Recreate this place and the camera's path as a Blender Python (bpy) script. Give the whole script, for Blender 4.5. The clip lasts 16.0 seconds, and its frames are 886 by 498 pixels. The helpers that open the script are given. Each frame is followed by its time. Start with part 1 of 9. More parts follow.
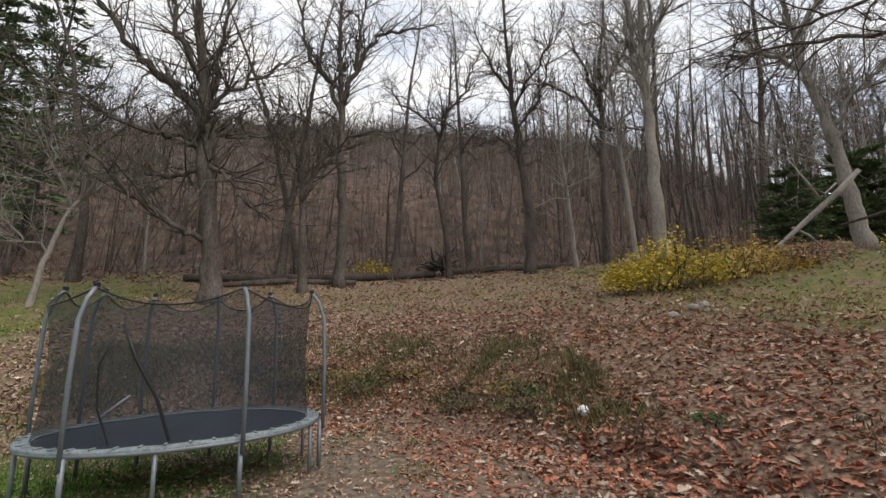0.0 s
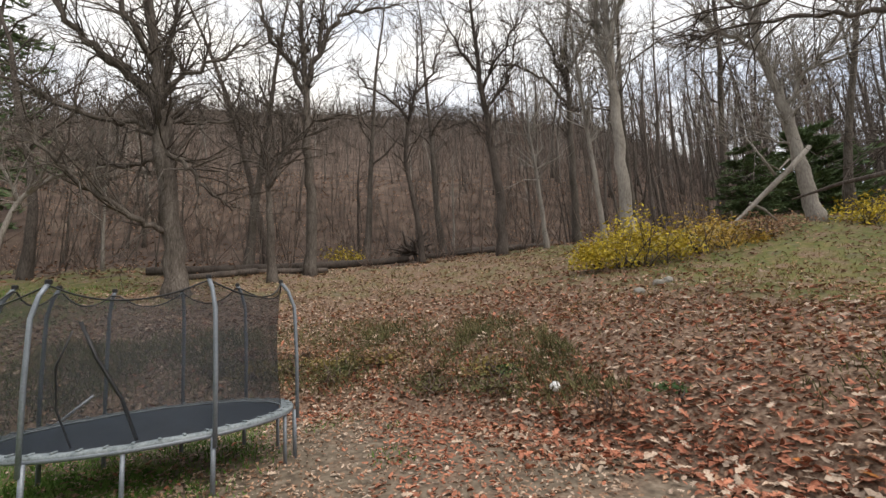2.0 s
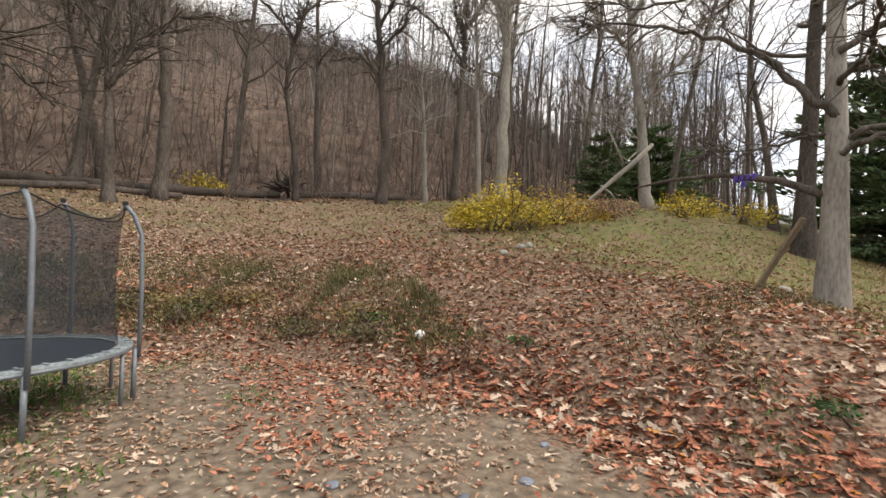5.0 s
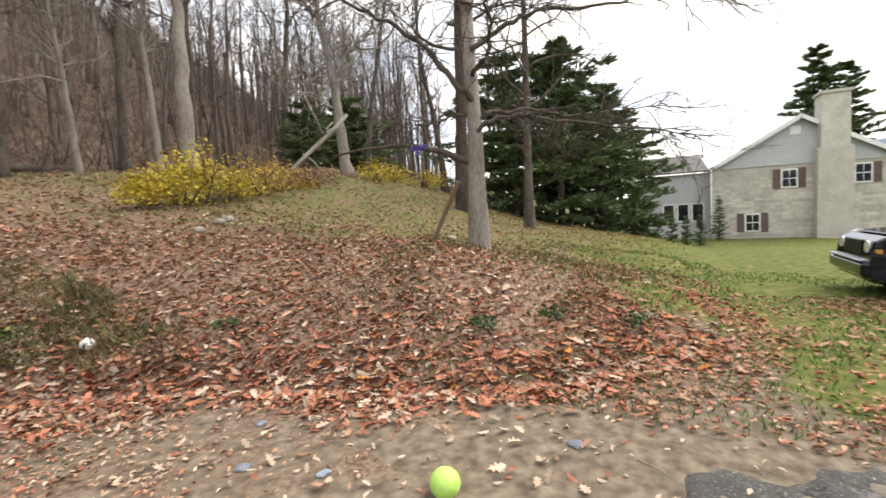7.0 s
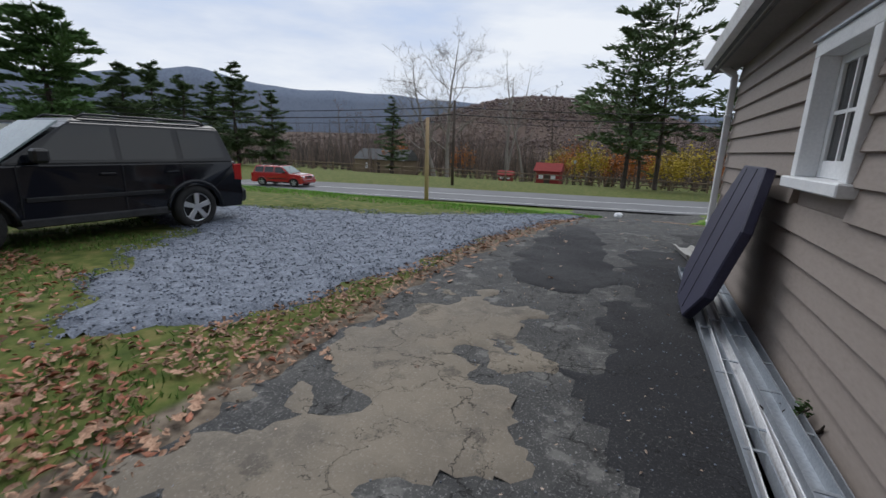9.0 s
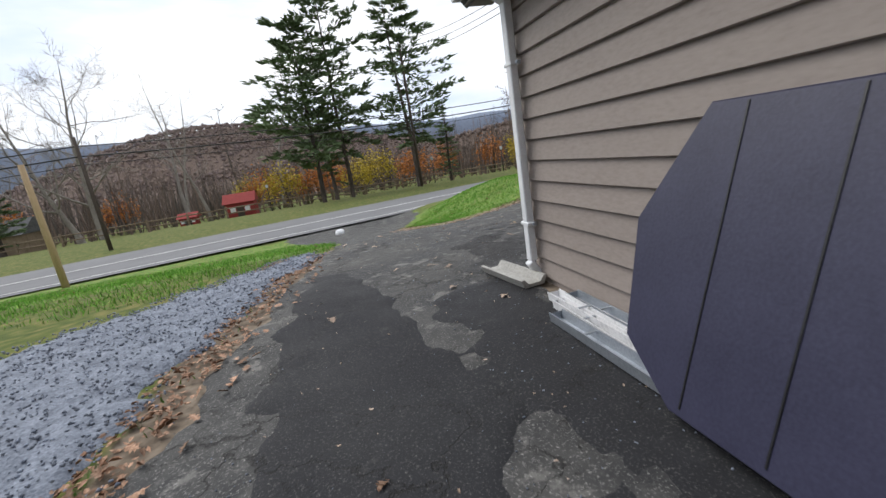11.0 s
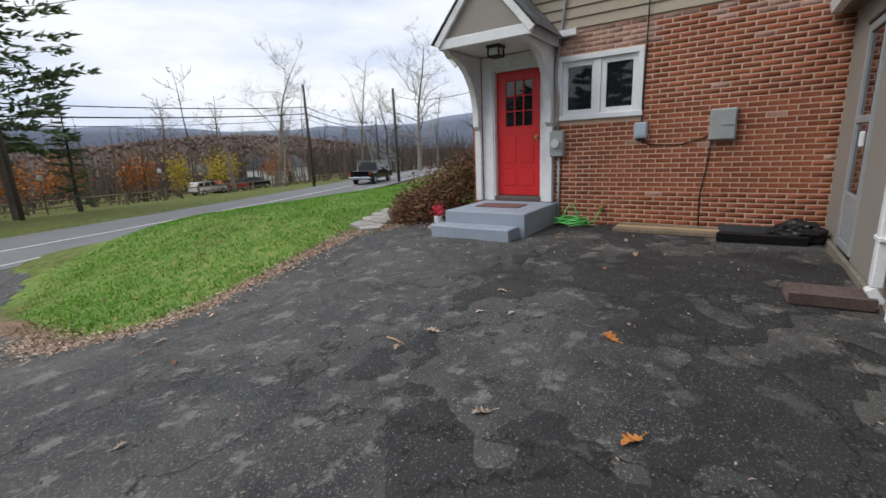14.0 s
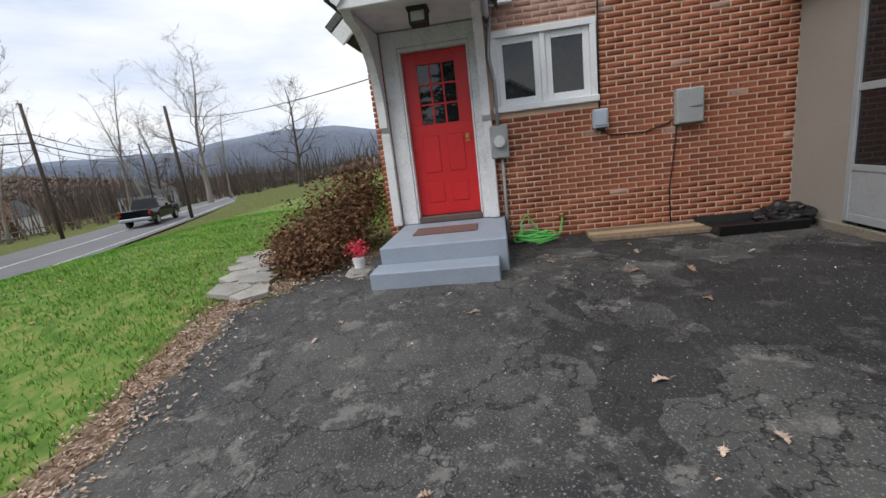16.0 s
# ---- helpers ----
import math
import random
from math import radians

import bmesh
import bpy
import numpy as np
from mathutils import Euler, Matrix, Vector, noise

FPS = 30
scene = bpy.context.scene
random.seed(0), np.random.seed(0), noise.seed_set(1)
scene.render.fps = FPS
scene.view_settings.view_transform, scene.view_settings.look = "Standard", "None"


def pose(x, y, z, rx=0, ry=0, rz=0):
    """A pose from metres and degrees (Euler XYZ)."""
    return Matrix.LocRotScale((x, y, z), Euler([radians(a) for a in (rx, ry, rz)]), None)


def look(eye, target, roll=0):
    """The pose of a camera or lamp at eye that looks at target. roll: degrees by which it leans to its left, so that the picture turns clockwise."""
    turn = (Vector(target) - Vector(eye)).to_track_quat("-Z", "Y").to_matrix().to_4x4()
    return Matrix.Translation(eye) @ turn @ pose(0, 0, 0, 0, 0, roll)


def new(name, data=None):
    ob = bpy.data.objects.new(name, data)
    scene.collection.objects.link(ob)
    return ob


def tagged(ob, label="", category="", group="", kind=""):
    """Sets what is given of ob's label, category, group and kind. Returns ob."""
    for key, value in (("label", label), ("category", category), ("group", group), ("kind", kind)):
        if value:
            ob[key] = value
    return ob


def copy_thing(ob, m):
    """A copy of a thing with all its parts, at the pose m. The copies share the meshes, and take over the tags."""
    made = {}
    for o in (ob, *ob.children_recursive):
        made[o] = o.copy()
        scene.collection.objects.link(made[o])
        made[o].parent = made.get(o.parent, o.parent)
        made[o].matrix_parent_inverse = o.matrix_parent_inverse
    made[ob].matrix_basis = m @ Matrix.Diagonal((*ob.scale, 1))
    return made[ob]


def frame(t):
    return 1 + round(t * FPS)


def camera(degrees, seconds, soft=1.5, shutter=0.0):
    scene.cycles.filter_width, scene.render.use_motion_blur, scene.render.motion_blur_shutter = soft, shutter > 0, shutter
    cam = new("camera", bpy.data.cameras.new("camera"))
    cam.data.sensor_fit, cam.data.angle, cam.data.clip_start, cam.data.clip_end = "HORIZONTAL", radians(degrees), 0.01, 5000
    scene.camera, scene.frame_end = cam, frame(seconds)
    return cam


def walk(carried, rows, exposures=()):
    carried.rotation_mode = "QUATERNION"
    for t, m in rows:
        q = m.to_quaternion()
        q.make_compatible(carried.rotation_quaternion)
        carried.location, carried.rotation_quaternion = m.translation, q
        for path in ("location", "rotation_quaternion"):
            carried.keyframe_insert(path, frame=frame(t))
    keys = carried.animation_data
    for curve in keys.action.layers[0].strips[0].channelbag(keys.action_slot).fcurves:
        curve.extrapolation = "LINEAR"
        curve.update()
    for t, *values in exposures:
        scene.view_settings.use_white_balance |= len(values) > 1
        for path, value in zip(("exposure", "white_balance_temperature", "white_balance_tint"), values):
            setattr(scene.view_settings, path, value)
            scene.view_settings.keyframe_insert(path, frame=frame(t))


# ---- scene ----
cam = camera(91.0, 16.0, 1.5, 0.1)
PATH = [
    (0, (0.325, 1.603, 1.505), (0.647, 3.548, 1.84), -0.9),
    (0.5, (0.329, 1.61, 1.51), (0.675, 3.552, 1.841), -1.2),
    (1, (0.335, 1.6, 1.51), (0.715, 3.536, 1.84), -1.6),
    (1.5, (0.341, 1.599, 1.52), (0.737, 3.533, 1.839), -2.3),
    (2, (0.356, 1.608, 1.508), (0.798, 3.541, 1.766), -3.2),
    (2.5, (0.344, 1.61, 1.504), (0.835, 3.536, 1.725), -3.8),
    (3, (0.318, 1.63, 1.493), (0.691, 3.589, 1.652), -3.5),
    (3.5, (0.267, 1.644, 1.472), (0.375, 3.639, 1.573), -3.1),
    (4, (0.286, 1.639, 1.476), (0.611, 3.611, 1.54), -1.9),
    (4.2, (0.3, 1.626, 1.491), (0.794, 3.563, 1.536), -0.8),
    (6.3, (0.238, 1.661, 1.531), (1.535, 3.184, 1.525), 0.5),
    (6.5, (0.249, 1.658, 1.53), (1.6, 3.133, 1.504), -0.7),
    (7, (0.374, 1.544, 1.524), (2.19, 2.373, 1.394), -2.9),
    (7.5, (0.629, 1.323, 1.499), (2.597, 1.578, 1.25), -4.1),
    (7.6, (0.71, 1.265, 1.484), (2.686, 1.377, 1.193), -3.8),
    (7.9, (0.996, 1.046, 1.398), (2.905, 0.601, 1.001), -1.8),
    (8, (1.065, 0.964, 1.384), (2.891, 0.227, 1.038), 0.5),
    (8.5, (1.49, 0.523, 1.412), (2.746, -0.985, 1.022), -1.5),
    (9, (1.949, -0.088, 1.417), (2.739, -1.868, 0.961), 1.9),
    (9.5, (2.288, -0.774, 1.446), (2.589, -2.688, 0.95), -3.6),
    (9.7, (2.376, -1.066, 1.395), (2.47, -3.023, 0.99), -4.5),
    (11.8, (2.744, -4.745, 1.32), (1.997, -6.555, 0.91), -0.7),
    (12, (2.71, -5.103, 1.322), (1.822, -6.866, 1.001), 2.8),
    (12.5, (2.671, -5.932, 1.302), (1.535, -7.532, 0.914), 4.3),
    (13, (2.61, -6.645, 1.326), (1.36, -8.155, 0.93), -1.5),
    (13.5, (2.389, -7.305, 1.345), (0.986, -8.693, 1.017), -2.3),
    (14, (2.109, -7.932, 1.304), (0.494, -9.021, 0.851), -2.6),
    (14.5, (1.788, -8.581, 1.297), (-0.067, -9.233, 0.932), -1.2),
    (15, (1.483, -9.134, 1.315), (-0.417, -9.662, 0.981), -8.7),
    (15.5, (1.12, -9.779, 1.299), (-0.779, -10.253, 0.886), -7.9),
    (16, (0.796, -10.356, 1.281), (-1.133, -10.64, 0.837), -6.8),
]
EXPOSURE = [(0, 0.44, 6750, 10), (1.5, 0.6, 6850, 10), (2.5, 0.84, 7100, 10), (3.5, 0.95, 7200, 10), (4.2, 1.0, 7200, 10), (6.5, 1.2, 7350, 10), (7.0, 1.3, 7200, 10), (7.5, 0.75, 6800, 10), (8.0, 0.4, 6400, 10), (8.5, 0.0, 5950, 10), (9.0, 0.05, 6100, 10), (9.7, 0.22, 6250, 10), (11.8, 0.68, 6450, 10), (12.5, 0.2, 6400, 10), (13.0, 0.1, 6400, 10), (14.0, 0.35, 6400, 10), (14.5, 0.42, 6450, 10), (16.0, 0.38, 6450, 10)]
walk(cam, [(t, look(eye, target, roll)) for t, eye, target, roll in PATH], EXPOSURE)

# ---- sky and sun: a bright overcast afternoon ----
world = bpy.data.worlds.new("sky")
scene.world = world
world.use_nodes = True
wn, wl = world.node_tree.nodes, world.node_tree.links
wn.clear()
w_out = wn.new("ShaderNodeOutputWorld")
w_mix = wn.new("ShaderNodeMixShader")
w_sky = wn.new("ShaderNodeTexSky")
w_sky.sky_type, w_sky.sun_disc = "NISHITA", False
w_sky.sun_elevation, w_sky.sun_rotation = radians(47), radians(139)
w_bg = wn.new("ShaderNodeBackground")
w_bg.inputs["Strength"].default_value = 0.12
w_cloud = wn.new("ShaderNodeBackground")
w_cloud.inputs["Strength"].default_value = 0.86
w_tc = wn.new("ShaderNodeTexCoord")
w_map = wn.new("ShaderNodeMapping")
w_map.inputs["Scale"].default_value = (1.0, 1.0, 4.0)
w_noise = wn.new("ShaderNodeTexNoise")
w_noise.inputs["Scale"].default_value = 1.7
w_noise.inputs["Detail"].default_value = 7
w_noise.inputs["Roughness"].default_value = 0.55
w_ramp = wn.new("ShaderNodeValToRGB")
w_ramp.color_ramp.elements[0].position, w_ramp.color_ramp.elements[0].color = 0.36, (0.62, 0.70, 0.86, 1)
w_ramp.color_ramp.elements[1].position, w_ramp.color_ramp.elements[1].color = 0.62, (0.98, 0.99, 1.0, 1)
w_fac = wn.new("ShaderNodeMapRange")
w_fac.inputs["From Min"].default_value, w_fac.inputs["From Max"].default_value = 0.30, 0.45
w_fac.inputs["To Min"].default_value, w_fac.inputs["To Max"].default_value = 0.82, 1.0
wl.new(w_tc.outputs["Generated"], w_map.inputs["Vector"])
wl.new(w_map.outputs["Vector"], w_noise.inputs["Vector"])
wl.new(w_noise.outputs["Fac"], w_ramp.inputs["Fac"])
wl.new(w_noise.outputs["Fac"], w_fac.inputs["Value"])
wl.new(w_ramp.outputs["Color"], w_cloud.inputs["Color"])
wl.new(w_sky.outputs["Color"], w_bg.inputs["Color"])
wl.new(w_fac.outputs["Result"], w_mix.inputs["Fac"])
wl.new(w_bg.outputs["Background"], w_mix.inputs[1])
wl.new(w_cloud.outputs["Background"], w_mix.inputs[2])
wl.new(w_mix.outputs["Shader"], w_out.inputs["Surface"])

sun_data = bpy.data.lights.new("sun", "SUN")
sun_data.energy, sun_data.angle, sun_data.color = 1.5, radians(40), (1.0, 0.96, 0.90)
sun = new("sun", sun_data)
sun.matrix_world = look((28, -32, 46), (0, 0, 0))


# ---- materials ----
def tone(c, k):
    return tuple(min(1.0, v * k) for v in c[:3]) + (1,)


def surface(name, colours, rough=0.8, scale=3.0, fine=40.0, bump=0.15, metal=0.0, spec=0.4, island=0.0, coat=0.0, stretch=(1, 1, 1), dist=0.01):
    """Two scales of noise over a list of base colours; island: spread in brightness from piece to piece."""
    m = bpy.data.materials.new(name)
    m.use_nodes = True
    nt = m.node_tree
    n, l = nt.nodes, nt.links
    b = n["Principled BSDF"]
    tc = n.new("ShaderNodeTexCoord")
    mp = n.new("ShaderNodeMapping")
    mp.inputs["Scale"].default_value = stretch
    l.new(tc.outputs["Object"], mp.inputs["Vector"])
    n1, n2 = n.new("ShaderNodeTexNoise"), n.new("ShaderNodeTexNoise")
    n1.inputs["Scale"].default_value, n1.inputs["Detail"].default_value = scale, 5
    n2.inputs["Scale"].default_value, n2.inputs["Detail"].default_value = fine, 4
    l.new(mp.outputs["Vector"], n1.inputs["Vector"])
    l.new(mp.outputs["Vector"], n2.inputs["Vector"])
    add = n.new("ShaderNodeMath")
    add.operation = "MULTIPLY_ADD"
    add.inputs[1].default_value = 0.55
    l.new(n2.outputs["Fac"], add.inputs[0])
    half = n.new("ShaderNodeMath")
    half.operation = "MULTIPLY"
    half.inputs[1].default_value = 0.45
    l.new(n1.outputs["Fac"], half.inputs[0])
    l.new(half.outputs["Value"], add.inputs[2])
    ramp = n.new("ShaderNodeValToRGB")
    els = ramp.color_ramp.elements
    while len(els) < len(colours):
        els.new(0.5)
    for i, c in enumerate(colours):
        els[i].position = 0.33 + 0.34 * i / max(1, len(colours) - 1)
        els[i].color = tone(c, 1)
    l.new(add.outputs["Value"], ramp.inputs["Fac"])
    col = ramp.outputs["Color"]
    if island:
        geo, oi = n.new("ShaderNodeNewGeometry"), n.new("ShaderNodeObjectInfo")
        sm = n.new("ShaderNodeMath")
        sm.operation = "ADD"
        fr = n.new("ShaderNodeMath")
        fr.operation = "FRACT"
        l.new(geo.outputs["Random Per Island"], sm.inputs[0])
        l.new(oi.outputs["Random"], sm.inputs[1])
        l.new(sm.outputs["Value"], fr.inputs[0])
        mr = n.new("ShaderNodeMapRange")
        mr.inputs["To Min"].default_value, mr.inputs["To Max"].default_value = 1 - island, 1 + island
        l.new(fr.outputs["Value"], mr.inputs["Value"])
        hsv = n.new("ShaderNodeHueSaturation")
        l.new(col, hsv.inputs["Color"])
        l.new(mr.outputs["Result"], hsv.inputs["Value"])
        col = hsv.outputs["Color"]
    l.new(col, b.inputs["Base Color"])
    b.inputs["Roughness"].default_value = rough
    b.inputs["Metallic"].default_value = metal
    b.inputs["Specular IOR Level"].default_value = spec
    b.inputs["Coat Weight"].default_value = coat
    b.inputs["Coat Roughness"].default_value = 0.05
    if bump:
        bp = n.new("ShaderNodeBump")
        bp.inputs["Strength"].default_value, bp.inputs["Distance"].default_value = bump, dist
        l.new(add.outputs["Value"], bp.inputs["Height"])
        l.new(bp.outputs["Normal"], b.inputs["Normal"])
    return m


def glass(name, tint, rough=0.02):
    """A dark pane of window glass with the room's dark behind it."""
    m = surface(name, [tint, tone(tint, 1.4)[:3]], rough, 2, 20, 0.0, spec=0.6)
    m.node_tree.nodes["Principled BSDF"].inputs["IOR"].default_value = 1.5
    return m


def see_through(name, colour, solid):
    """A fine mesh or clear pane: partly open, partly threads or gloss."""
    m = bpy.data.materials.new(name)
    m.use_nodes = True
    n, l = m.node_tree.nodes, m.node_tree.links
    b = n["Principled BSDF"]
    b.inputs["Base Color"].default_value = tone(colour, 1)
    b.inputs["Roughness"].default_value = 0.7
    noi = n.new("ShaderNodeTexNoise")
    noi.inputs["Scale"].default_value = 6
    mr = n.new("ShaderNodeMapRange")
    mr.inputs["To Min"].default_value, mr.inputs["To Max"].default_value = solid * 0.75, min(1, solid * 1.25)
    l.new(noi.outputs["Fac"], mr.inputs["Value"])
    l.new(mr.outputs["Result"], b.inputs["Alpha"])
    return m


def ground_material():
    """Lawn, leaf litter and bare dirt by the masks of the sheet, each with its own grain."""
    m = bpy.data.materials.new("ground")
    m.use_nodes = True
    n, l = m.node_tree.nodes, m.node_tree.links
    b = n["Principled BSDF"]
    tc = n.new("ShaderNodeTexCoord")

    def noise_ramp(scale, stops, detail=6):
        t = n.new("ShaderNodeTexNoise")
        t.inputs["Scale"].default_value, t.inputs["Detail"].default_value = scale, detail
        l.new(tc.outputs["Object"], t.inputs["Vector"])
        r = n.new("ShaderNodeValToRGB")
        e = r.color_ramp.elements
        while len(e) < len(stops):
            e.new(0.5)
        for i, (p, c) in enumerate(stops):
            e[i].position, e[i].color = p, tone(c, 1)
        l.new(t.outputs["Fac"], r.inputs["Fac"])
        return r.outputs["Color"], t.outputs["Fac"]

    dirt, f1 = noise_ramp(9, [(0.3, (0.09, 0.07, 0.054)), (0.5, (0.165, 0.131, 0.098)), (0.7, (0.25, 0.205, 0.158))])
    grass, f2 = noise_ramp(5, [(0.3, (0.05, 0.075, 0.018)), (0.5, (0.10, 0.12, 0.03)), (0.72, (0.20, 0.17, 0.065))])
    leaf, f3 = noise_ramp(26, [(0.28, (0.05, 0.034, 0.025)), (0.45, (0.155, 0.098, 0.070)), (0.58, (0.25, 0.175, 0.128)), (0.75, (0.35, 0.275, 0.215))])
    woods, f4 = noise_ramp(1.3, [(0.3, (0.05, 0.037, 0.031)), (0.5, (0.10, 0.070, 0.056)), (0.7, (0.15, 0.112, 0.088))])
    big, fb = noise_ramp(2.2, [(0, (0, 0, 0)), (1, (1, 1, 1))], 4)

    def mask(attr, low, high, under, over):
        a = n.new("ShaderNodeAttribute")
        a.attribute_name = attr
        s = n.new("ShaderNodeMath")
        s.operation = "ADD"
        l.new(a.outputs["Fac"], s.inputs[0])
        l.new(fb, s.inputs[1])
        r = n.new("ShaderNodeMapRange")
        r.inputs["From Min"].default_value, r.inputs["From Max"].default_value = low, high
        l.new(s.outputs["Value"], r.inputs["Value"])
        x = n.new("ShaderNodeMix")
        x.data_type = "RGBA"
        l.new(r.outputs["Result"], x.inputs["Factor"])
        l.new(under, x.inputs["A"])
        l.new(over, x.inputs["B"])
        return x.outputs["Result"]

    c = mask("grass_cover", 0.85, 1.1, dirt, grass)
    lush, f5 = noise_ramp(6, [(0.3, (0.07, 0.13, 0.026)), (0.5, (0.125, 0.205, 0.042)), (0.72, (0.26, 0.24, 0.09))])
    c = mask("lush_cover", 0.85, 1.1, c, lush)
    c = mask("leaf_cover", 0.85, 1.1, c, leaf)
    c = mask("wood_cover", 0.85, 1.1, c, woods)
    l.new(c, b.inputs["Base Color"])
    b.inputs["Roughness"].default_value = 0.95
    b.inputs["Specular IOR Level"].default_value = 0.15
    bp = n.new("ShaderNodeBump")
    bp.inputs["Strength"].default_value, bp.inputs["Distance"].default_value = 0.5, 0.012
    l.new(f3, bp.inputs["Height"])
    l.new(bp.outputs["Normal"], b.inputs["Normal"])
    return m


def cracked(name, base, over, under, cover, speck, crack=0.012):
    """Old paving: broad stains of two colours, stone specks and a web of dark cracks."""
    m = bpy.data.materials.new(name)
    m.use_nodes = True
    n, l = m.node_tree.nodes, m.node_tree.links
    b = n["Principled BSDF"]
    tc = n.new("ShaderNodeTexCoord")

    def noisy(scale, detail=6, rough=0.6):
        t = n.new("ShaderNodeTexNoise")
        t.inputs["Scale"].default_value, t.inputs["Detail"].default_value, t.inputs["Roughness"].default_value = scale, detail, rough
        l.new(tc.outputs["Object"], t.inputs["Vector"])
        return t

    def span(value, lo, hi, a=0.0, z=1.0):
        r = n.new("ShaderNodeMapRange")
        r.inputs["From Min"].default_value, r.inputs["From Max"].default_value = lo, hi
        r.inputs["To Min"].default_value, r.inputs["To Max"].default_value = a, z
        l.new(value, r.inputs["Value"])
        return r.outputs["Result"]

    def mix(fac, a, z, a_link=None, z_link=None, mode="MIX"):
        x = n.new("ShaderNodeMix")
        x.data_type, x.blend_type = "RGBA", mode
        l.new(fac, x.inputs["Factor"]) if fac is not None else None
        x.inputs["A"].default_value, x.inputs["B"].default_value = tone(a, 1), tone(z, 1)
        if a_link is not None:
            l.new(a_link, x.inputs["A"])
        if z_link is not None:
            l.new(z_link, x.inputs["B"])
        return x.outputs["Result"]

    n1, n2, n3, n4 = noisy(0.9, 8, 0.65), noisy(3.5, 8, 0.7), noisy(75, 4, 0.75), noisy(9, 8, 0.75)
    col = mix(span(n1.outputs["Fac"], 0.40, 0.60), base, over)
    col = mix(span(n2.outputs["Fac"], 0.56 - cover, 0.62 - cover, 0.0, 0.85), base, under, col)
    col = mix(span(n4.outputs["Fac"], 0.50, 0.66, 0.0, 0.7), base, over, col)
    col = mix(span(n3.outputs["Fac"], 0.56, 0.70, 0.0, 0.9), base, speck, col)
    wob = n.new("ShaderNodeVectorMath")
    wob.operation = "MULTIPLY_ADD"
    l.new(noisy(4, 5).outputs["Color"], wob.inputs[0])
    wob.inputs[1].default_value = (0.7, 0.7, 0.0)
    l.new(tc.outputs["Object"], wob.inputs[2])
    flat = n.new("ShaderNodeMapping")
    flat.inputs["Scale"].default_value = (1, 1, 0.0)
    l.new(wob.outputs["Vector"], flat.inputs["Vector"])
    dark = None
    for sc, wd in ((0.55, crack * 0.8), (2.2, crack * 1.4)):
        v = n.new("ShaderNodeTexVoronoi")
        v.feature = "DISTANCE_TO_EDGE"
        v.inputs["Scale"].default_value = sc
        l.new(flat.outputs["Vector"], v.inputs["Vector"])
        f = span(v.outputs["Distance"], 0.0, wd, 0.12, 1.0)
        if dark is None:
            dark = f
        else:
            g = n.new("ShaderNodeMath")
            g.operation = "MAXIMUM"
            l.new(f, g.inputs[0])
            l.new(span(n1.outputs["Fac"], 0.47, 0.53, 1.0, 0.0), g.inputs[1])
            p = n.new("ShaderNodeMath")
            p.operation = "MINIMUM"
            l.new(dark, p.inputs[0])
            l.new(g.outputs["Value"], p.inputs[1])
            dark = p.outputs["Value"]
    col = mix(dark, (0.012, 0.011, 0.010), base, None, col)
    l.new(col, b.inputs["Base Color"])
    b.inputs["Specular IOR Level"].default_value = 0.3
    l.new(span(n1.outputs["Fac"], 0.4, 0.6, 0.72, 0.95), b.inputs["Roughness"])
    hgt = n.new("ShaderNodeMath")
    hgt.operation = "MULTIPLY_ADD"
    hgt.inputs[1].default_value = 0.35
    l.new(n3.outputs["Fac"], hgt.inputs[0])
    l.new(dark, hgt.inputs[2])
    bp = n.new("ShaderNodeBump")
    bp.inputs["Strength"].default_value, bp.inputs["Distance"].default_value = 0.55, 0.012
    l.new(hgt.outputs["Value"], bp.inputs["Height"])
    l.new(bp.outputs["Normal"], b.inputs["Normal"])
    return m


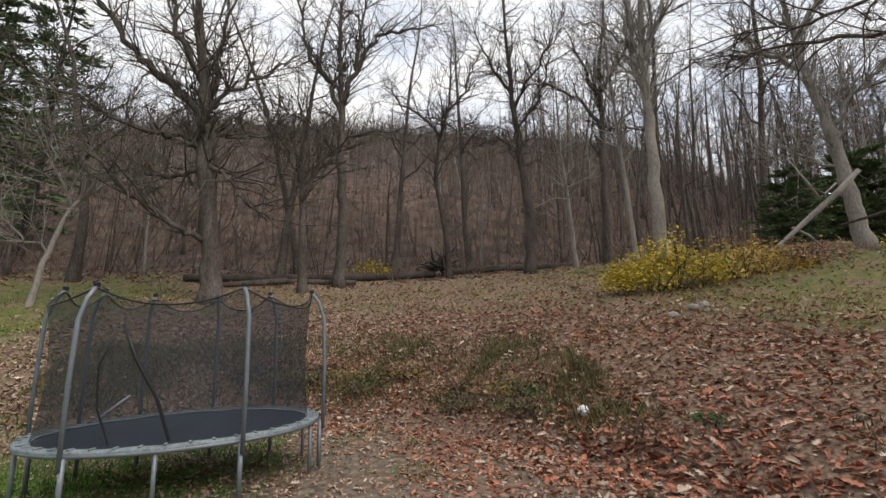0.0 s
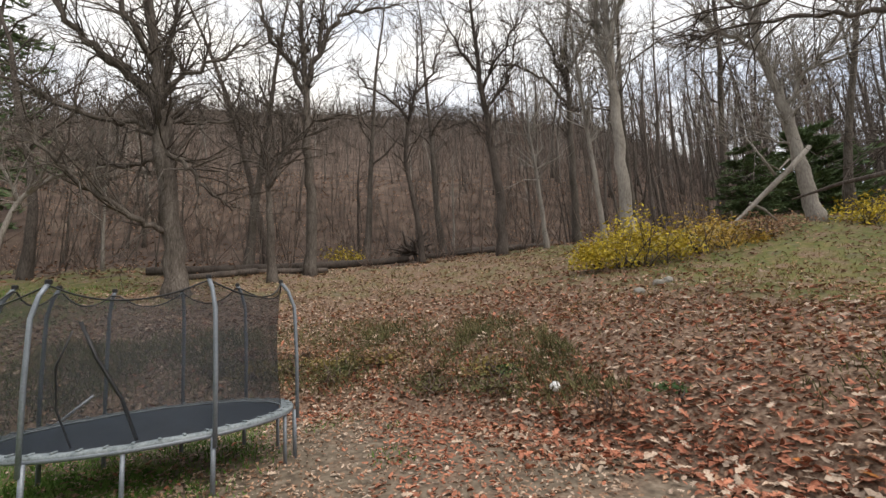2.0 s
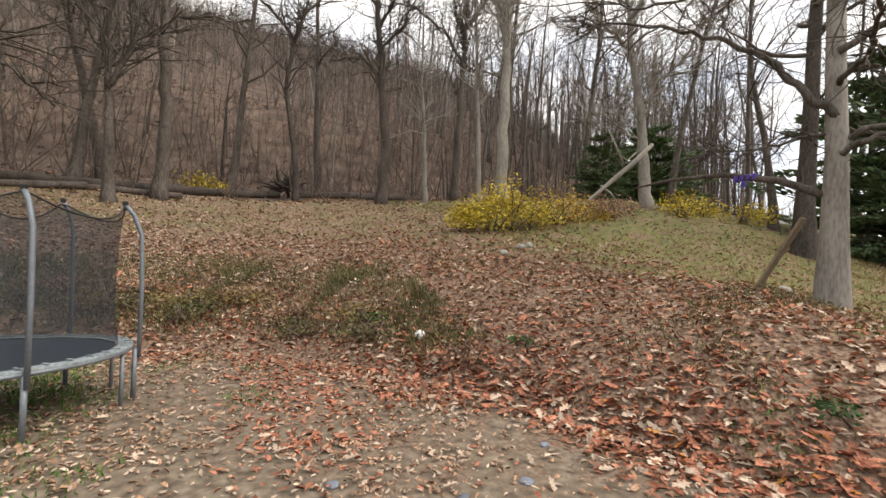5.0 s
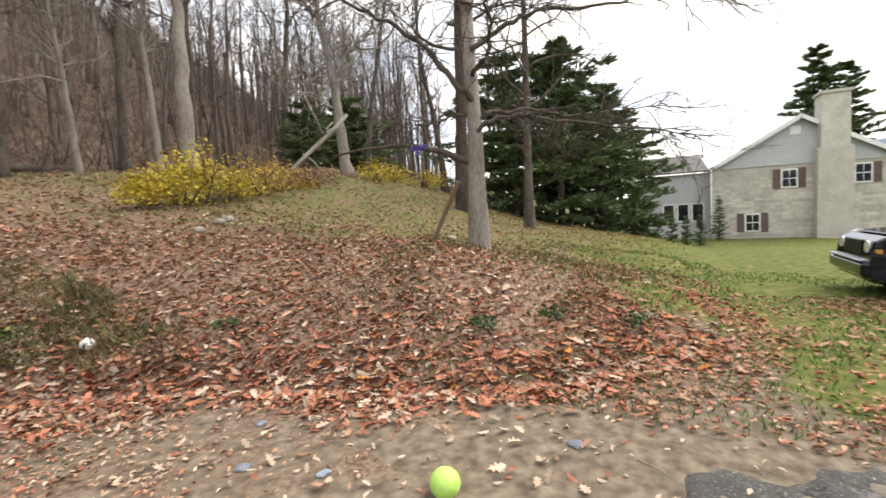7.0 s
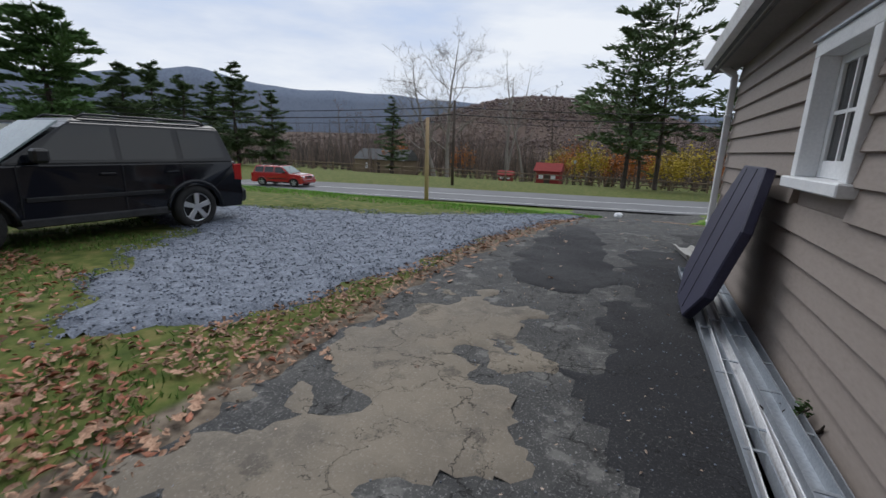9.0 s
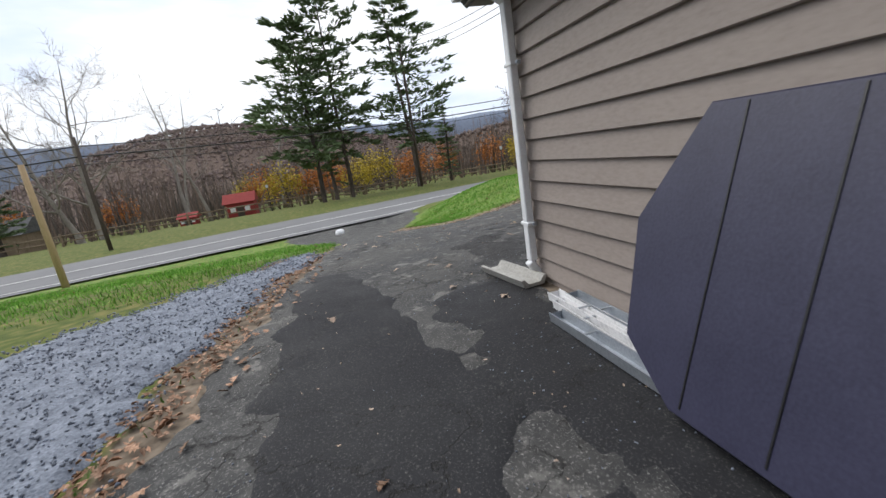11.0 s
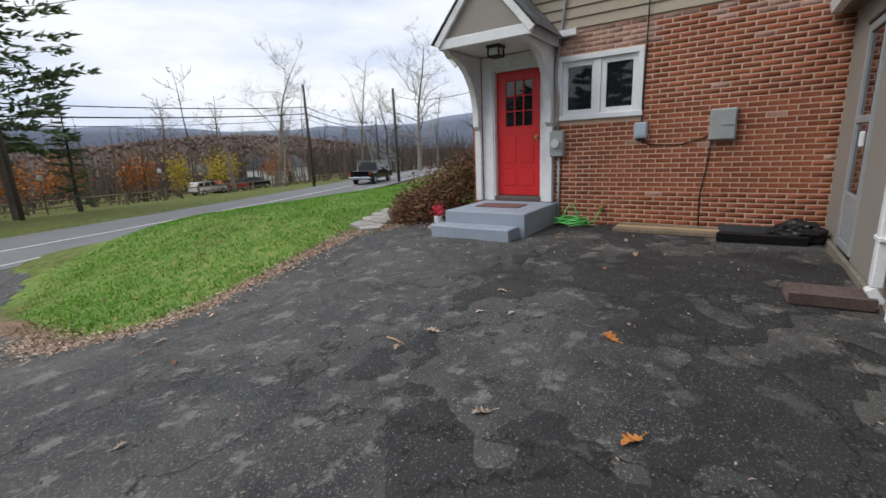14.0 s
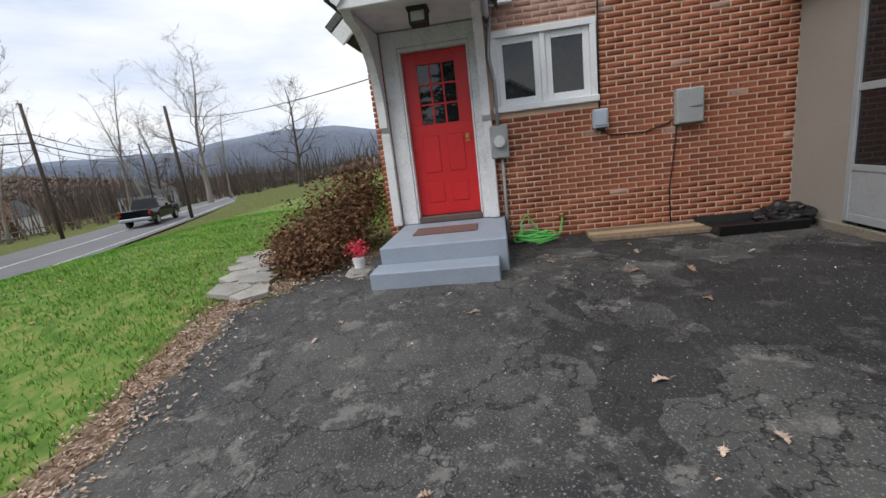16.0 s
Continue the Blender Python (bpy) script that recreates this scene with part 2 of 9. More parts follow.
M = {
    "ground": ground_material(),
    "asphalt": cracked("asphalt", (0.027, 0.027, 0.028), (0.082, 0.080, 0.076), (0.165, 0.158, 0.147), 0.01, (0.34, 0.33, 0.31)),
    "sealed": cracked("sealed_asphalt", (0.020, 0.020, 0.021), (0.036, 0.035, 0.035), (0.075, 0.073, 0.069), 0.0, (0.22, 0.21, 0.20)),
    "new_asphalt": cracked("patched_asphalt", (0.013, 0.013, 0.015), (0.024, 0.024, 0.027), (0.045, 0.044, 0.043), -0.05, (0.13, 0.127, 0.12), 0.006),
    "old_concrete": cracked("old_concrete", (0.14, 0.119, 0.094), (0.23, 0.196, 0.152), (0.10, 0.086, 0.070), 0.0, (0.34, 0.31, 0.26), 0.006),
    "pale_concrete": surface("pale_concrete", [(0.24, 0.235, 0.22), (0.36, 0.35, 0.325), (0.43, 0.42, 0.39)], 0.9, 3, 45, 0.3, spec=0.3),
    "concrete": surface("worn_concrete", [(0.10, 0.088, 0.07), (0.19, 0.17, 0.135), (0.27, 0.245, 0.20)], 0.9, 1.8, 45, 0.4, spec=0.3),
    "road": surface("road_asphalt", [(0.13, 0.13, 0.135), (0.19, 0.19, 0.195)], 0.9, 0.6, 40, 0.2),
    "paint_white": surface("white_paint", [(0.66, 0.67, 0.69), (0.8, 0.81, 0.82)], 0.55, 4, 60, 0.08),
    "paint_old": surface("old_white_paint", [(0.52, 0.52, 0.53), (0.72, 0.72, 0.73), (0.78, 0.78, 0.79)], 0.6, 5, 50, 0.12),
    "line": surface("road_paint", [(0.5, 0.5, 0.48), (0.7, 0.7, 0.68)], 0.8, 4, 40, 0.1),
    "gravel": surface("blue_grey_gravel", [(0.07, 0.08, 0.105), (0.16, 0.18, 0.22), (0.27, 0.295, 0.345)], 0.9, 9, 55, 0.8, dist=0.02),
    "gravel_stone": surface("gravel_stone", [(0.11, 0.125, 0.16), (0.24, 0.265, 0.315)], 0.9, 9, 90, 0.3, island=0.45),
    "siding": surface("taupe_siding", [(0.245, 0.205, 0.182), (0.285, 0.242, 0.216), (0.31, 0.265, 0.235)], 0.7, 1.6, 55, 0.12, island=0.04, stretch=(1, 0.3, 1)),
    "stucco": surface("taupe_panel", [(0.255, 0.228, 0.20), (0.30, 0.27, 0.24)], 0.8, 1.5, 90, 0.2),
    "cream_siding": surface("cream_siding", [(0.30, 0.255, 0.19), (0.38, 0.33, 0.255)], 0.7, 2.5, 60, 0.1, stretch=(1, 0.3, 1)),
    "brick": surface("red_brick", [(0.16, 0.048, 0.026), (0.26, 0.082, 0.042), (0.33, 0.12, 0.066)], 0.9, 5, 70, 0.35, island=0.22, spec=0.25),
    "brick_pale": surface("washed_brick", [(0.24, 0.12, 0.09), (0.36, 0.21, 0.17), (0.42, 0.29, 0.25)], 0.9, 5, 70, 0.35, island=0.25, spec=0.25),
    "mortar": surface("mortar", [(0.46, 0.31, 0.225), (0.64, 0.47, 0.36)], 0.95, 4, 60, 0.3),
    "red_door": surface("red_door_paint", [(0.52, 0.012, 0.016), (0.62, 0.02, 0.024)], 0.4, 3, 50, 0.05, spec=0.5),
    "pane": glass("window_pane", (0.012, 0.014, 0.016)),
    "bluegrey": surface("blue_grey_porch_paint", [(0.24, 0.28, 0.34), (0.31, 0.355, 0.42)], 0.65, 3, 60, 0.12),
    "metal": surface("galvanised_steel", [(0.30, 0.33, 0.37), (0.46, 0.49, 0.53)], 0.45, 6, 70, 0.08, metal=0.6),
    "tramp_steel": surface("dull_blue_grey_steel", [(0.15, 0.17, 0.20), (0.26, 0.29, 0.33)], 0.5, 6, 70, 0.08, metal=0.35),
    "grey_box": surface("grey_meter_box", [(0.27, 0.28, 0.28), (0.36, 0.37, 0.37)], 0.55, 5, 50, 0.06),
    "storm_grey": surface("grey_storm_door_metal", [(0.30, 0.32, 0.335), (0.39, 0.41, 0.425)], 0.5, 5, 50, 0.05, metal=0.2),
    "blue_box": surface("pale_blue_grey_box", [(0.34, 0.40, 0.47), (0.42, 0.48, 0.55)], 0.55, 5, 50, 0.06),
    "black": surface("black_plastic", [(0.008, 0.008, 0.009), (0.02, 0.02, 0.022)], 0.4, 6, 60, 0.15),
    "dark_iron": surface("dark_iron", [(0.03, 0.03, 0.032), (0.06, 0.06, 0.062)], 0.6, 6, 60, 0.15, metal=0.5),
    "brass": surface("brass", [(0.55, 0.38, 0.12), (0.7, 0.5, 0.2)], 0.3, 6, 60, 0.05, metal=1.0),
    "shingle": surface("grey_shingle", [(0.055, 0.055, 0.058), (0.12, 0.12, 0.122), (0.17, 0.165, 0.16)], 0.95, 4, 45, 0.4, island=0.25),
    "navy": surface("navy_vinyl", [(0.024, 0.024, 0.05), (0.04, 0.04, 0.075)], 0.5, 4, 70, 0.12),
    "bark": surface("grey_bark", [(0.04, 0.033, 0.028), (0.10, 0.085, 0.074), (0.18, 0.158, 0.14)], 0.95, 4, 30, 0.9, spec=0.15, stretch=(1, 1, 0.25), dist=0.03),
    "bark_pale": surface("pale_grey_bark", [(0.15, 0.13, 0.115), (0.26, 0.235, 0.21), (0.34, 0.31, 0.28)], 0.95, 3, 30, 0.7, spec=0.15, stretch=(1, 1, 0.3), dist=0.02),
    "bark_dark": surface("dark_bark", [(0.035, 0.029, 0.025), (0.09, 0.074, 0.065), (0.15, 0.127, 0.112)], 0.95, 4, 30, 0.8, spec=0.15, stretch=(1, 1, 0.3), dist=0.02, island=0.25),
    "twig_red": surface("russet_twigs", [(0.125, 0.092, 0.078), (0.20, 0.152, 0.128)], 0.95, 3, 20, 0.2, spec=0.15, island=0.25),
    "far_canopy": surface("far_canopy", [(0.11, 0.085, 0.082), (0.15, 0.115, 0.108), (0.18, 0.14, 0.125)], 0.95, 0.05, 0.4, 0.0, spec=0.1, island=0.1),
    # blue-grey base colours stand in for distance haze over the wooded ridge
    "hazy_ridge": surface("haze_blue_ridge", [(0.17, 0.20, 0.26), (0.21, 0.245, 0.31), (0.24, 0.27, 0.335)], 1.0, 0.012, 0.15, 0.0, spec=0.05),
    "needles": surface("dark_green_needles", [(0.055, 0.085, 0.042), (0.105, 0.15, 0.072), (0.16, 0.205, 0.10)], 0.8, 1.2, 25, 0.2, spec=0.2, island=0.3),
    "needles_light": surface("light_green_needles", [(0.05, 0.10, 0.032), (0.10, 0.175, 0.06), (0.15, 0.225, 0.09)], 0.8, 1.2, 25, 0.2, spec=0.2, island=0.3),
    "leaf_brown": surface("oak_leaf", [(0.15, 0.082, 0.053), (0.30, 0.175, 0.112), (0.47, 0.31, 0.21)], 0.75, 30, 90, 0.1, spec=0.25, island=0.5),
    "leaf_red": surface("russet_leaf", [(0.22, 0.070, 0.042), (0.36, 0.140, 0.084), (0.46, 0.22, 0.14)], 0.75, 30, 90, 0.1, spec=0.25, island=0.45),
    "leaf_pale": surface("dry_pale_leaf", [(0.27, 0.185, 0.13), (0.43, 0.325, 0.25), (0.55, 0.45, 0.36)], 0.75, 30, 90, 0.1, spec=0.25, island=0.4),
    "leaf_yellow": surface("yellow_leaf", [(0.27, 0.20, 0.02), (0.46, 0.35, 0.035), (0.56, 0.44, 0.07)], 0.7, 10, 60, 0.1, spec=0.25, island=0.35),
    "leaf_orange": surface("orange_leaf", [(0.30, 0.09, 0.025), (0.44, 0.17, 0.045), (0.5, 0.25, 0.07)], 0.75, 2, 40, 0.1, spec=0.2, island=0.35),
    "leaf_tan": surface("tan_yellow_leaf", [(0.26, 0.16, 0.035), (0.42, 0.28, 0.06), (0.50, 0.36, 0.11)], 0.75, 4, 40, 0.1, spec=0.2, island=0.35),
    "leaf_maroon": surface("maroon_leaf", [(0.07, 0.036, 0.020), (0.16, 0.082, 0.044), (0.27, 0.15, 0.075)], 0.7, 8, 60, 0.1, spec=0.25, island=0.45),
    "leaf_green": surface("green_leaf", [(0.02, 0.05, 0.012), (0.05, 0.10, 0.025)], 0.6, 8, 60, 0.1, spec=0.3, island=0.35),
    "grass": surface("grass_blades", [(0.075, 0.195, 0.022), (0.135, 0.325, 0.04), (0.28, 0.41, 0.085)], 0.7, 1.2, 20, 0.0, spec=0.2, island=0.4),
    "grass_yard": surface("yard_grass", [(0.05, 0.11, 0.02), (0.095, 0.19, 0.035), (0.20, 0.26, 0.07)], 0.7, 1.2, 20, 0.0, spec=0.2, island=0.4),
    "grass_dull": surface("dull_brush", [(0.06, 0.065, 0.03), (0.12, 0.115, 0.05), (0.19, 0.15, 0.075)], 0.8, 1.2, 20, 0.0, spec=0.2, island=0.4),
    "grass_dry": surface("dry_grass", [(0.15, 0.12, 0.04), (0.26, 0.20, 0.075)], 0.8, 1.2, 20, 0.0, spec=0.2, island=0.4),
    "car_black": surface("black_car_paint", [(0.004, 0.005, 0.008), (0.006, 0.007, 0.010)], 0.07, 2, 30, 0.0, spec=0.45),
    "car_red": surface("red_car_paint", [(0.35, 0.012, 0.014), (0.42, 0.02, 0.022)], 0.3, 2, 30, 0.0, coat=1.0),
    "car_white": surface("white_car_paint", [(0.62, 0.62, 0.63), (0.72, 0.72, 0.73)], 0.35, 2, 30, 0.0, coat=0.8),
    "car_glass": glass("car_glass", (0.006, 0.008, 0.010), 0.04),
    "car_glass_light": glass("windshield", (0.16, 0.20, 0.20)),
    "tyre": surface("tyre_rubber", [(0.012, 0.012, 0.012), (0.028, 0.027, 0.026)], 0.85, 10, 60, 0.3),
    "alloy": surface("alloy_rim", [(0.48, 0.49, 0.5), (0.62, 0.63, 0.64)], 0.35, 6, 50, 0.05, metal=0.8),
    "lamp_clear": surface("clear_lamp", [(0.5, 0.52, 0.53), (0.65, 0.66, 0.67)], 0.1, 6, 50, 0.0, spec=0.6),
    "lamp_amber": surface("amber_lamp", [(0.5, 0.2, 0.03), (0.6, 0.26, 0.05)], 0.2, 6, 50, 0.0),
    "lamp_red": surface("red_lamp", [(0.3, 0.01, 0.01), (0.4, 0.02, 0.02)], 0.2, 6, 50, 0.0),
    "stone": surface("fieldstone", [(0.20, 0.185, 0.16), (0.32, 0.30, 0.265), (0.42, 0.40, 0.36)], 0.9, 3, 30, 0.4, island=0.28),
    "house_stone": surface("house_stone", [(0.36, 0.34, 0.30), (0.50, 0.475, 0.43), (0.62, 0.595, 0.55)], 0.9, 1.2, 12, 0.3, island=0.2),
    "flag": surface("flagstone", [(0.20, 0.19, 0.17), (0.31, 0.295, 0.265), (0.40, 0.385, 0.35)], 0.9, 4, 40, 0.4, island=0.15),
    "far_siding": surface("grey_vinyl_siding", [(0.40, 0.41, 0.44), (0.50, 0.51, 0.54)], 0.7, 1, 20, 0.05),
    "wood": surface("weathered_wood", [(0.15, 0.11, 0.075), (0.26, 0.20, 0.14)], 0.9, 3, 30, 0.4, stretch=(1, 1, 0.15)),
    "wood_dark": surface("creosoted_wood", [(0.055, 0.042, 0.034), (0.10, 0.08, 0.066)], 0.9, 3, 30, 0.4, stretch=(1, 1, 0.15)),
    "wood_pale": surface("pale_new_wood", [(0.36, 0.25, 0.14), (0.48, 0.35, 0.21)], 0.85, 3, 30, 0.3, stretch=(1, 1, 0.15)),
    "rust": surface("rusty_brown_board", [(0.09, 0.062, 0.055), (0.15, 0.11, 0.10)], 0.85, 5, 40, 0.3),
    "barn_red": surface("barn_red", [(0.22, 0.03, 0.028), (0.30, 0.045, 0.04)], 0.85, 3, 30, 0.2),
    "hose": surface("green_hose", [(0.06, 0.36, 0.06), (0.12, 0.5, 0.12)], 0.45, 8, 50, 0.05),
    "ball": surface("lime_ball", [(0.40, 0.66, 0.13), (0.50, 0.76, 0.20)], 0.5, 5, 60, 0.1),
    "pink": surface("pink_flower", [(0.55, 0.02, 0.05), (0.7, 0.06, 0.10)], 0.6, 20, 60, 0.1, island=0.3),
    "purple": surface("purple_strap", [(0.07, 0.04, 0.30), (0.11, 0.07, 0.42)], 0.6, 10, 60, 0.1),
    "net": see_through("safety_net", (0.022, 0.027, 0.036), 0.46),
    "mat": surface("trampoline_mat", [(0.018, 0.029, 0.045), (0.032, 0.046, 0.066)], 0.5, 4, 90, 0.1),
    "pad": surface("faded_pad", [(0.10, 0.125, 0.14), (0.30, 0.34, 0.36)], 0.7, 12, 50, 0.15),
    "doormat": surface("doormat", [(0.10, 0.05, 0.045), (0.22, 0.12, 0.10)], 0.95, 25, 60, 0.4),
    "wire": surface("black_wire", [(0.01, 0.01, 0.01), (0.02, 0.02, 0.02)], 0.6, 5, 20, 0.0),
    "soffit": surface("dark_fascia", [(0.17, 0.155, 0.14), (0.23, 0.21, 0.195)], 0.7, 3, 40, 0.1),
}


# ---- helpers for meshes ----
def part(name, bm, material, parent=None, label="", smooth=False):
    """Links a bmesh as one mesh object under a thing or part."""
    me = bpy.data.meshes.new(name)
    bm.to_mesh(me)
    bm.free()
    me.materials.append(M[material])
    if smooth:
        me.shade_smooth()
    ob = new(name, me)
    if parent is not None:
        ob.parent = parent
    if label:
        ob["label"] = label
    return ob


def thing(name, label, category, at=(0, 0, 0), turn=0, group="", kind=""):
    ob = new(name)
    ob.empty_display_size = 0.1
    ob.matrix_basis = pose(*at, 0, 0, turn)
    return tagged(ob, label, category, group, kind)


def raw(name, verts, faces, material, parent=None, label="", smooth=False):
    me = bpy.data.meshes.new(name)
    me.from_pydata([tuple(v) for v in verts], [], [tuple(f) for f in faces])
    me.materials.append(M[material])
    if smooth:
        me.shade_smooth()
    ob = new(name, me)
    if parent is not None:
        ob.parent = parent
    if label:
        ob["label"] = label
    return ob


def box(bm, lo, hi, bevel=0.0, m=None):
    """A box between two corners with softened edges."""
    r = bmesh.ops.create_cube(bm, size=1)
    vs = r["verts"]
    lo, hi = Vector(lo), Vector(hi)
    for v in vs:
        v.co = Vector(((v.co[i] + 0.5) * (hi[i] - lo[i]) + lo[i]) for i in range(3))
    if bevel:
        es = list({e for v in vs for e in v.link_edges})
        r = bmesh.ops.bevel(bm, geom=es, offset=bevel, segments=1, affect="EDGES", clamp_overlap=True)
        vs = list({v for v in r["verts"]} | {v for v in vs if v.is_valid})
    if m is not None:
        bmesh.ops.transform(bm, matrix=m, verts=vs)
    return vs


def boxed(lo, hi, bevel=0.0, m=None):
    bm = bmesh.new()
    box(bm, lo, hi, bevel, m)
    return bm


def tube_rings(points, radii, sides, closed=False):
    """Verts and faces of a tube along points."""
    pts = [Vector(p) for p in points]
    vs, fs = [], []
    prev = None
    for i, p in enumerate(pts):
        if closed:
            d = (pts[(i + 1) % len(pts)] - pts[i - 1]).normalized()
        else:
            d = (pts[min(i + 1, len(pts) - 1)] - pts[max(i - 1, 0)]).normalized()
        if prev is None:
            u = d.orthogonal().normalized()
        else:
            u = (prev - d * prev.dot(d))
            u = u.normalized() if u.length > 1e-6 else d.orthogonal().normalized()
        prev = u
        w = d.cross(u)
        r = radii[i] if hasattr(radii, "__len__") else radii
        for k in range(sides):
            a = 2 * math.pi * k / sides
            vs.append(p + (u * math.cos(a) + w * math.sin(a)) * r)
    n = len(pts)
    for i in range(n if closed else n - 1):
        j = (i + 1) % n
        for k in range(sides):
            k2 = (k + 1) % sides
            fs.append((i * sides + k, i * sides + k2, j * sides + k2, j * sides + k))
    if not closed:
        fs.append(tuple(range(sides - 1, -1, -1)))
        fs.append(tuple((n - 1) * sides + k for k in range(sides)))
    return vs, fs


def tube(name, points, radii, material, parent=None, sides=8, closed=False, label=""):
    vs, fs = tube_rings(points, radii, sides, closed)
    return raw(name, vs, fs, material, parent, label, smooth=True)


def profile_along(bm, outline, x0, x1, axis="x"):
    """A prism: an outline of (a, b) pushed from x0 to x1."""
    f0, f1 = [], []
    for a, b in outline:
        if axis == "x":
            f0.append(bm.verts.new((x0, a, b)))
            f1.append(bm.verts.new((x1, a, b)))
        else:
            f0.append(bm.verts.new((a, x0, b)))
            f1.append(bm.verts.new((a, x1, b)))
    n = len(outline)
    bm.faces.new(f0)
    bm.faces.new(list(reversed(f1)))
    for i in range(n):
        j = (i + 1) % n
        bm.faces.new((f0[j], f0[i], f1[i], f1[j]))
    bmesh.ops.recalc_face_normals(bm, faces=bm.faces[:])


# ---- the lie of the land ----
TOE = np.array([(-60, 9.5), (-14, 8.6), (-6.5, 8.2), (-4.2, 7.9), (-2.8, 8.7), (-0.6, 8.9), (1.2, 8.0), (2.35, 6.6), (3.1, 5.15), (3.5, 4.0), (3.75, 2.9), (4.2, 2.2), (5.2, 1.2), (6.5, 0.5), (9, 0.0), (14, -0.5), (60, -1.5)])


def smooth01(v):
    v = np.clip(v, 0, 1)
    return v * v * (3 - 2 * v)


def toe_distance(x, y):
    """Distance from the foot of the bank, positive up the bank."""
    best = np.full(np.shape(x), 1e9)
    sign = np.ones(np.shape(x))
    for (ax, ay), (bx, by) in zip(TOE[:-1], TOE[1:]):
        dx, dy = bx - ax, by - ay
        t = np.clip(((x - ax) * dx + (y - ay) * dy) / (dx * dx + dy * dy), 0, 1)
        d = np.hypot(x - ax - t * dx, y - ay - t * dy)
        s = np.where(dx * (y - ay) - dy * (x - ax) > 0, 1.0, -1.0)
        near = d < best - 1e-9
        best = np.where(near, d, best)
        sign = np.where(near, s, sign)
    return best * sign


def waves(x, y, s):
    return np.sin(x * 1.7 * s + 1.3 * np.sin(y * 1.1 * s)) * np.sin(y * 1.9 * s + 1.1 * np.sin(x * 0.9 * s + 2))


def land(x, y):
    """Height of the ground."""
    x, y = np.asarray(x, float), np.asarray(y, float)
    d = toe_distance(x, y)
    up = np.interp(d, [-1, 0, 0.5, 1.5, 3.0, 5.0, 8.0, 12.0, 20.0], [0, 0.02, 0.42, 0.95, 1.45, 2.08, 2.85, 3.65, 4.5])
    east = 1 - 0.52 * smooth01((x - 3.0) / 7) * smooth01((13 - y) / 9) - 0.25 * smooth01((x - 16) / 20) * smooth01((14 - y) / 10)
    z = up * east
    hill = smooth01((y - 17) / 14) * np.clip(y - 20, 0, 95) * 0.52
    z = z + hill * (1 - 0.8 * smooth01((x - 0.62 * y - 4) / 50)) * (1 - 0.25 * smooth01((-x - 30) / 60))
    west = smooth01((0.6 - x) / 4.5)
    south = -1.5 * ((1 - west) * smooth01((-y - 8.0) / 15) + west * smooth01((-y - 17.5) / 10.5))
    z = z + south - 2.0 * smooth01((-y - 34) / 40) - 10 * smooth01((-y - 70) / 160)
    r = np.hypot(x, y)
    ridge = 42 * smooth01((-y - 480) / 420) + 56 * np.exp(-((x - 110) / 150) ** 2 - ((y + 410) / 90) ** 2) + 22 * np.exp(-((x + 60) / 150) ** 2 - ((y + 480) / 110) ** 2)
    ridge = ridge * (1 - 0.6 * smooth01((-x - 60) / 400)) + 26 * np.exp(-((x + 170) / 150) ** 2 - ((y + 270) / 80) ** 2)
    z = z + ridge
    z = z - 0.9 * smooth01((x - 16) / 16) * smooth01((6 - y) / 6) * smooth01((y + 24) / 8)
    rough = 0.025 * waves(x, y, 1.0) + 0.012 * waves(x + 3, y, 3.1)
    z = z + rough * np.clip(0.25 + d * 0.6, 0.25, 1.6) * (r < 120)
    return z


def land1(x, y):
    return float(land(np.array([x]), np.array([y]))[0])


def axis_steps(lo, hi, step, reach):
    core = list(np.arange(lo, hi + step / 2, step))
    out, s, v = [], step, hi
    while v < reach:
        s *= 1.18
        v += s
        out.append(v)
    back, s, v = [], step, lo
    while v > -reach:
        s *= 1.18
        v -= s
        back.append(v)
    return np.array(back[::-1] + core + out)


gx, gy = axis_steps(-14, 16, 0.16, 1500), axis_steps(-18, 16, 0.16, 1500)
XX, YY = np.meshgrid(gx, gy)
ZZ = land(XX, YY)


def road_middle(x):
    return -27.6 + 0.2 * x - 0.0032 * x * x * (x < 0)


# the driveway's edges as sides of the sheet
DRIVE = [(1.6, 2.4), (3.2, 1.3), (3.75, -0.4), (3.95, -2.0), (4.05, -3.6), (3.9, -6.0), (3.5, -8.4), (3.05, -10.8), (2.75, -13.2), (3.4, -17.5), (5.0, -22.0), (5.0, -25.0), (-1.0, -26.0), (-0.8, -22.0), (0.8, -17.5), (1.1, -13.2), (0.3, -12.7), (-1.3, -12.9), (-3.0, -13.1), (-3.6, -12.8), (-4.9, -12.0), (-4.9, -6.9), (0.95, -6.9), (0.95, 1.0)]
GRAVEL = [(7.6, -3.2), (5.6, -1.5), (4.7, -2.4), (4.35, -4.2), (4.1, -6.2), (3.75, -8.0), (3.1, -10.6), (3.3, -11.6), (4.6, -9.6), (6.2, -8.0), (9.5, -7.0), (11.0, -6.3), (10.5, -5.2), (8.2, -4.5)]


def polygon_distance(x, y, poly):
    """Signed distance to a polygon, positive inside."""
    best = np.full(np.shape(x), 1e9)
    inside = np.zeros(np.shape(x), bool)
    for i in range(len(poly)):
        (ax, ay), (bx, by) = poly[i - 1], poly[i]
        dx, dy = bx - ax, by - ay
        t = np.clip(((x - ax) * dx + (y - ay) * dy) / (dx * dx + dy * dy + 1e-12), 0, 1)
        best = np.minimum(best, np.hypot(x - ax - t * dx, y - ay - t * dy))
        cross = (ay > y) != (by > y)
        xi = ax + (y - ay) / (dy if abs(dy) > 1e-9 else 1e-9) * dx
        inside ^= cross & (x < xi)
    return np.where(inside, best, -best)


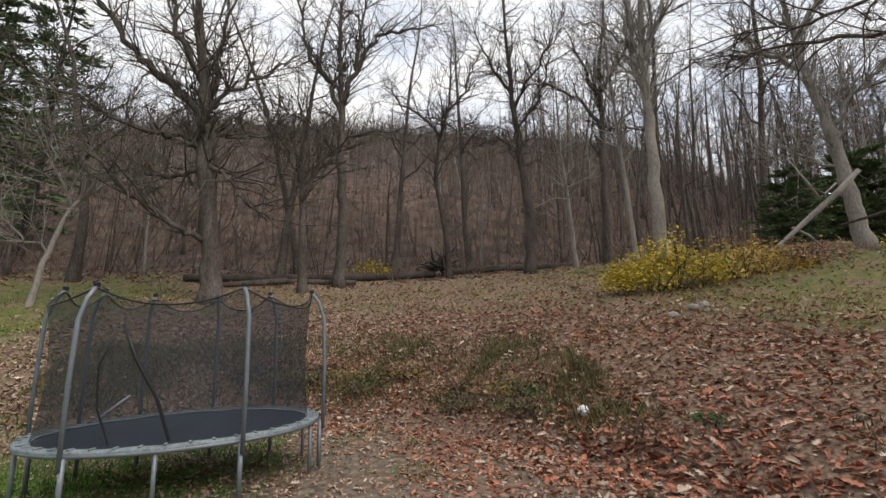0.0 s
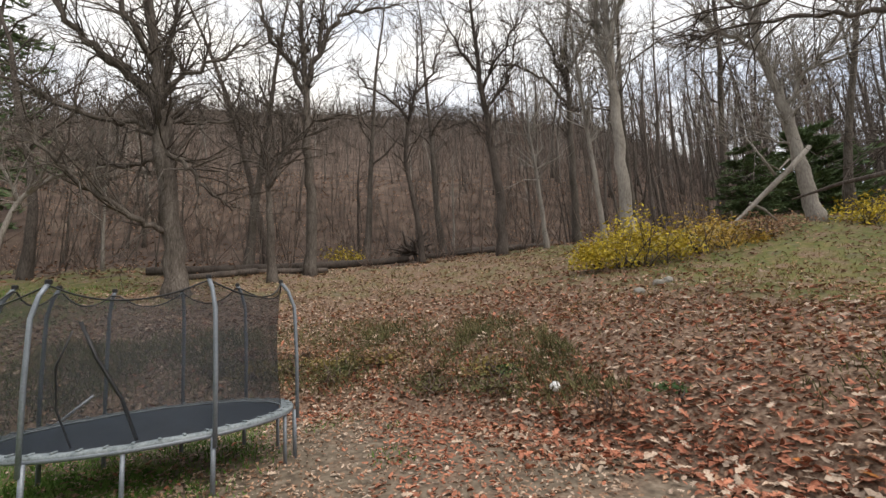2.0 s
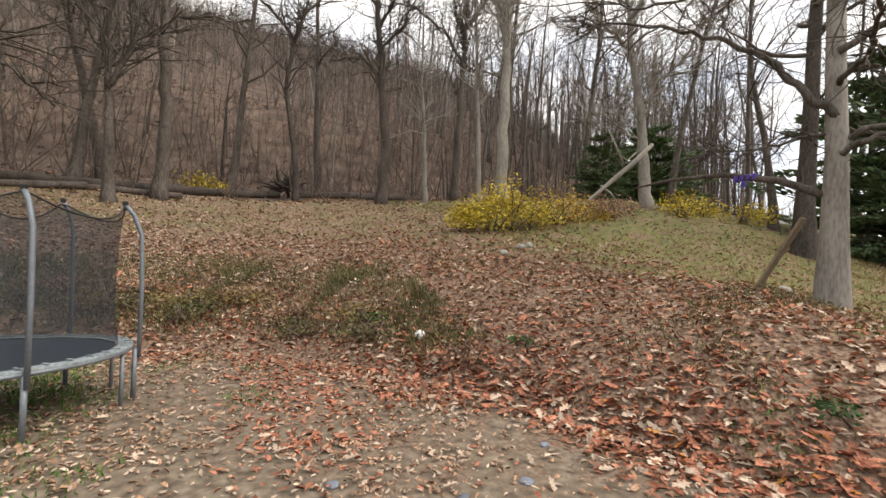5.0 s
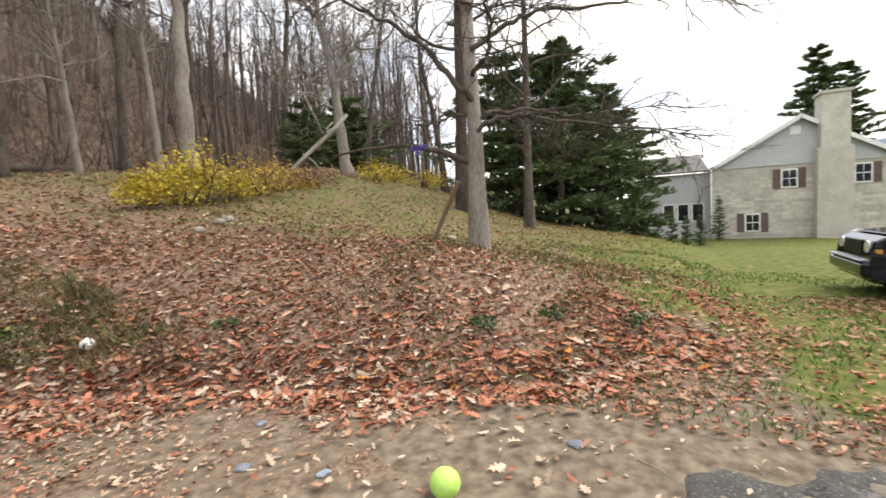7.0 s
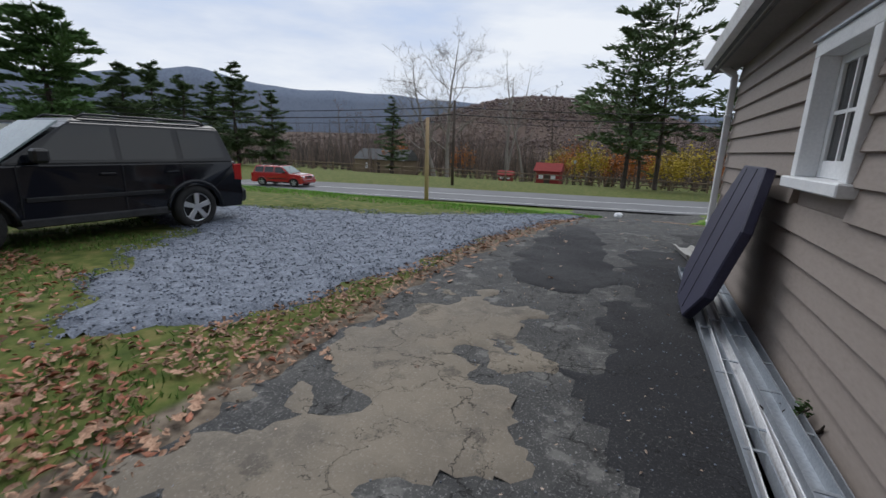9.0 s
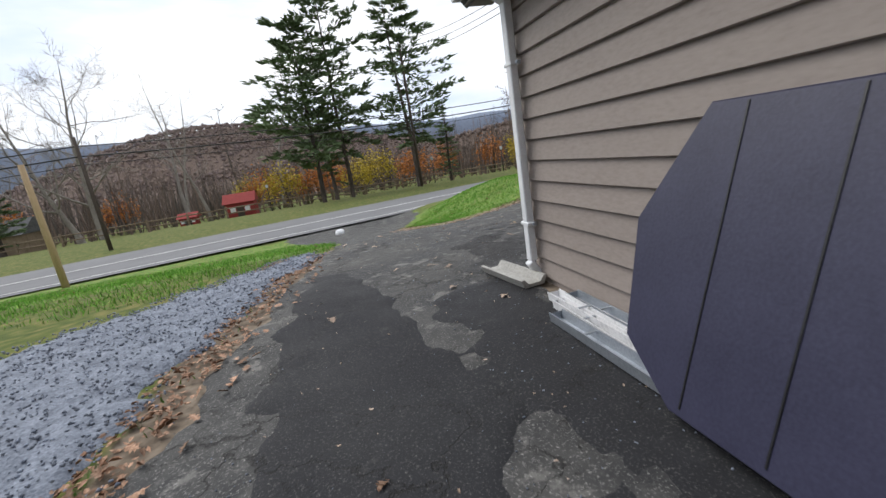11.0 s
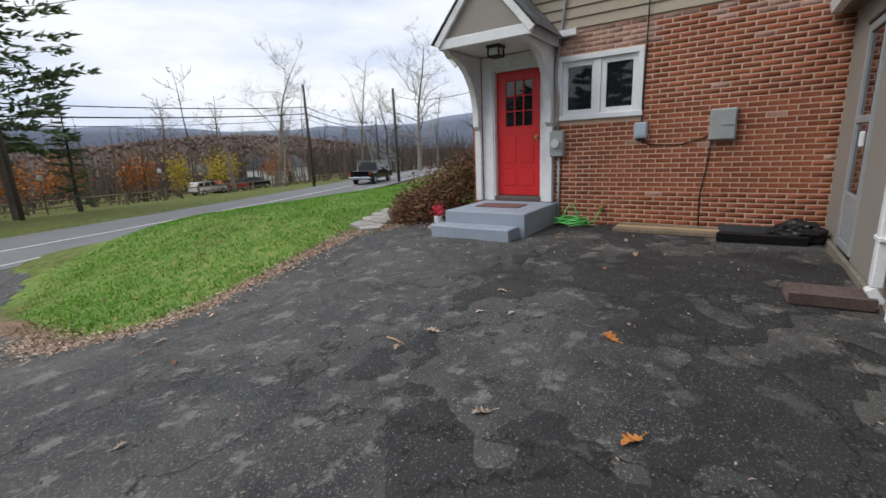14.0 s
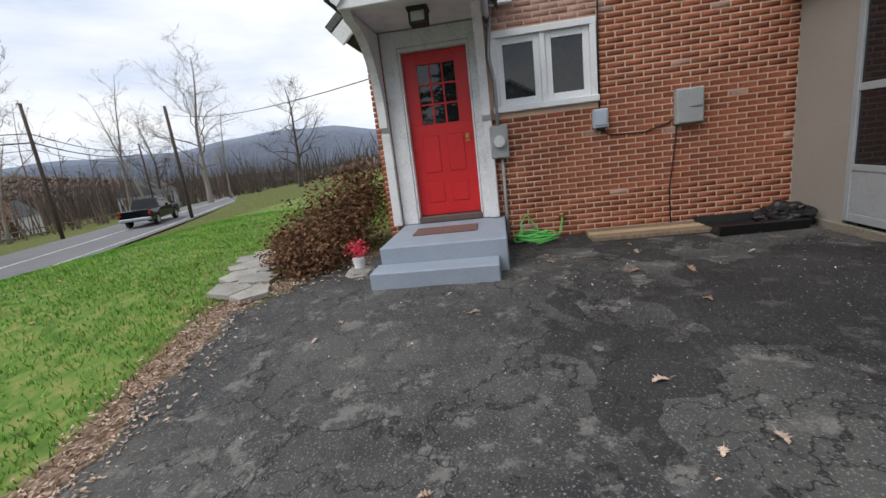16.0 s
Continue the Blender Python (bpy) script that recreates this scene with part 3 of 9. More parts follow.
def bands(x, y):
    """Masks for the ground: lawn, leaf litter, woodland floor."""
    d = toe_distance(x, y)
    w = waves(x, y, 0.6)
    hill = smooth01((y - 16 + 2 * w) / 5) * (1 - smooth01((x - 70) / 20))
    far = smooth01((np.hypot(x, y) - 130) / 60)
    grass = np.zeros(np.shape(x))
    grass = np.maximum(grass, smooth01((-0.9 - x + 0.4 * w) / 0.9) * smooth01((8.2 - y) / 2.0) * smooth01((y + 1.5) / 1))
    grass = np.maximum(grass, smooth01((x - 5.0 + 0.5 * w) / 2.5) * smooth01((4.5 - y) / 3))
    grass = np.maximum(grass, smooth01((x - 3.9) / 0.5) * smooth01((1.0 - y) / 1.2))
    grass = np.maximum(grass, smooth01((-y - 11) / 1.5))
    grass = np.maximum(grass, smooth01((-x - 5.2) / 1.5) * smooth01((y - 8.0) / 2) * smooth01((15 - y) / 3))
    grass = np.maximum(grass, smooth01((d - 2.3) / 1.5) * 0.62)
    leaf = smooth01((d + 0.55 + 0.35 * w) / 0.6) * smooth01((9.5 - x) / 4) * (0.55 + 0.45 * smooth01((4.5 - d) / 3))
    leaf = leaf * (1 - 0.6 * smooth01((-x - 4.8) / 2))
    leaf = np.maximum(leaf, 0.42 * smooth01((d - 1.5) / 2) * smooth01((y - 1) / 4))
    leaf = np.maximum(leaf, 0.40 * smooth01((2.6 - np.abs(d + 1.0)) / 2) * smooth01((x + 0.8) / 1.5) * smooth01((5.5 - x) / 2) * smooth01((y - 1.5) / 2))
    leaf = np.maximum(leaf, 0.5 * smooth01((1.3 - np.abs(x - 6.2 + 0.6 * w)) / 1.2) * smooth01((y + 2.4) / 1) * smooth01((2.5 - y) / 2))
    lush = smooth01((-y - 12.4) / 0.8) * smooth01((y + 27) / 6) * (0.55 + 0.45 * smooth01(0.9 - 1.5 * waves(x + 4, y, 0.55)))
    lush = np.maximum(lush, smooth01((-0.7 - x + 0.4 * w) / 0.9) * smooth01((7.8 - y) / 1.5) * smooth01((y + 1.5) / 1) * 0.9)
    edge = polygon_distance(x, y, DRIVE)
    rim = smooth01((-y - 11.5) / 0.5) * smooth01((2.0 - x) / 0.5) * smooth01((y + 20) / 4)
    lush = lush * (1 - rim * (1 - smooth01((-edge - 0.15 + 0.12 * w) / 0.55)))
    leaf = np.maximum(leaf, 0.7 * rim * smooth01((0.5 - np.abs(edge + 0.1)) / 0.45))
    leaf = leaf * (1 - smooth01((x - 4.4) / 0.8) * smooth01((2.6 - y) / 1.2) * 0.75)
    return grass * (1 - far), leaf, np.maximum(hill, far), lush


def sheet(name, mask, lift, material, kind_label, category, xs, ys, extra=None):
    """A cover laid over the ground where the mask is true."""
    X, Y = np.meshgrid(xs, ys)
    D = mask(X, Y)
    Z = land(X, Y) + np.clip(D * 0.35, -0.05, lift) + (extra(X, Y) * (D > 0.05) if extra else 0)
    ok = D > -0.12
    idx = -np.ones(X.shape, int)
    keep = ok[:-1, :-1] & ok[1:, :-1] & ok[:-1, 1:] & ok[1:, 1:]
    used = np.zeros(X.shape, bool)
    used[:-1, :-1] |= keep
    used[1:, :-1] |= keep
    used[:-1, 1:] |= keep
    used[1:, 1:] |= keep
    idx[used] = np.arange(used.sum())
    vs = np.stack([X[used], Y[used], Z[used]], 1)
    a, b, c, e = idx[:-1, :-1][keep], idx[:-1, 1:][keep], idx[1:, 1:][keep], idx[1:, :-1][keep]
    ob = raw(name, vs.tolist(), np.stack([a, b, c, e], 1).tolist(), material, smooth=True)
    return tagged(ob, kind_label, category, kind="structure")


ny, nx = XX.shape
gi = np.arange(nx * ny).reshape(ny, nx)
gfaces = np.stack([gi[:-1, :-1], gi[:-1, 1:], gi[1:, 1:], gi[1:, :-1]], -1).reshape(-1, 4)
ground = raw("ground", np.stack([XX, YY, ZZ], -1).reshape(-1, 3).tolist(), gfaces.tolist(), "ground", smooth=True)
tagged(ground, "lawn, bare dirt and leaf litter rising to a wooded hill", "ground", kind="structure")
for attr, values in zip(("grass_cover", "leaf_cover", "wood_cover", "lush_cover"), bands(XX, YY)):
    ground.data.attributes.new(attr, "FLOAT", "POINT").data.foreach_set("value", values.reshape(-1).astype(np.float32))

rough_edge = lambda X, Y: 0.10 * waves(X, Y, 2.3) + 0.06 * waves(X + 5, Y + 2, 6.1)
dx_, dy_ = np.arange(-5.2, 6.0, 0.075), np.arange(-26.5, 3.0, 0.075)
cracks = lambda X, Y: 0.004 * waves(X, Y, 4.0) - 0.006 * (np.abs(waves(X, Y, 0.9) - 0.15) < 0.02)
sheet("pavement", lambda X, Y: polygon_distance(X, Y, DRIVE) + rough_edge(X, Y) - 0.05, 0.02, "asphalt", "cracked dark asphalt driveway strewn with fallen leaves", "driveway", dx_, dy_, cracks)
WORN = [(1.5, 2.2), (3.1, 1.2), (3.65, -0.5), (3.85, -2.0), (3.9, -3.4), (3.2, -4.0), (2.5, -3.8), (2.4, -2.2), (2.2, -0.8), (1.6, 0.7)]
sheet("concrete_patch", lambda X, Y: np.minimum(polygon_distance(X, Y, WORN) + 3.2 * rough_edge(X, Y) - 0.1, (1.35 - waves(X, Y, 1.4) + 4 * rough_edge(X, Y)) * 0.22), 0.034, "old_concrete", "worn tan concrete showing through the asphalt driveway", "concrete patch", dx_, dy_, cracks)
SEALED = [(0.95, 0.6), (1.6, 0.3), (2.05, -1.6), (2.25, -3.4), (2.1, -5.0), (2.3, -6.4), (1.9, -7.4), (0.95, -7.2)]
sheet("asphalt_seal", lambda X, Y: polygon_distance(X, Y, SEALED) + 2.2 * rough_edge(X, Y) - 0.05, 0.026, "new_asphalt", "black sealed strip of asphalt along the garage wall", "asphalt patch", dx_, dy_)
CORNER = [(-4.87, -10.4), (-3.6, -10.1), (-2.4, -10.1), (-1.2, -10.2), (-0.2, -10.0), (0.7, -9.5), (1.3, -8.6), (1.6, -7.7), (1.1, -6.98), (-4.87, -6.96)]
sheet("asphalt_seal", lambda X, Y: np.minimum(polygon_distance(X, Y, CORNER) + 3.0 * rough_edge(X, Y) - 0.1, (0.35 - waves(X, Y, 0.9) + 6 * rough_edge(X, Y)) * 0.3), 0.026, "sealed", "black sealed asphalt in the corner by the house", "asphalt patch", dx_, dy_)
PATCH = [(3.4, -6.9), (3.3, -9.0), (2.6, -8.8), (2.25, -7.4), (2.1, -6.3), (1.9, -5.0), (2.5, -4.2), (3.3, -4.6), (3.5, -5.8)]
sheet("asphalt_patch", lambda X, Y: polygon_distance(X, Y, PATCH) + rough_edge(X, Y) - 0.05, 0.030, "new_asphalt", "smooth black asphalt patch in the driveway", "asphalt patch", dx_, dy_)
stones = lambda X, Y: 0.012 * waves(X, Y, 9.0) + 0.010 * waves(X + 1, Y + 4, 17.0)
sheet("gravel_bed", lambda X, Y: polygon_distance(X, Y, GRAVEL) + 1.5 * rough_edge(X, Y) - 0.05, 0.045, "gravel", "blue-grey crushed gravel parking strip beside the driveway", "gravel", np.arange(2.5, 11.5, 0.07), np.arange(-12, -1, 0.07), stones)
road_x = np.concatenate([np.arange(-140, -20, 3.0), np.arange(-20, 30, 0.8), np.arange(30, 150, 3.0)])


def road_strip(name, a, b, lift, material, label, category):
    vs, fs = [], []
    cols = np.linspace(a, b, 5 if abs(b - a) > 1 else 2)
    for i, x in enumerate(road_x):
        for c in cols:
            y = road_middle(x) + c
            vs.append((x, y, land1(x, y) * 0.25 + land1(x, road_middle(x)) * 0.75 + lift))
    k = len(cols)
    for i in range(len(road_x) - 1):
        for j in range(k - 1):
            fs.append((i * k + j, (i + 1) * k + j, (i + 1) * k + j + 1, i * k + j + 1))
    ob = raw(name, vs, fs, material, smooth=True)
    return tagged(ob, label, category, kind="structure")


road_strip("road", -3.6, 3.6, 0.10, "road", "grey two-lane asphalt road past the lawn", "road")
road_strip("road_line", -0.08, 0.08, 0.115, "line", "pale painted centre line on the road", "road line")
road_strip("road_line", 2.9, 3.02, 0.115, "line", "pale painted edge line on the road", "road line")

# ---- the brick house ----
BX = -4.86          # east face of the brick wall
BY0, BY1 = -11.87, -6.95
BZ = 2.95


def wall_block(name, lo, hi, material, label, category="wall", bevel=0.0):
    return tagged(part(name, boxed(lo, hi, bevel), material), label, category, kind="structure")


DOOR = (-11.46, -10.60, 0.40, 2.53)
WIN = (-10.27, -9.19, 1.70, 2.48)


def pierced_wall(name, x0, x1, y0, y1, z0, z1, holes, material, label):
    """A wall facing along x, with rectangular openings right through it."""
    bm = bmesh.new()
    ys = sorted({y0, y1, *(v for h in holes for v in h[:2])})
    for a, b in zip(ys[:-1], ys[1:]):
        cuts = sorted((h[2], h[3]) for h in holes if h[0] <= a + 1e-6 and h[1] >= b - 1e-6)
        z = z0
        for c0, c1 in cuts + [(z1, z1)]:
            if c0 > z + 1e-6:
                box(bm, (x0, a, z), (x1, b, c0))
            z = c1
    bmesh.ops.remove_doubles(bm, verts=bm.verts[:], dist=1e-5)
    return tagged(part(name, bm, material), label, "wall", kind="structure")


wall_block("wall_east_rear", (BX - 0.25, BY1, -0.3), (BX - 0.012, -3.4, BZ), "brick", "red brick house wall behind the breezeway")
grown = lambda h: (h[0] - 0.02, h[1] + 0.02, h[2] - 0.02, h[3] + 0.02)
brick_wall = pierced_wall("wall_east", BX - 0.25, BX + 0.003, BY0 + 0.02, BY1 - 0.001, -0.3, BZ, [grown(DOOR), grown(WIN)], "mortar", "red brick house wall with pale mortar joints")
wall_block("wall_south", (-15, BY0 + 0.012, -0.4), (BX - 0.25, BY0 + 0.25, BZ), "brick", "red brick side wall of the house")
wall_block("wall_back", (-15, -3.6, -0.4), (BX - 0.25, -3.4, BZ), "brick", "red brick rear wall of the house")
wall_block("wall_far", (-15.2, BY0 + 0.012, -0.4), (-15, -3.4, BZ), "brick", "red brick far wall of the house")
wall_block("room_back", (BX - 1.6, -12 + 0.4, 0), (BX - 1.5, -7, 2.7), "stucco", "plain inner wall of the house")
wall_block("floor_inside", (-14.9, BY0 + 0.3, 0.3), (BX - 0.26, -3.7, 0.4), "wood", "wooden floor inside the house", "floor")
wall_block("ceiling", (-14.9, BY0 + 0.3, 2.7), (BX - 0.26, -3.7, 2.8), "paint_white", "white ceiling inside the house", "ceiling")

RIDGE_Y, RIDGE_Z = -7.64, 6.55


def gable_top(y):
    return BZ + (RIDGE_Z - BZ) * (1 - abs(y - RIDGE_Y) / (RIDGE_Y - BY0))


gable = thing("gable_wall", "cream clapboard gable above the brick wall", "wall", kind="structure")
bm = bmesh.new()
profile_along(bm, [(BY0, BZ), (2 * RIDGE_Y - BY0, BZ), (RIDGE_Y, RIDGE_Z)], BX - 0.2, BX - 0.02)
part("backing", bm, "cream_siding", gable)
z, course = BZ - 0.02, 0.148
while z < RIDGE_Z - 0.2:
    run = (RIDGE_Y - BY0) * (1 - max(0, z + course - BZ) / (RIDGE_Z - BZ))
    a, b = RIDGE_Y - run, RIDGE_Y + run
    bm = bmesh.new()
    profile_along(bm, [(BX + 0.028, z), (BX + 0.022, z - 0.006), (BX - 0.02, z - 0.006), (BX - 0.02, z + course), (BX + 0.004, z + course)], a, b, "y")
    part("clapboard", bm, "cream_siding", gable)
    z += course
roof = thing("roof", "grey shingle roof of the brick house with white rake boards", "roof", kind="structure")
for s in (-1, 1):
    m = pose(0, RIDGE_Y, RIDGE_Z + 0.06, math.degrees(math.atan2(RIDGE_Z - BZ, RIDGE_Y - BY0)) * -s, 0, 0)
    part("slope", boxed((-15.4, 0 if s > 0 else -5.95, 0), (BX + 0.28, 5.95 if s > 0 else 0, 0.10), 0.01, m), "shingle", roof)
    part("rake_board", boxed((BX + 0.22, 0 if s > 0 else -5.95, -0.19), (BX + 0.27, 5.95 if s > 0 else 0, -0.005), 0.006, m), "paint_old", roof)

# front door and its surround
door = thing("front_door", "bright red panelled front door with nine small panes", "door", (BX - 0.09, -11.03, 0.445))
bm = bmesh.new()
for lo, hi in (((-0.02, -0.403, 0), (0.02, 0.403, 1.16)), ((-0.02, -0.403, 1.16), (0.02, -0.235, 2.03)), ((-0.02, 0.235, 1.16), (0.02, 0.403, 2.03)), ((-0.02, -0.235, 1.88), (0.02, 0.235, 2.03))):
    box(bm, lo, hi, 0.003)
part("leaf", bm, "red_door", door)
for y0, y1 in ((-0.27, -0.05), (0.05, 0.27)):
    part("panel", boxed((0.012, y0, 0.16), (0.03, y1, 0.42), 0.012), "red_door", door)
    part("panel", boxed((0.012, y0, 0.55), (0.03, y1, 1.02), 0.012), "red_door", door)
for i in (1, 2):
    part("glazing_bar", boxed((-0.012, -0.235 + 0.157 * i - 0.011, 1.16), (0.022, -0.235 + 0.157 * i + 0.011, 1.88), 0.003), "red_door", door)
    part("glazing_bar", boxed((-0.013, -0.235, 1.16 + 0.24 * i - 0.011), (0.023, 0.235, 1.16 + 0.24 * i + 0.011), 0.003), "red_door", door)
for i in range(3):
    for j in range(3):
        part("pane", boxed((-0.006, -0.233 + 0.157 * i, 1.163 + 0.24 * j), (0.0, -0.233 + 0.155 * (i + 1), 1.16 + 0.238 * (j + 1))), "pane", door)
bm = bmesh.new()
bmesh.ops.create_uvsphere(bm, u_segments=12, v_segments=8, radius=0.028, matrix=pose(0.06, 0.315, 0.95))
box(bm, (0.018, 0.29, 0.90), (0.026, 0.34, 1.0), 0.003)
box(bm, (0.02, 0.308, 0.943), (0.06, 0.322, 0.957))
part("knob", bm, "brass", door, "brass door knob")
part("kick_sill", boxed((-0.03, -0.42, -0.09), (0.13, 0.42, -0.01), 0.01), "rust", door, "worn brown wooden threshold")

frame_thing = thing("door_surround", "white painted wooden door surround with fluted pilasters", "door frame", kind="structure")
for y0, y1 in ((-11.46, -11.436), (-10.624, -10.60)):
    part("jamb", boxed((BX - 0.2, y0, 0.36), (BX + 0.02, y1, 2.53), 0.004), "paint_old", frame_thing)
part("head", boxed((BX - 0.2, -11.435, 2.485), (BX + 0.02, -10.625, 2.53), 0.004), "paint_old", frame_thing)
for y0, y1 in ((-11.66, -11.465), (-10.595, -10.40)):
    part("casing", boxed((BX - 0.012, y0, 0.36), (BX + 0.03, y1, 2.72), 0.004), "paint_old", frame_thing)
part("frieze", boxed((BX - 0.012, -11.465, 2.535), (BX + 0.028, -10.595, 2.72), 0.004), "paint_old", frame_thing)

hood = thing("door_hood", "gabled wooden door hood with curved white brackets and grey shingles", "porch roof", kind="structure")
HY0, HY1, HX, HZ = -11.80, -10.30, -3.74, 2.74
HM = (HY0 + HY1) / 2
for y in (-11.73, -10.45):
    out = [(BX + 0.032, 1.55), (BX + 0.16, 1.62)]
    for i in range(9):
        a = i / 8 * math.pi / 2
        out.append((BX + 0.16 + (1 - math.cos(a)) * 0.78, 1.75 + math.sin(a) * 0.90))
    out += [(HX - 0.08, 2.72), (BX + 0.032, 2.72)]
    bm = bmesh.new()
    profile_along(bm, out, y - 0.05, y + 0.05, "y")
    part("bracket", bm, "paint_old", hood)
    part("pilaster", boxed((BX + 0.031, y - 0.055, 0.36), (BX + 0.10, y + 0.055, 1.552), 0.006), "paint_old", hood)
part("soffit", boxed((BX + 0.01, HY0 + 0.07, HZ + 0.0), (HX - 0.03, HY1 - 0.07, HZ + 0.03)), "paint_old", hood)
part("beam", boxed((HX - 0.05, HY0 + 0.02, HZ - 0.03), (HX + 0.02, HY1 - 0.02, HZ + 0.11), 0.008), "paint_white", hood, "white painted beam")
for y0, y1 in ((HY0 + 0.02, HY0 + 0.07), (HY1 - 0.07, HY1 - 0.02)):
    part("side_beam", boxed((BX + 0.01, y0, HZ - 0.03), (HX - 0.052, y1, HZ + 0.11), 0.006), "paint_old", hood)
bm = bmesh.new()
profile_along(bm, [(HY0 + 0.05, HZ + 0.111), (HY1 - 0.05, HZ + 0.111), (HM, HZ + 0.88)], HX - 0.05, HX - 0.01)
part("tympanum", bm, "stucco", hood, "taupe triangular gable panel")
ang = math.degrees(math.atan2(0.88, (HY1 - HY0) / 2))
for s in (-1, 1):
    m = pose(0, HM, HZ + 0.985, -ang * s, 0, 0)
    L = 1.22
    part("rake", boxed((HX - 0.012, 0 if s > 0 else -L, -0.10), (HX + 0.05, L if s > 0 else 0, -0.003), 0.006, m), "paint_old", hood)
    for i in range(8):
        a, b = L * i / 8, L * (i + 1) / 8 + 0.03
        lo, hi = (a, b) if s > 0 else (-b, -a)
        mm = m @ pose(0, 0, 0.003 * i, 0, 0, 0)
        for k in range(5):
            off = 0.11 if i % 2 else 0
            x0 = BX + 0.03 + max(0, 0.23 * k - off)
            x1 = min(BX + 0.03 + 0.23 * (k + 1) - off, HX + 0.07)
            if k == 4:
                x1 = HX + 0.07
            part("shingle", boxed((x0 + 0.003, lo, 0.0), (x1 - 0.003, hi, 0.014), 0, mm), "shingle", hood)
part("return_board", boxed((BX + 0.03, HY1 - 0.02, HZ + 0.08), (BX + 0.13, HY1 + 0.26, HZ + 0.17), 0.006, pose(0, 0, 0)), "paint_white", hood)

lamp = thing("porch_light", "small dark metal lantern under the door hood", "lamp", (-4.15, -11.05, HZ - 0.14))
part("cap", boxed((-0.11, -0.11, 0.10), (0.11, 0.11, 0.138), 0.01), "dark_iron", lamp)
part("shade", boxed((-0.075, -0.075, 0.0), (0.075, 0.075, 0.10), 0.006), "lamp_clear", lamp, "clear glass shade")
for a, b in ((-1, -1), (-1, 1), (1, -1), (1, 1)):
    part("bar", boxed((a * 0.085 - 0.01, b * 0.085 - 0.01, -0.02), (a * 0.085 + 0.01, b * 0.085 + 0.01, 0.105)), "dark_iron", lamp)
part("base", boxed((-0.095, -0.095, -0.03), (0.095, 0.095, -0.002), 0.006), "dark_iron", lamp)

steps = thing("front_steps", "two blue-grey painted concrete steps at the red door", "steps", kind="structure")
part("landing", boxed((BX + 0.0, -11.66, -0.1), (-3.52, -10.33, 0.35), 0.012), "bluegrey", steps)
part("lower_step", boxed((-3.518, -11.70, -0.1), (-3.18, -10.42, 0.175), 0.012), "bluegrey", steps)
mat_ob = part("doormat", boxed((-4.42, -11.40, 0.352), (-4.02, -10.66, 0.366), 0.005), "doormat")
tagged(mat_ob, "worn red-brown patterned doormat on the landing", "doormat")

# casement window in the brick wall
win = thing("window_1", "white double casement window in the brick wall", "window", kind="structure")
y0, y1, z0, z1 = WIN
for lo, hi in (((BX - 0.10, y0 - 0.07, z1), (BX + 0.035, y1 + 0.07, z1 + 0.075)), ((BX - 0.10, y0 - 0.07, z0 + 0.001), (BX + 0.035, y0, z1 - 0.001)), ((BX - 0.10, y1, z0 + 0.001), (BX + 0.035, y1 + 0.07, z1 - 0.001))):
    part("casing", boxed(lo, hi, 0.004), "paint_white", win)
part("window_sill", boxed((BX - 0.10, y0 - 0.085, z0 - 0.075), (BX + 0.06, y1 + 0.085, z0), 0.008), "paint_white", win)
ym = (y0 + y1) / 2
part("mullion", boxed((BX - 0.09, ym - 0.03, z0 + 0.001), (BX + 0.015, ym + 0.03, z1 - 0.001), 0.004), "paint_white", win)
for a, b in ((y0, ym - 0.03), (ym + 0.03, y1)):
    sash = part("sash", boxed((BX - 0.07, a + 0.002, z0 + 0.002), (BX - 0.01, a + 0.075, z1 - 0.002), 0.004), "paint_white", win)
    for lo, hi in (((BX - 0.07, b - 0.075, z0 + 0.002), (BX - 0.01, b - 0.002, z1 - 0.002)), ((BX - 0.07, a + 0.076, z0 + 0.002), (BX - 0.01, b - 0.076, z0 + 0.08)), ((BX - 0.07, a + 0.076, z1 - 0.08), (BX - 0.01, b - 0.076, z1 - 0.002))):
        part("sash_rail", boxed(lo, hi, 0.004), "paint_white", sash)
    part("pane", boxed((BX - 0.045, a + 0.07, z0 + 0.07), (BX - 0.039, b - 0.07, z1 - 0.07)), "pane", sash)

# boxes, conduit and wires on the brick
meter = thing("electric_meter", "grey electric meter box with a round glass dial", "meter", (BX, -10.32, 1.09))
part("box", boxed((0.0, -0.11, 0), (0.12, 0.11, 0.39), 0.012), "grey_box", meter)
bm = bmesh.new()
bmesh.ops.create_cone(bm, cap_ends=True, segments=24, radius1=0.075, radius2=0.066, depth=0.07, matrix=pose(0.155, 0, 0.20, 0, 90, 0))
part("dial", bm, "lamp_clear", meter, "round clear meter dial")
tube("conduit", [(0.05, 0, 0.39), (0.05, 0.0, 0.9), (0.05, -0.05, 1.2), (0.05, 0.02, 1.75), (0.05, 0.10, 2.4), (0.05, 0.12, 3.4)], 0.022, "grey_box", meter)
tube("lower_conduit", [(0.04, 0.02, 0.0), (0.04, 0.02, -1.09)], 0.02, "grey_box", meter)
b1 = thing("junction_box", "small pale blue-grey junction box on the bricks", "junction box", (BX, -9.11, 1.31))
part("body", boxed((0, -0.085, 0), (0.09, 0.085, 0.22), 0.01), "blue_box", b1)
part("cover", boxed((0.091, -0.07, 0.03), (0.10, 0.07, 0.20), 0.006), "blue_box", b1)
part("gland", boxed((0.02, -0.05, -0.03), (0.06, 0.05, -0.001), 0.006), "black", b1)
tube("wire", [(0.02, 0.0, 0.22), (0.015, 0.01, 1.0), (0.045, 0.02, 1.75), (0.045, 0.02, 3.0)], 0.009, "wire", b1)
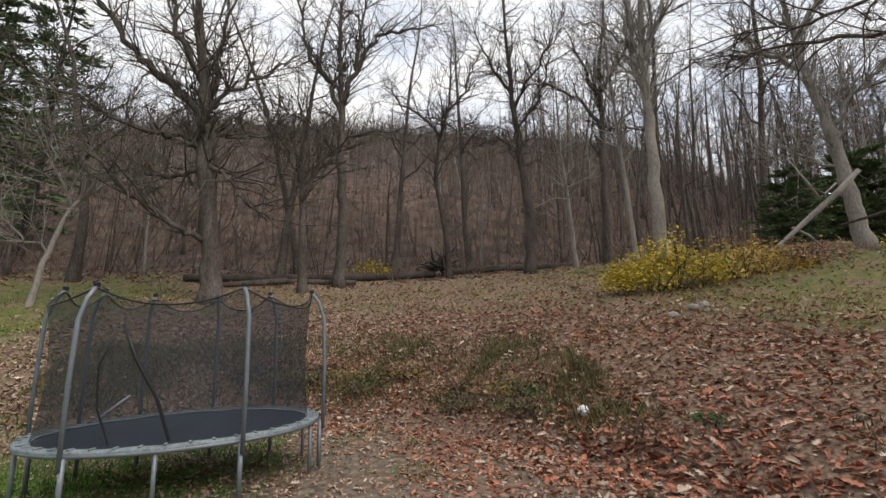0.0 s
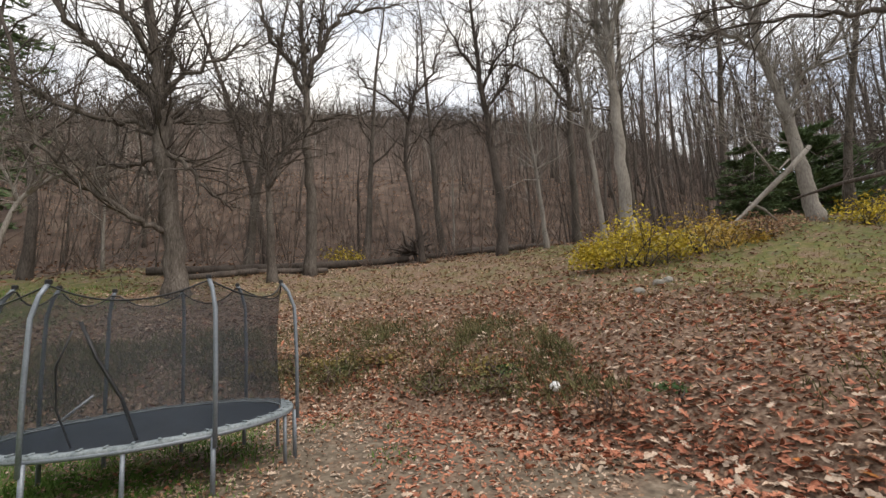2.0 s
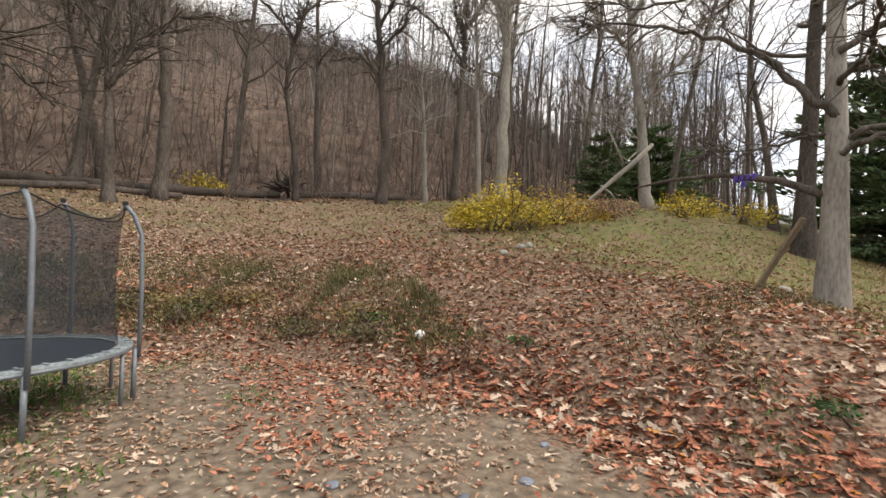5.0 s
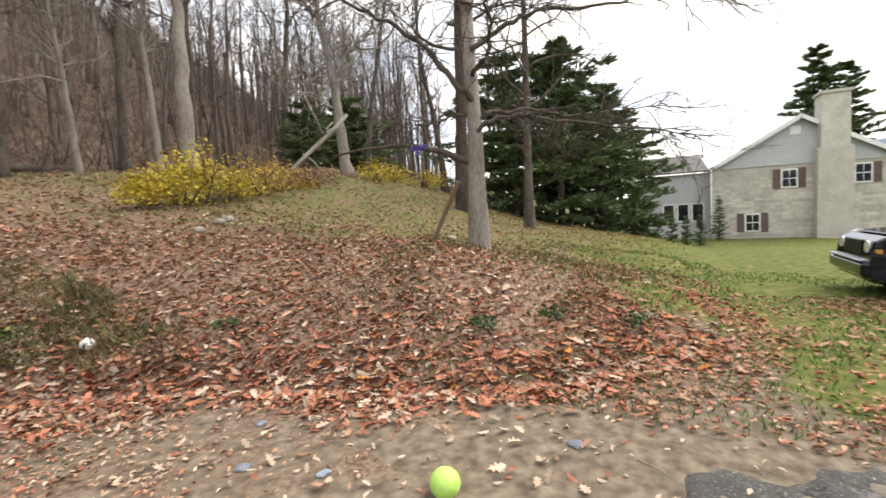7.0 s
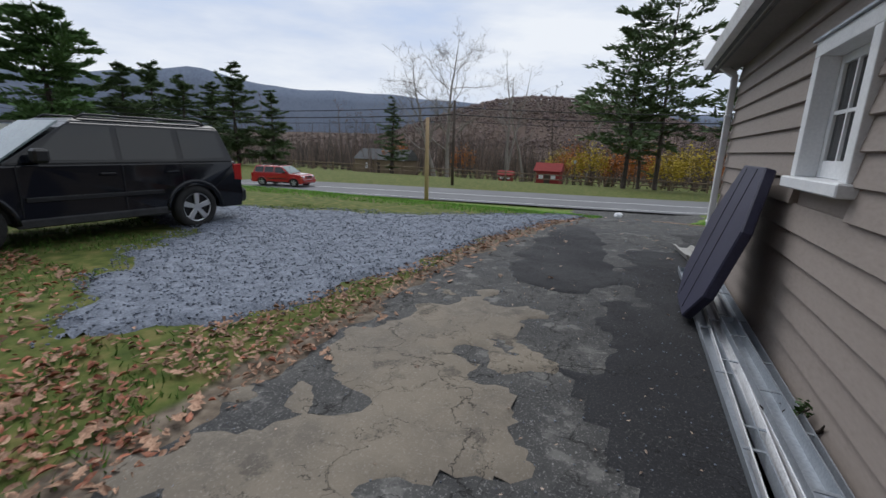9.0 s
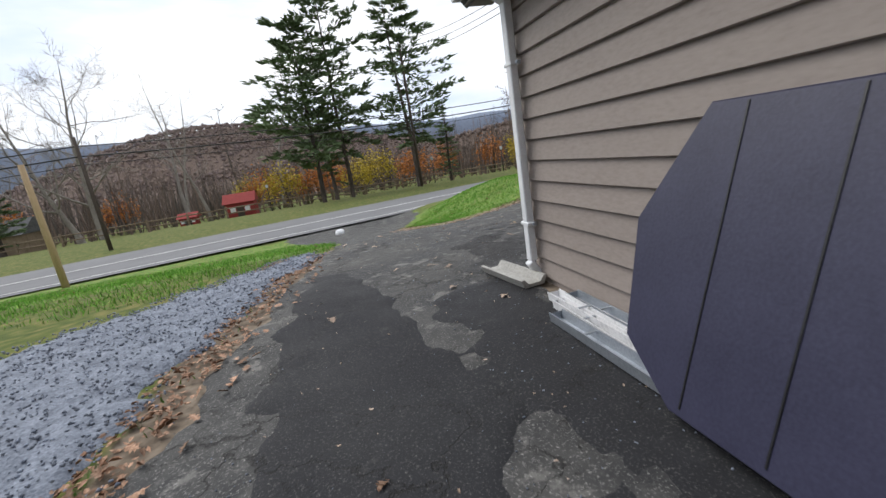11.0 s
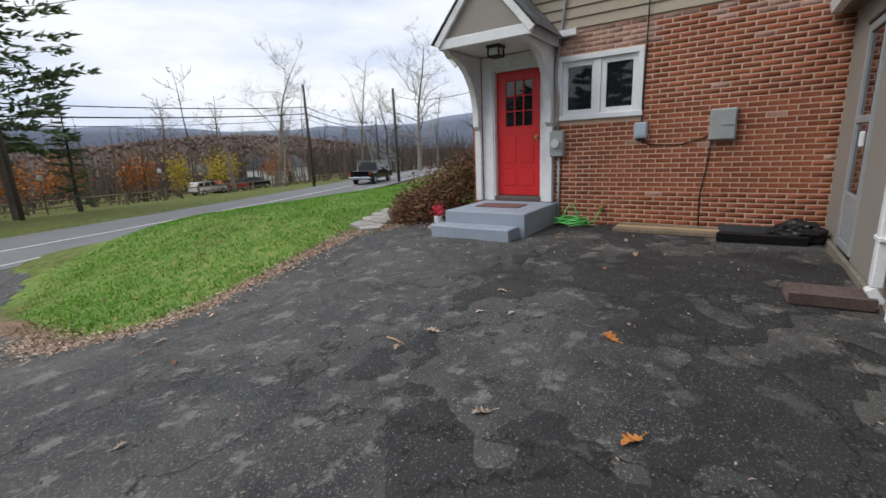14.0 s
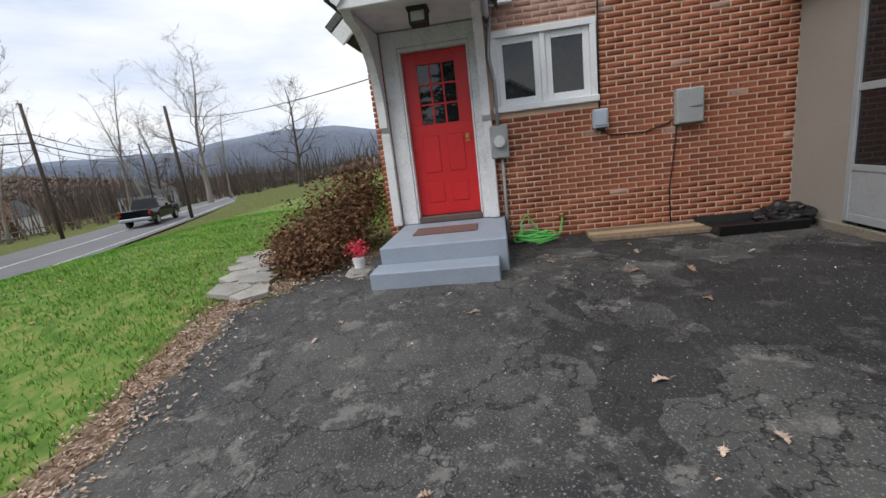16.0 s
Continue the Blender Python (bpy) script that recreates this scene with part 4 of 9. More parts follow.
tube("cable", [(0.02, 0.03, -0.03), (0.015, 0.10, -0.09), (0.015, 0.5, -0.11), (0.02, 0.75, -0.04), (0.02, 0.86, 0.0)], 0.007, "wire", b1)
b2 = thing("utility_box", "pale grey utility panel box on the bricks", "utility box", (BX, -8.12, 1.24))
part("body", boxed((0, -0.15, 0), (0.11, 0.15, 0.40), 0.012), "grey_box", b2)
part("cover", boxed((0.111, -0.135, 0.015), (0.122, 0.135, 0.385), 0.008), "grey_box", b2)
part("latch", boxed((0.123, -0.01, 0.19), (0.132, 0.12, 0.2)), "metal", b2)
tube("cable", [(0.02, -0.12, 0.0), (0.016, -0.15, -0.35), (0.016, -0.2, -0.75), (0.016, -0.18, -1.24)], 0.007, "wire", b2)

# ---- breezeway and garage ----
FY = -6.95
GX = 0.95
front = thing("wall_front", "smooth taupe front wall between house and garage", "wall", kind="structure")
bm = bmesh.new()
for lo, hi in (((BX - 0.012, FY, -0.2), (-4.04, FY + 0.15, 2.75)), ((-4.04, FY, 2.30), (-3.36, FY + 0.15, 2.75)), ((-3.36, FY, -0.2), (-1.98, FY + 0.15, 2.75))):
    box(bm, lo, hi)
part("panel", bm, "stucco", front)
part("footing", boxed((BX + 0.0, FY - 0.05, -0.1), (-2.0, FY - 0.006, 0.09), 0.01), "concrete", front)
storm = thing("storm_door", "grey aluminium storm door with two panes and a kick panel", "door", (-3.68, FY, 0.12))
for lo, hi in (((-0.34, -0.02, 0), (-0.27, 0.03, 2.16)), ((0.27, -0.02, 0), (0.34, 0.03, 2.16)), ((-0.269, -0.019, 2.08), (0.269, 0.03, 2.16)), ((-0.269, -0.019, 1.24), (0.269, 0.03, 1.31)), ((-0.269, -0.019, 0.0), (0.269, 0.03, 0.08)), ((-0.269, -0.019, 0.50), (0.269, 0.03, 0.56))):
    part("rail", boxed(lo, hi, 0.004), "storm_grey", storm)
part("kick_panel", boxed((-0.269, -0.01, 0.081), (0.269, 0.02, 0.499)), "storm_grey", storm)
part("pane", boxed((-0.269, 0.003, 0.561), (0.269, 0.009, 1.239)), "pane", storm)
part("pane", boxed((-0.269, 0.003, 1.311), (0.269, 0.009, 2.079)), "pane", storm)
part("handle", boxed((0.21, -0.06, 1.02), (0.26, -0.021, 1.16), 0.01), "paint_white", storm, "white door handle")
part("drip_cap", boxed((-0.36, -0.03, 2.161), (0.36, -0.002, 2.19)), "dark_iron", storm)
part("room_dark", boxed((-0.6, 0.9, -0.1), (0.6, 0.95, 2.3)), "stucco", storm)

# garage: clapboard side, carriage door in front
garage = thing("wall_garage", "taupe clapboard garage side wall", "wall", kind="structure")
GY1 = -1.55
GW = (-3.80, -3.05, 1.30, 2.06)
bm = bmesh.new()
ys = [FY + 0.02, GW[0] - 0.02, GW[1] + 0.02, GY1]
for a, b, cuts in ((ys[0], ys[1], []), (ys[1], ys[2], [(GW[2] - 0.02, GW[3] + 0.02)]), (ys[2], ys[3], [])):
    zz = -0.2
    for c0, c1 in cuts + [(2.72, 2.72)]:
        box(bm, (GX - 0.18, a, zz), (GX - 0.02, b, c0))
        zz = c1
part("sheathing", bm, "siding", garage)
z, lap = -0.116, 0.1755
while z < 2.6:
    top = z + lap
    spans = [(FY - 0.0, GY1)]
    if top > GW[2] - 0.10 and z < GW[3] + 0.08:
        spans = [(FY - 0.0, GW[0] - 0.10), (GW[1] + 0.10, GY1)]
    for a, b in spans:
        bm = bmesh.new()
        profile_along(bm, [(GX + 0.034, z), (GX + 0.026, z - 0.006), (GX - 0.02, z - 0.006), (GX - 0.02, top), (GX + 0.004, top)], a, b, "y")
        part("clapboard", bm, "siding", garage)
    z = top
part("foundation", boxed((GX - 0.18, FY + 0.02, -0.3), (GX + 0.0, GY1, 0.10)), "concrete", garage)
gfront = thing("wall_garage_front", "taupe garage front with a wide carriage door", "wall", kind="structure")
part("corner_board", boxed((GX - 0.26, FY - 0.05, 0.0), (GX + 0.002, FY + 0.018, 2.62), 0.004), "stucco", gfront)
part("header", boxed((-1.98, FY + 0.0, 2.25), (GX - 0.262, FY + 0.15, 3.9)), "siding", gfront)
part("siding_strip", boxed((-1.979, FY + 0.0, -0.1), (-1.78, FY + 0.15, 2.249)), "siding", gfront)
z = -0.116
while z < 2.5:
    bm = bmesh.new()
    profile_along(bm, [(FY - 0.030, z), (FY - 0.0, z), (FY - 0.0, z + lap), (FY - 0.004, z + lap)], -2.10, -1.90)
    part("clapboard_end", bm, "siding", gfront)
    z += lap
part("jamb", boxed((-1.898, FY - 0.035, 0.0), (-1.80, FY - 0.001, 2.40), 0.004), "paint_old", gfront, "white painted garage door jamb")
wall_block("wall_garage_rear", (-1.98, GY1 - 0.15, -0.2), (GX - 0.181, GY1, 2.72), "siding", "taupe garage rear wall")
wall_block("floor_garage", (-4.8, FY + 0.16, -0.05), (GX - 0.19, GY1 - 0.16, 0.05), "concrete", "concrete garage floor", "floor")
wall_block("wall_garage_inner", (-2.1, FY + 0.16, 0.05), (-1.99, GY1 - 0.16, 2.7), "wood", "bare wooden inner wall of the garage")
carriage = thing("garage_door", "flat taupe swinging garage door with black strap hinges", "garage door", (-1.795, FY - 0.02, 0.06))
part("leaf", boxed((0, 0, 0), (1.2, 0.05, 2.18), 0.006), "stucco", carriage)
part("leaf", boxed((1.206, 0, 0), (2.46, 0.05, 2.18), 0.006), "stucco", carriage)
for z in (0.22, 1.20, 2.0):
    bm = bmesh.new()
    vs = [bm.verts.new(p) for p in ((-0.05, -0.012, z - 0.085), (0.0, -0.012, z - 0.085), (0.02, -0.012, z - 0.05), (0.26, -0.012, z - 0.008), (0.26, -0.012, z + 0.008), (0.02, -0.012, z + 0.05), (0.0, -0.012, z + 0.085), (-0.05, -0.012, z + 0.085))]
    f = bm.faces.new(vs)
    r = bmesh.ops.extrude_face_region(bm, geom=[f])
    bmesh.ops.translate(bm, vec=(0, 0.011, 0), verts=[v for v in r["geom"] if isinstance(v, bmesh.types.BMVert)])
    bmesh.ops.recalc_face_normals(bm, faces=bm.faces[:])
    part("strap_hinge", bm, "dark_iron", carriage, "black pointed strap hinge")

# garage window
gw = thing("window_2", "white garage window with a deep casing and six panes", "window", kind="structure")
y0, y1, z0, z1 = GW
for lo, hi in (((GX - 0.10, y0 - 0.10, z1), (GX + 0.055, y1 + 0.10, z1 + 0.10)), ((GX - 0.10, y0 - 0.10, z0 + 0.001), (GX + 0.055, y0, z1 - 0.001)), ((GX - 0.10, y1, z0 + 0.001), (GX + 0.055, y1 + 0.10, z1 - 0.001))):
    part("casing", boxed(lo, hi, 0.004), "paint_white", gw)
part("window_sill", boxed((GX - 0.10, y0 - 0.13, z0 - 0.075), (GX + 0.10, y1 + 0.13, z0), 0.008), "paint_white", gw)
part("head_flashing", boxed((GX + 0.0, y0 - 0.12, z1 + 0.101), (GX + 0.075, y1 + 0.12, z1 + 0.115)), "metal", gw)
sash = part("sash", boxed((GX - 0.10, y0 + 0.002, z0 + 0.002), (GX - 0.06, y0 + 0.06, z1 - 0.002), 0.004), "paint_white", gw)
for lo, hi in (((GX - 0.10, y1 - 0.06, z0 + 0.002), (GX - 0.06, y1 - 0.002, z1 - 0.002)), ((GX - 0.10, y0 + 0.061, z0 + 0.002), (GX - 0.06, y1 - 0.061, z0 + 0.11)), ((GX - 0.10, y0 + 0.061, z1 - 0.06), (GX - 0.06, y1 - 0.061, z1 - 0.002))):
    part("sash_rail", boxed(lo, hi, 0.004), "paint_white", sash)
wy, wz = (y1 - y0 - 0.122) / 3, (z1 - z0 - 0.172) / 2
for i in (1, 2):
    part("glazing_bar", boxed((GX - 0.096, y0 + 0.061 + wy * i - 0.011, z0 + 0.111), (GX - 0.062, y0 + 0.061 + wy * i + 0.011, z1 - 0.061)), "paint_white", sash)
part("glazing_bar", boxed((GX - 0.097, y0 + 0.061, z0 + 0.111 + wz - 0.011), (GX - 0.063, y1 - 0.061, z0 + 0.111 + wz + 0.011)), "paint_white", sash)
for i in range(3):
    for j in range(2):
        part("pane", boxed((GX - 0.084, y0 + 0.063 + wy * i, z0 + 0.113 + wz * j), (GX - 0.079, y0 + 0.059 + wy * (i + 1), z0 + 0.109 + wz * (j + 1))), "pane", sash)

groof = thing("roof_garage", "grey shingle garage roof with dark fascia and gutter", "roof", kind="structure")
gm = (GX - 1.98) / 2
rise, half = 1.25, GX - gm
ang = math.degrees(math.atan2(rise, half))
for s in (-1, 1):
    m = pose(gm, 0, 2.72 + rise, 0, ang * s, 0)
    L = math.hypot(rise, half) + 0.36
    part("slope", boxed((0 if s > 0 else -L, FY - 0.35, 0.0), (L if s > 0 else 0, GY1 + 0.3, 0.09), 0.008, m), "shingle", groof)
part("soffit", boxed((GX + 0.036, FY - 0.33, 2.50), (GX + 0.30, GY1 + 0.28, 2.53)), "soffit", groof)
part("fascia", boxed((GX + 0.285, FY - 0.34, 2.531), (GX + 0.31, GY1 + 0.29, 2.66)), "soffit", groof)
for y0_, y1_ in ((FY - 0.05, FY + 0.1), (GY1 - 0.15, GY1)):
    bm = bmesh.new()
    profile_along(bm, [(-1.97, 2.721), (GX - 0.03, 2.721), (gm, 2.72 + rise - 0.02)], y0_, y1_, "y")
    part("gable_infill", bm, "siding", groof)
out = [(GX + 0.312, 2.55), (GX + 0.40, 2.55), (GX + 0.425, 2.66), (GX + 0.41, 2.66), (GX + 0.392, 2.562), (GX + 0.322, 2.562), (GX + 0.322, 2.66), (GX + 0.312, 2.66)]
bm = bmesh.new()
profile_along(bm, out, FY - 0.36, GY1 + 0.3, "y")
part("gutter", bm, "paint_old", groof, "white metal gutter")
broof = thing("roof_breezeway", "grey shingle breezeway roof with a white gutter", "roof", kind="structure")
part("slope", boxed((BX + 0.03, -0.20, 0), (-1.99, 4.6, 0.09), 0.008, pose(0, FY, 2.72, 24, 0, 0)), "shingle", broof)
part("soffit", boxed((BX + 0.001, FY - 0.12, 2.58), (-1.985, FY + 0.0, 2.61)), "soffit", broof)
part("fascia", boxed((BX + 0.03, FY - 0.15, 2.56), (-1.985, FY - 0.121, 2.66)), "soffit", broof)
bm = bmesh.new()
profile_along(bm, [(FY - 0.152, 2.58), (FY - 0.24, 2.58), (FY - 0.265, 2.69), (FY - 0.25, 2.69), (FY - 0.23, 2.592), (FY - 0.162, 2.592), (FY - 0.162, 2.69), (FY - 0.152, 2.69)], BX + 0.03, -1.95)
part("gutter", bm, "paint_white", broof, "white metal gutter")


def downspout(x, y, turn, top, lean):
    """A square white downspout with an elbow and a kick-out foot."""
    t = thing("downspout", "white painted metal downspout strapped to the wall", "downspout", (x, y, 0), turn)
    part("pipe", boxed((-0.045, -0.035, 0.20), (0.045, 0.035, top), 0.008), "paint_white", t)
    bm = bmesh.new()
    box(bm, (-0.045, -0.035, -0.02), (0.045, 0.035, 0.14), 0.008, pose(0, 0.0, 0.14, 32, 0, 0) @ pose(0, 0, -0.08))
    part("elbow", bm, "paint_white", t)
    part("upper_elbow", boxed((-0.046, -0.036, 0), (0.046, 0.036, lean), 0.008, pose(0, 0, top - 0.01, 55, 0, 0)), "paint_white", t)
    for z in (0.55, top - 0.5):
        part("strap", boxed((-0.075, -0.041, z - 0.015), (0.075, 0.041, z + 0.015), 0.004), "paint_white", t)
        part("strap_tab", boxed((0.076, 0.0, z - 0.017), (0.10, 0.041, z + 0.017), 0.006), "metal", t)
    return t


downspout(GX + 0.085, FY + 0.05, 90, 2.42, 0.26)
downspout(-2.05, FY - 0.075, 0, 2.36, 0.36)
sb = thing("splash_block", "grey concrete splash block under the downspout", "splash block", (1.24, -7.28, 0.03), 9)
bm = bmesh.new()
profile_along(bm, [(-0.10, 0), (0.10, 0), (0.135, 0.075), (0.105, 0.08), (0.06, 0.03), (-0.06, 0.03), (-0.105, 0.08), (-0.135, 0.075)], -0.12, 0.62, "y")
part("body", bm, "pale_concrete", sb)
sb2 = thing("splash_board", "rusty brown splash trough lying on the asphalt", "splash block", (-2.08, -7.47, 0.03), 4)
bm = bmesh.new()
profile_along(bm, [(-0.13, 0), (0.13, 0), (0.15, 0.09), (0.115, 0.095), (0.07, 0.03), (-0.07, 0.03), (-0.115, 0.095), (-0.15, 0.09)], -0.05, 0.45, "y")
part("body", bm, "rust", sb2)


# ---- vehicles ----
def wheel(parent, x, y, r, w):
    """A tyre and a five-spoke rim; the axle lies along x."""
    side = 1 if x > 0 else -1
    bm = bmesh.new()
    prof = [(r * 0.66, -w / 2), (r * 0.9, -w / 2), (r * 0.985, -w * 0.38), (r, -w * 0.25), (r, w * 0.25), (r * 0.985, w * 0.38), (r * 0.9, w / 2), (r * 0.66, w / 2)]
    n = 32
    rings = [[bm.verts.new((a, p * math.cos(2 * math.pi * i / n), p * math.sin(2 * math.pi * i / n))) for p, a in prof] for i in range(n)]
    for i in range(n):
        for k in range(len(prof)):
            k2 = (k + 1) % len(prof)
            bm.faces.new((rings[i][k], rings[i][k2], rings[(i + 1) % n][k2], rings[(i + 1) % n][k]))
    bmesh.ops.recalc_face_normals(bm, faces=bm.faces[:])
    ob = part("wheel", bm, "tyre", parent, smooth=True)
    ob.location = (x, y, r)
    bm = bmesh.new()
    bmesh.ops.create_cone(bm, cap_ends=True, segments=32, radius1=r * 0.655, radius2=r * 0.655, depth=0.02, matrix=pose(side * w * 0.12, 0, 0, 0, 90, 0))
    part("hub_back", bm, "dark_iron", ob)
    bm = bmesh.new()
    for i in range(5):
        m = pose(side * w * 0.40, 0, 0, 72 * i, 0, 0)
        vs = box(bm, (-0.018, -r * 0.13, r * 0.05), (0.012, r * 0.13, r * 0.66), 0.008)
        for v in vs:
            if v.co.z < r * 0.3:
                v.co.y *= 0.75
        bmesh.ops.transform(bm, matrix=m, verts=vs)
    bmesh.ops.create_cone(bm, cap_ends=True, segments=16, radius1=r * 0.17, radius2=r * 0.14, depth=0.04, matrix=pose(side * w * 0.42, 0, 0, 0, 90, 0))
    vs, fs = tube_rings([(side * w * 0.40, r * 0.65 * math.cos(a), r * 0.65 * math.sin(a)) for a in np.linspace(0, 2 * math.pi, 28, endpoint=False)], r * 0.035, 5, True)
    bv = [bm.verts.new(v) for v in vs]
    for f in fs:
        bm.faces.new([bv[i] for i in f])
    part("rim", bm, "alloy", ob, "silver five-spoke rim")


def car_body(outline, arches, half, tuck):
    """Side outline (y, z) pushed across the width, with wheel arches cut in its lower edge and soft shoulders."""
    low = []
    for yc, r in arches:
        low.append((yc, r))
    pts = list(outline)
    lower = [(pts[0][0], pts[0][1])]
    bottom = pts[-1]
    path = []
    y, zb = pts[0]
    for yc, r in sorted(arches, key=lambda a: a[0] * (1 if pts[-1][0] > pts[0][0] else -1)):
        for i in range(9):
            a = math.pi - math.pi * i / 8
            path.append((yc + r * math.cos(a), zb + max(0.0, r * math.sin(a) * 1.0)))
    full = [pts[0]] + path + [pts[-1]] + list(reversed(pts[1:-1]))
    bm = bmesh.new()
    zmax = max(p[1] for p in pts)
    layers = []
    for f, inset in ((-1.0, 0.06), (-0.985, 0.02), (-0.93, 0.0), (0.93, 0.0), (0.985, 0.02), (1.0, 0.06)):
        ring = []
        for y, z in full:
            x = f * half
            k = max(0, (z - 0.75 * zmax) / (0.25 * zmax))
            x -= math.copysign(tuck * k, f)
            yy = y * (1 - inset * 0.10)
            ring.append(bm.verts.new((x, yy, z - inset * 0.35 * (z > zmax * 0.6))))
        layers.append(ring)
    n = len(full)
    for a, b in zip(layers[:-1], layers[1:]):
        for i in range(n):
            j = (i + 1) % n
            bm.faces.new((a[i], a[j], b[j], b[i]))
    bm.faces.new(layers[0])
    bm.faces.new(list(reversed(layers[-1])))
    bmesh.ops.recalc_face_normals(bm, faces=bm.faces[:])
    bmesh.ops.triangulate(bm, faces=[f for f in bm.faces if len(f.verts) > 4])
    return bm


def cabin(base, top, half0, half1):
    """A glasshouse between a lower and an upper outline in y at two heights."""
    bm = bmesh.new()
    (a0, a1, z0), (b0, b1, z1) = base, top
    ring = []
    for (y0, y1, z, h) in ((a0, a1, z0, half0), (b0, b1, z1 - 0.05, half1 + 0.012), (b0 + 0.06, b1 - 0.05, z1, half1 - 0.06)):
        ring.append([bm.verts.new(p) for p in ((-h, y0, z), (h, y0, z), (h, y1, z), (-h, y1, z))])
    for r0, r1 in zip(ring[:-1], ring[1:]):
        for i in range(4):
            j = (i + 1) % 4
            bm.faces.new((r0[i], r0[j], r1[j], r1[i]))
    bm.faces.new(ring[-1])
    bm.faces.new(list(reversed(ring[0])))
    bmesh.ops.bevel(bm, geom=[e for e in bm.edges], offset=0.02, segments=2, affect="EDGES")
    return bm


def side_window(parent, corners, half0, half1, z0, z1, side, material="car_glass", out=0.004):
    """A pane lying on the sloping side of a glasshouse; corners are (y, z)."""
    bm = bmesh.new()
    vs = []
    for d in (out, out - 0.012):
        vs.append([bm.verts.new((side * (half0 + (half1 - half0) * (z - z0) / (z1 - z0) + d), y, z)) for y, z in corners])
    bm.faces.new(vs[0])
    bm.faces.new(list(reversed(vs[1])))
    n = len(corners)
    for i in range(n):
        bm.faces.new((vs[0][i], vs[1][i], vs[1][(i + 1) % n], vs[0][(i + 1) % n]))
    bmesh.ops.recalc_face_normals(bm, faces=bm.faces[:])
    return part("side_window", bm, material, parent)


def suv(at, turn, paint, label, detail=True):
    """A boxy four-door sport utility vehicle; its nose points along +y."""
    t = thing("suv", label, "car", at, turn)
    out = [(-2.16, 0.30), (-2.20, 0.50), (-2.18, 0.98), (-2.10, 1.06), (0.62, 1.06), (1.15, 1.04), (1.84, 0.97), (1.98, 0.90), (2.02, 0.70), (2.05, 0.42), (1.99, 0.28)]
    body = part("body", car_body(out, [(1.30, 0.42), (-1.335, 0.42)], 0.875, 0.04), paint, t)
    m = body.modifiers.new("soft", "BEVEL")
    m.width, m.segments, m.limit_method, m.angle_limit = 0.02, 2, "ANGLE", radians(35)
    cab = part("cabin", cabin((-2.08, 0.92, 1.05), (-1.93, 0.14, 1.64), 0.835, 0.66), paint, t)
    for s in (-1, 1):
        for cs in ([(0.66, 1.10), (-0.28, 1.10), (-0.30, 1.54), (0.20, 1.54)], [(-0.36, 1.10), (-1.12, 1.10), (-1.12, 1.54), (-0.38, 1.54)], [(-1.22, 1.10), (-1.92, 1.12), (-1.86, 1.52), (-1.22, 1.54)]):
            side_window(t, cs, 0.835, 0.66, 1.05, 1.64, s)
        for y0, y1 in ((-2.1, 0.75),):
            part("trim_strip", boxed((s * 0.872 - 0.01, y0 + 1.25, 0.60), (s * 0.872 + 0.012, y1 - 0.0, 0.66), 0.006), "black", t)
        part("sill_cladding", boxed((s * 0.86 - 0.03, -0.92, 0.29), (s * 0.86 + 0.025, 0.88, 0.40), 0.015), "dark_iron", t, "grey plastic sill step")
        for yc in (1.30, -1.335):
            pts = [(s * 0.868, yc + 0.45 * math.cos(a), 0.31 + 0.45 * math.sin(a)) for a in np.linspace(0.05, math.pi - 0.05, 14)]
            tube("wheel_flare", pts, 0.034, paint, t, 6)
        for y in (0.80, -0.33, -1.16):
            part("door_seam", boxed((s * 0.8755 - 0.001, y - 0.005, 0.42), (s * 0.8755 + 0.001, y + 0.005, 1.04)), "black", t)
        for y in (-0.14, -1.0):
            part("door_handle", boxed((s * 0.885 - 0.014, y - 0.09, 0.90), (s * 0.885 + 0.014, y + 0.09, 0.935), 0.008), paint, t)
        mir = part("mirror", boxed((s * 0.98 - 0.10, 0.52, 1.08), (s * 0.98 + 0.08, 0.68, 1.25), 0.03), "black", t)
        tube("roof_rail", [(s * 0.60, 0.05, 1.63), (s * 0.60, -0.05, 1.69), (s * 0.60, -1.6, 1.69), (s * 0.60, -1.75, 1.63)], 0.018, "black", t, 6)
        bm = bmesh.new()
        bmesh.ops.create_cone(bm, cap_ends=True, segments=20, radius1=0.105, radius2=0.10, depth=0.06, matrix=pose(s * 0.62, 1.985, 0.80, 90, 0, 0))
        part("headlight", bm, "lamp_clear", t, "round clear headlight")
        part("turn_lamp", boxed((s * 0.80 - 0.07, 1.89, 0.70), (s * 0.80 + 0.078, 1.99, 0.79), 0.012), "lamp_amber", t, "amber turn lamp")
        part("tail_lamp", boxed((s * 0.80 - 0.06, -2.205, 0.74), (s * 0.80 + 0.072, -2.05, 1.02), 0.012), "lamp_red", t, "red tail lamp")
        wheel(t, s * 0.78, 1.30, 0.345, 0.21)
        wheel(t, s * 0.78, -1.335, 0.345, 0.21)
    bm = bmesh.new()
    vs = [bm.verts.new(p) for p in ((-0.74, 0.885, 1.085), (0.74, 0.885, 1.085), (0.60, 0.225, 1.58), (-0.60, 0.225, 1.58))]
    f = bm.faces.new(vs)
    r = bmesh.ops.extrude_face_region(bm, geom=[f])
    bmesh.ops.translate(bm, vec=(0, 0.012, 0.02), verts=[v for v in r["geom"] if isinstance(v, bmesh.types.BMVert)])
    bmesh.ops.recalc_face_normals(bm, faces=bm.faces[:])
    part("windshield", bm, "car_glass_light", t, "pale reflecting windshield")
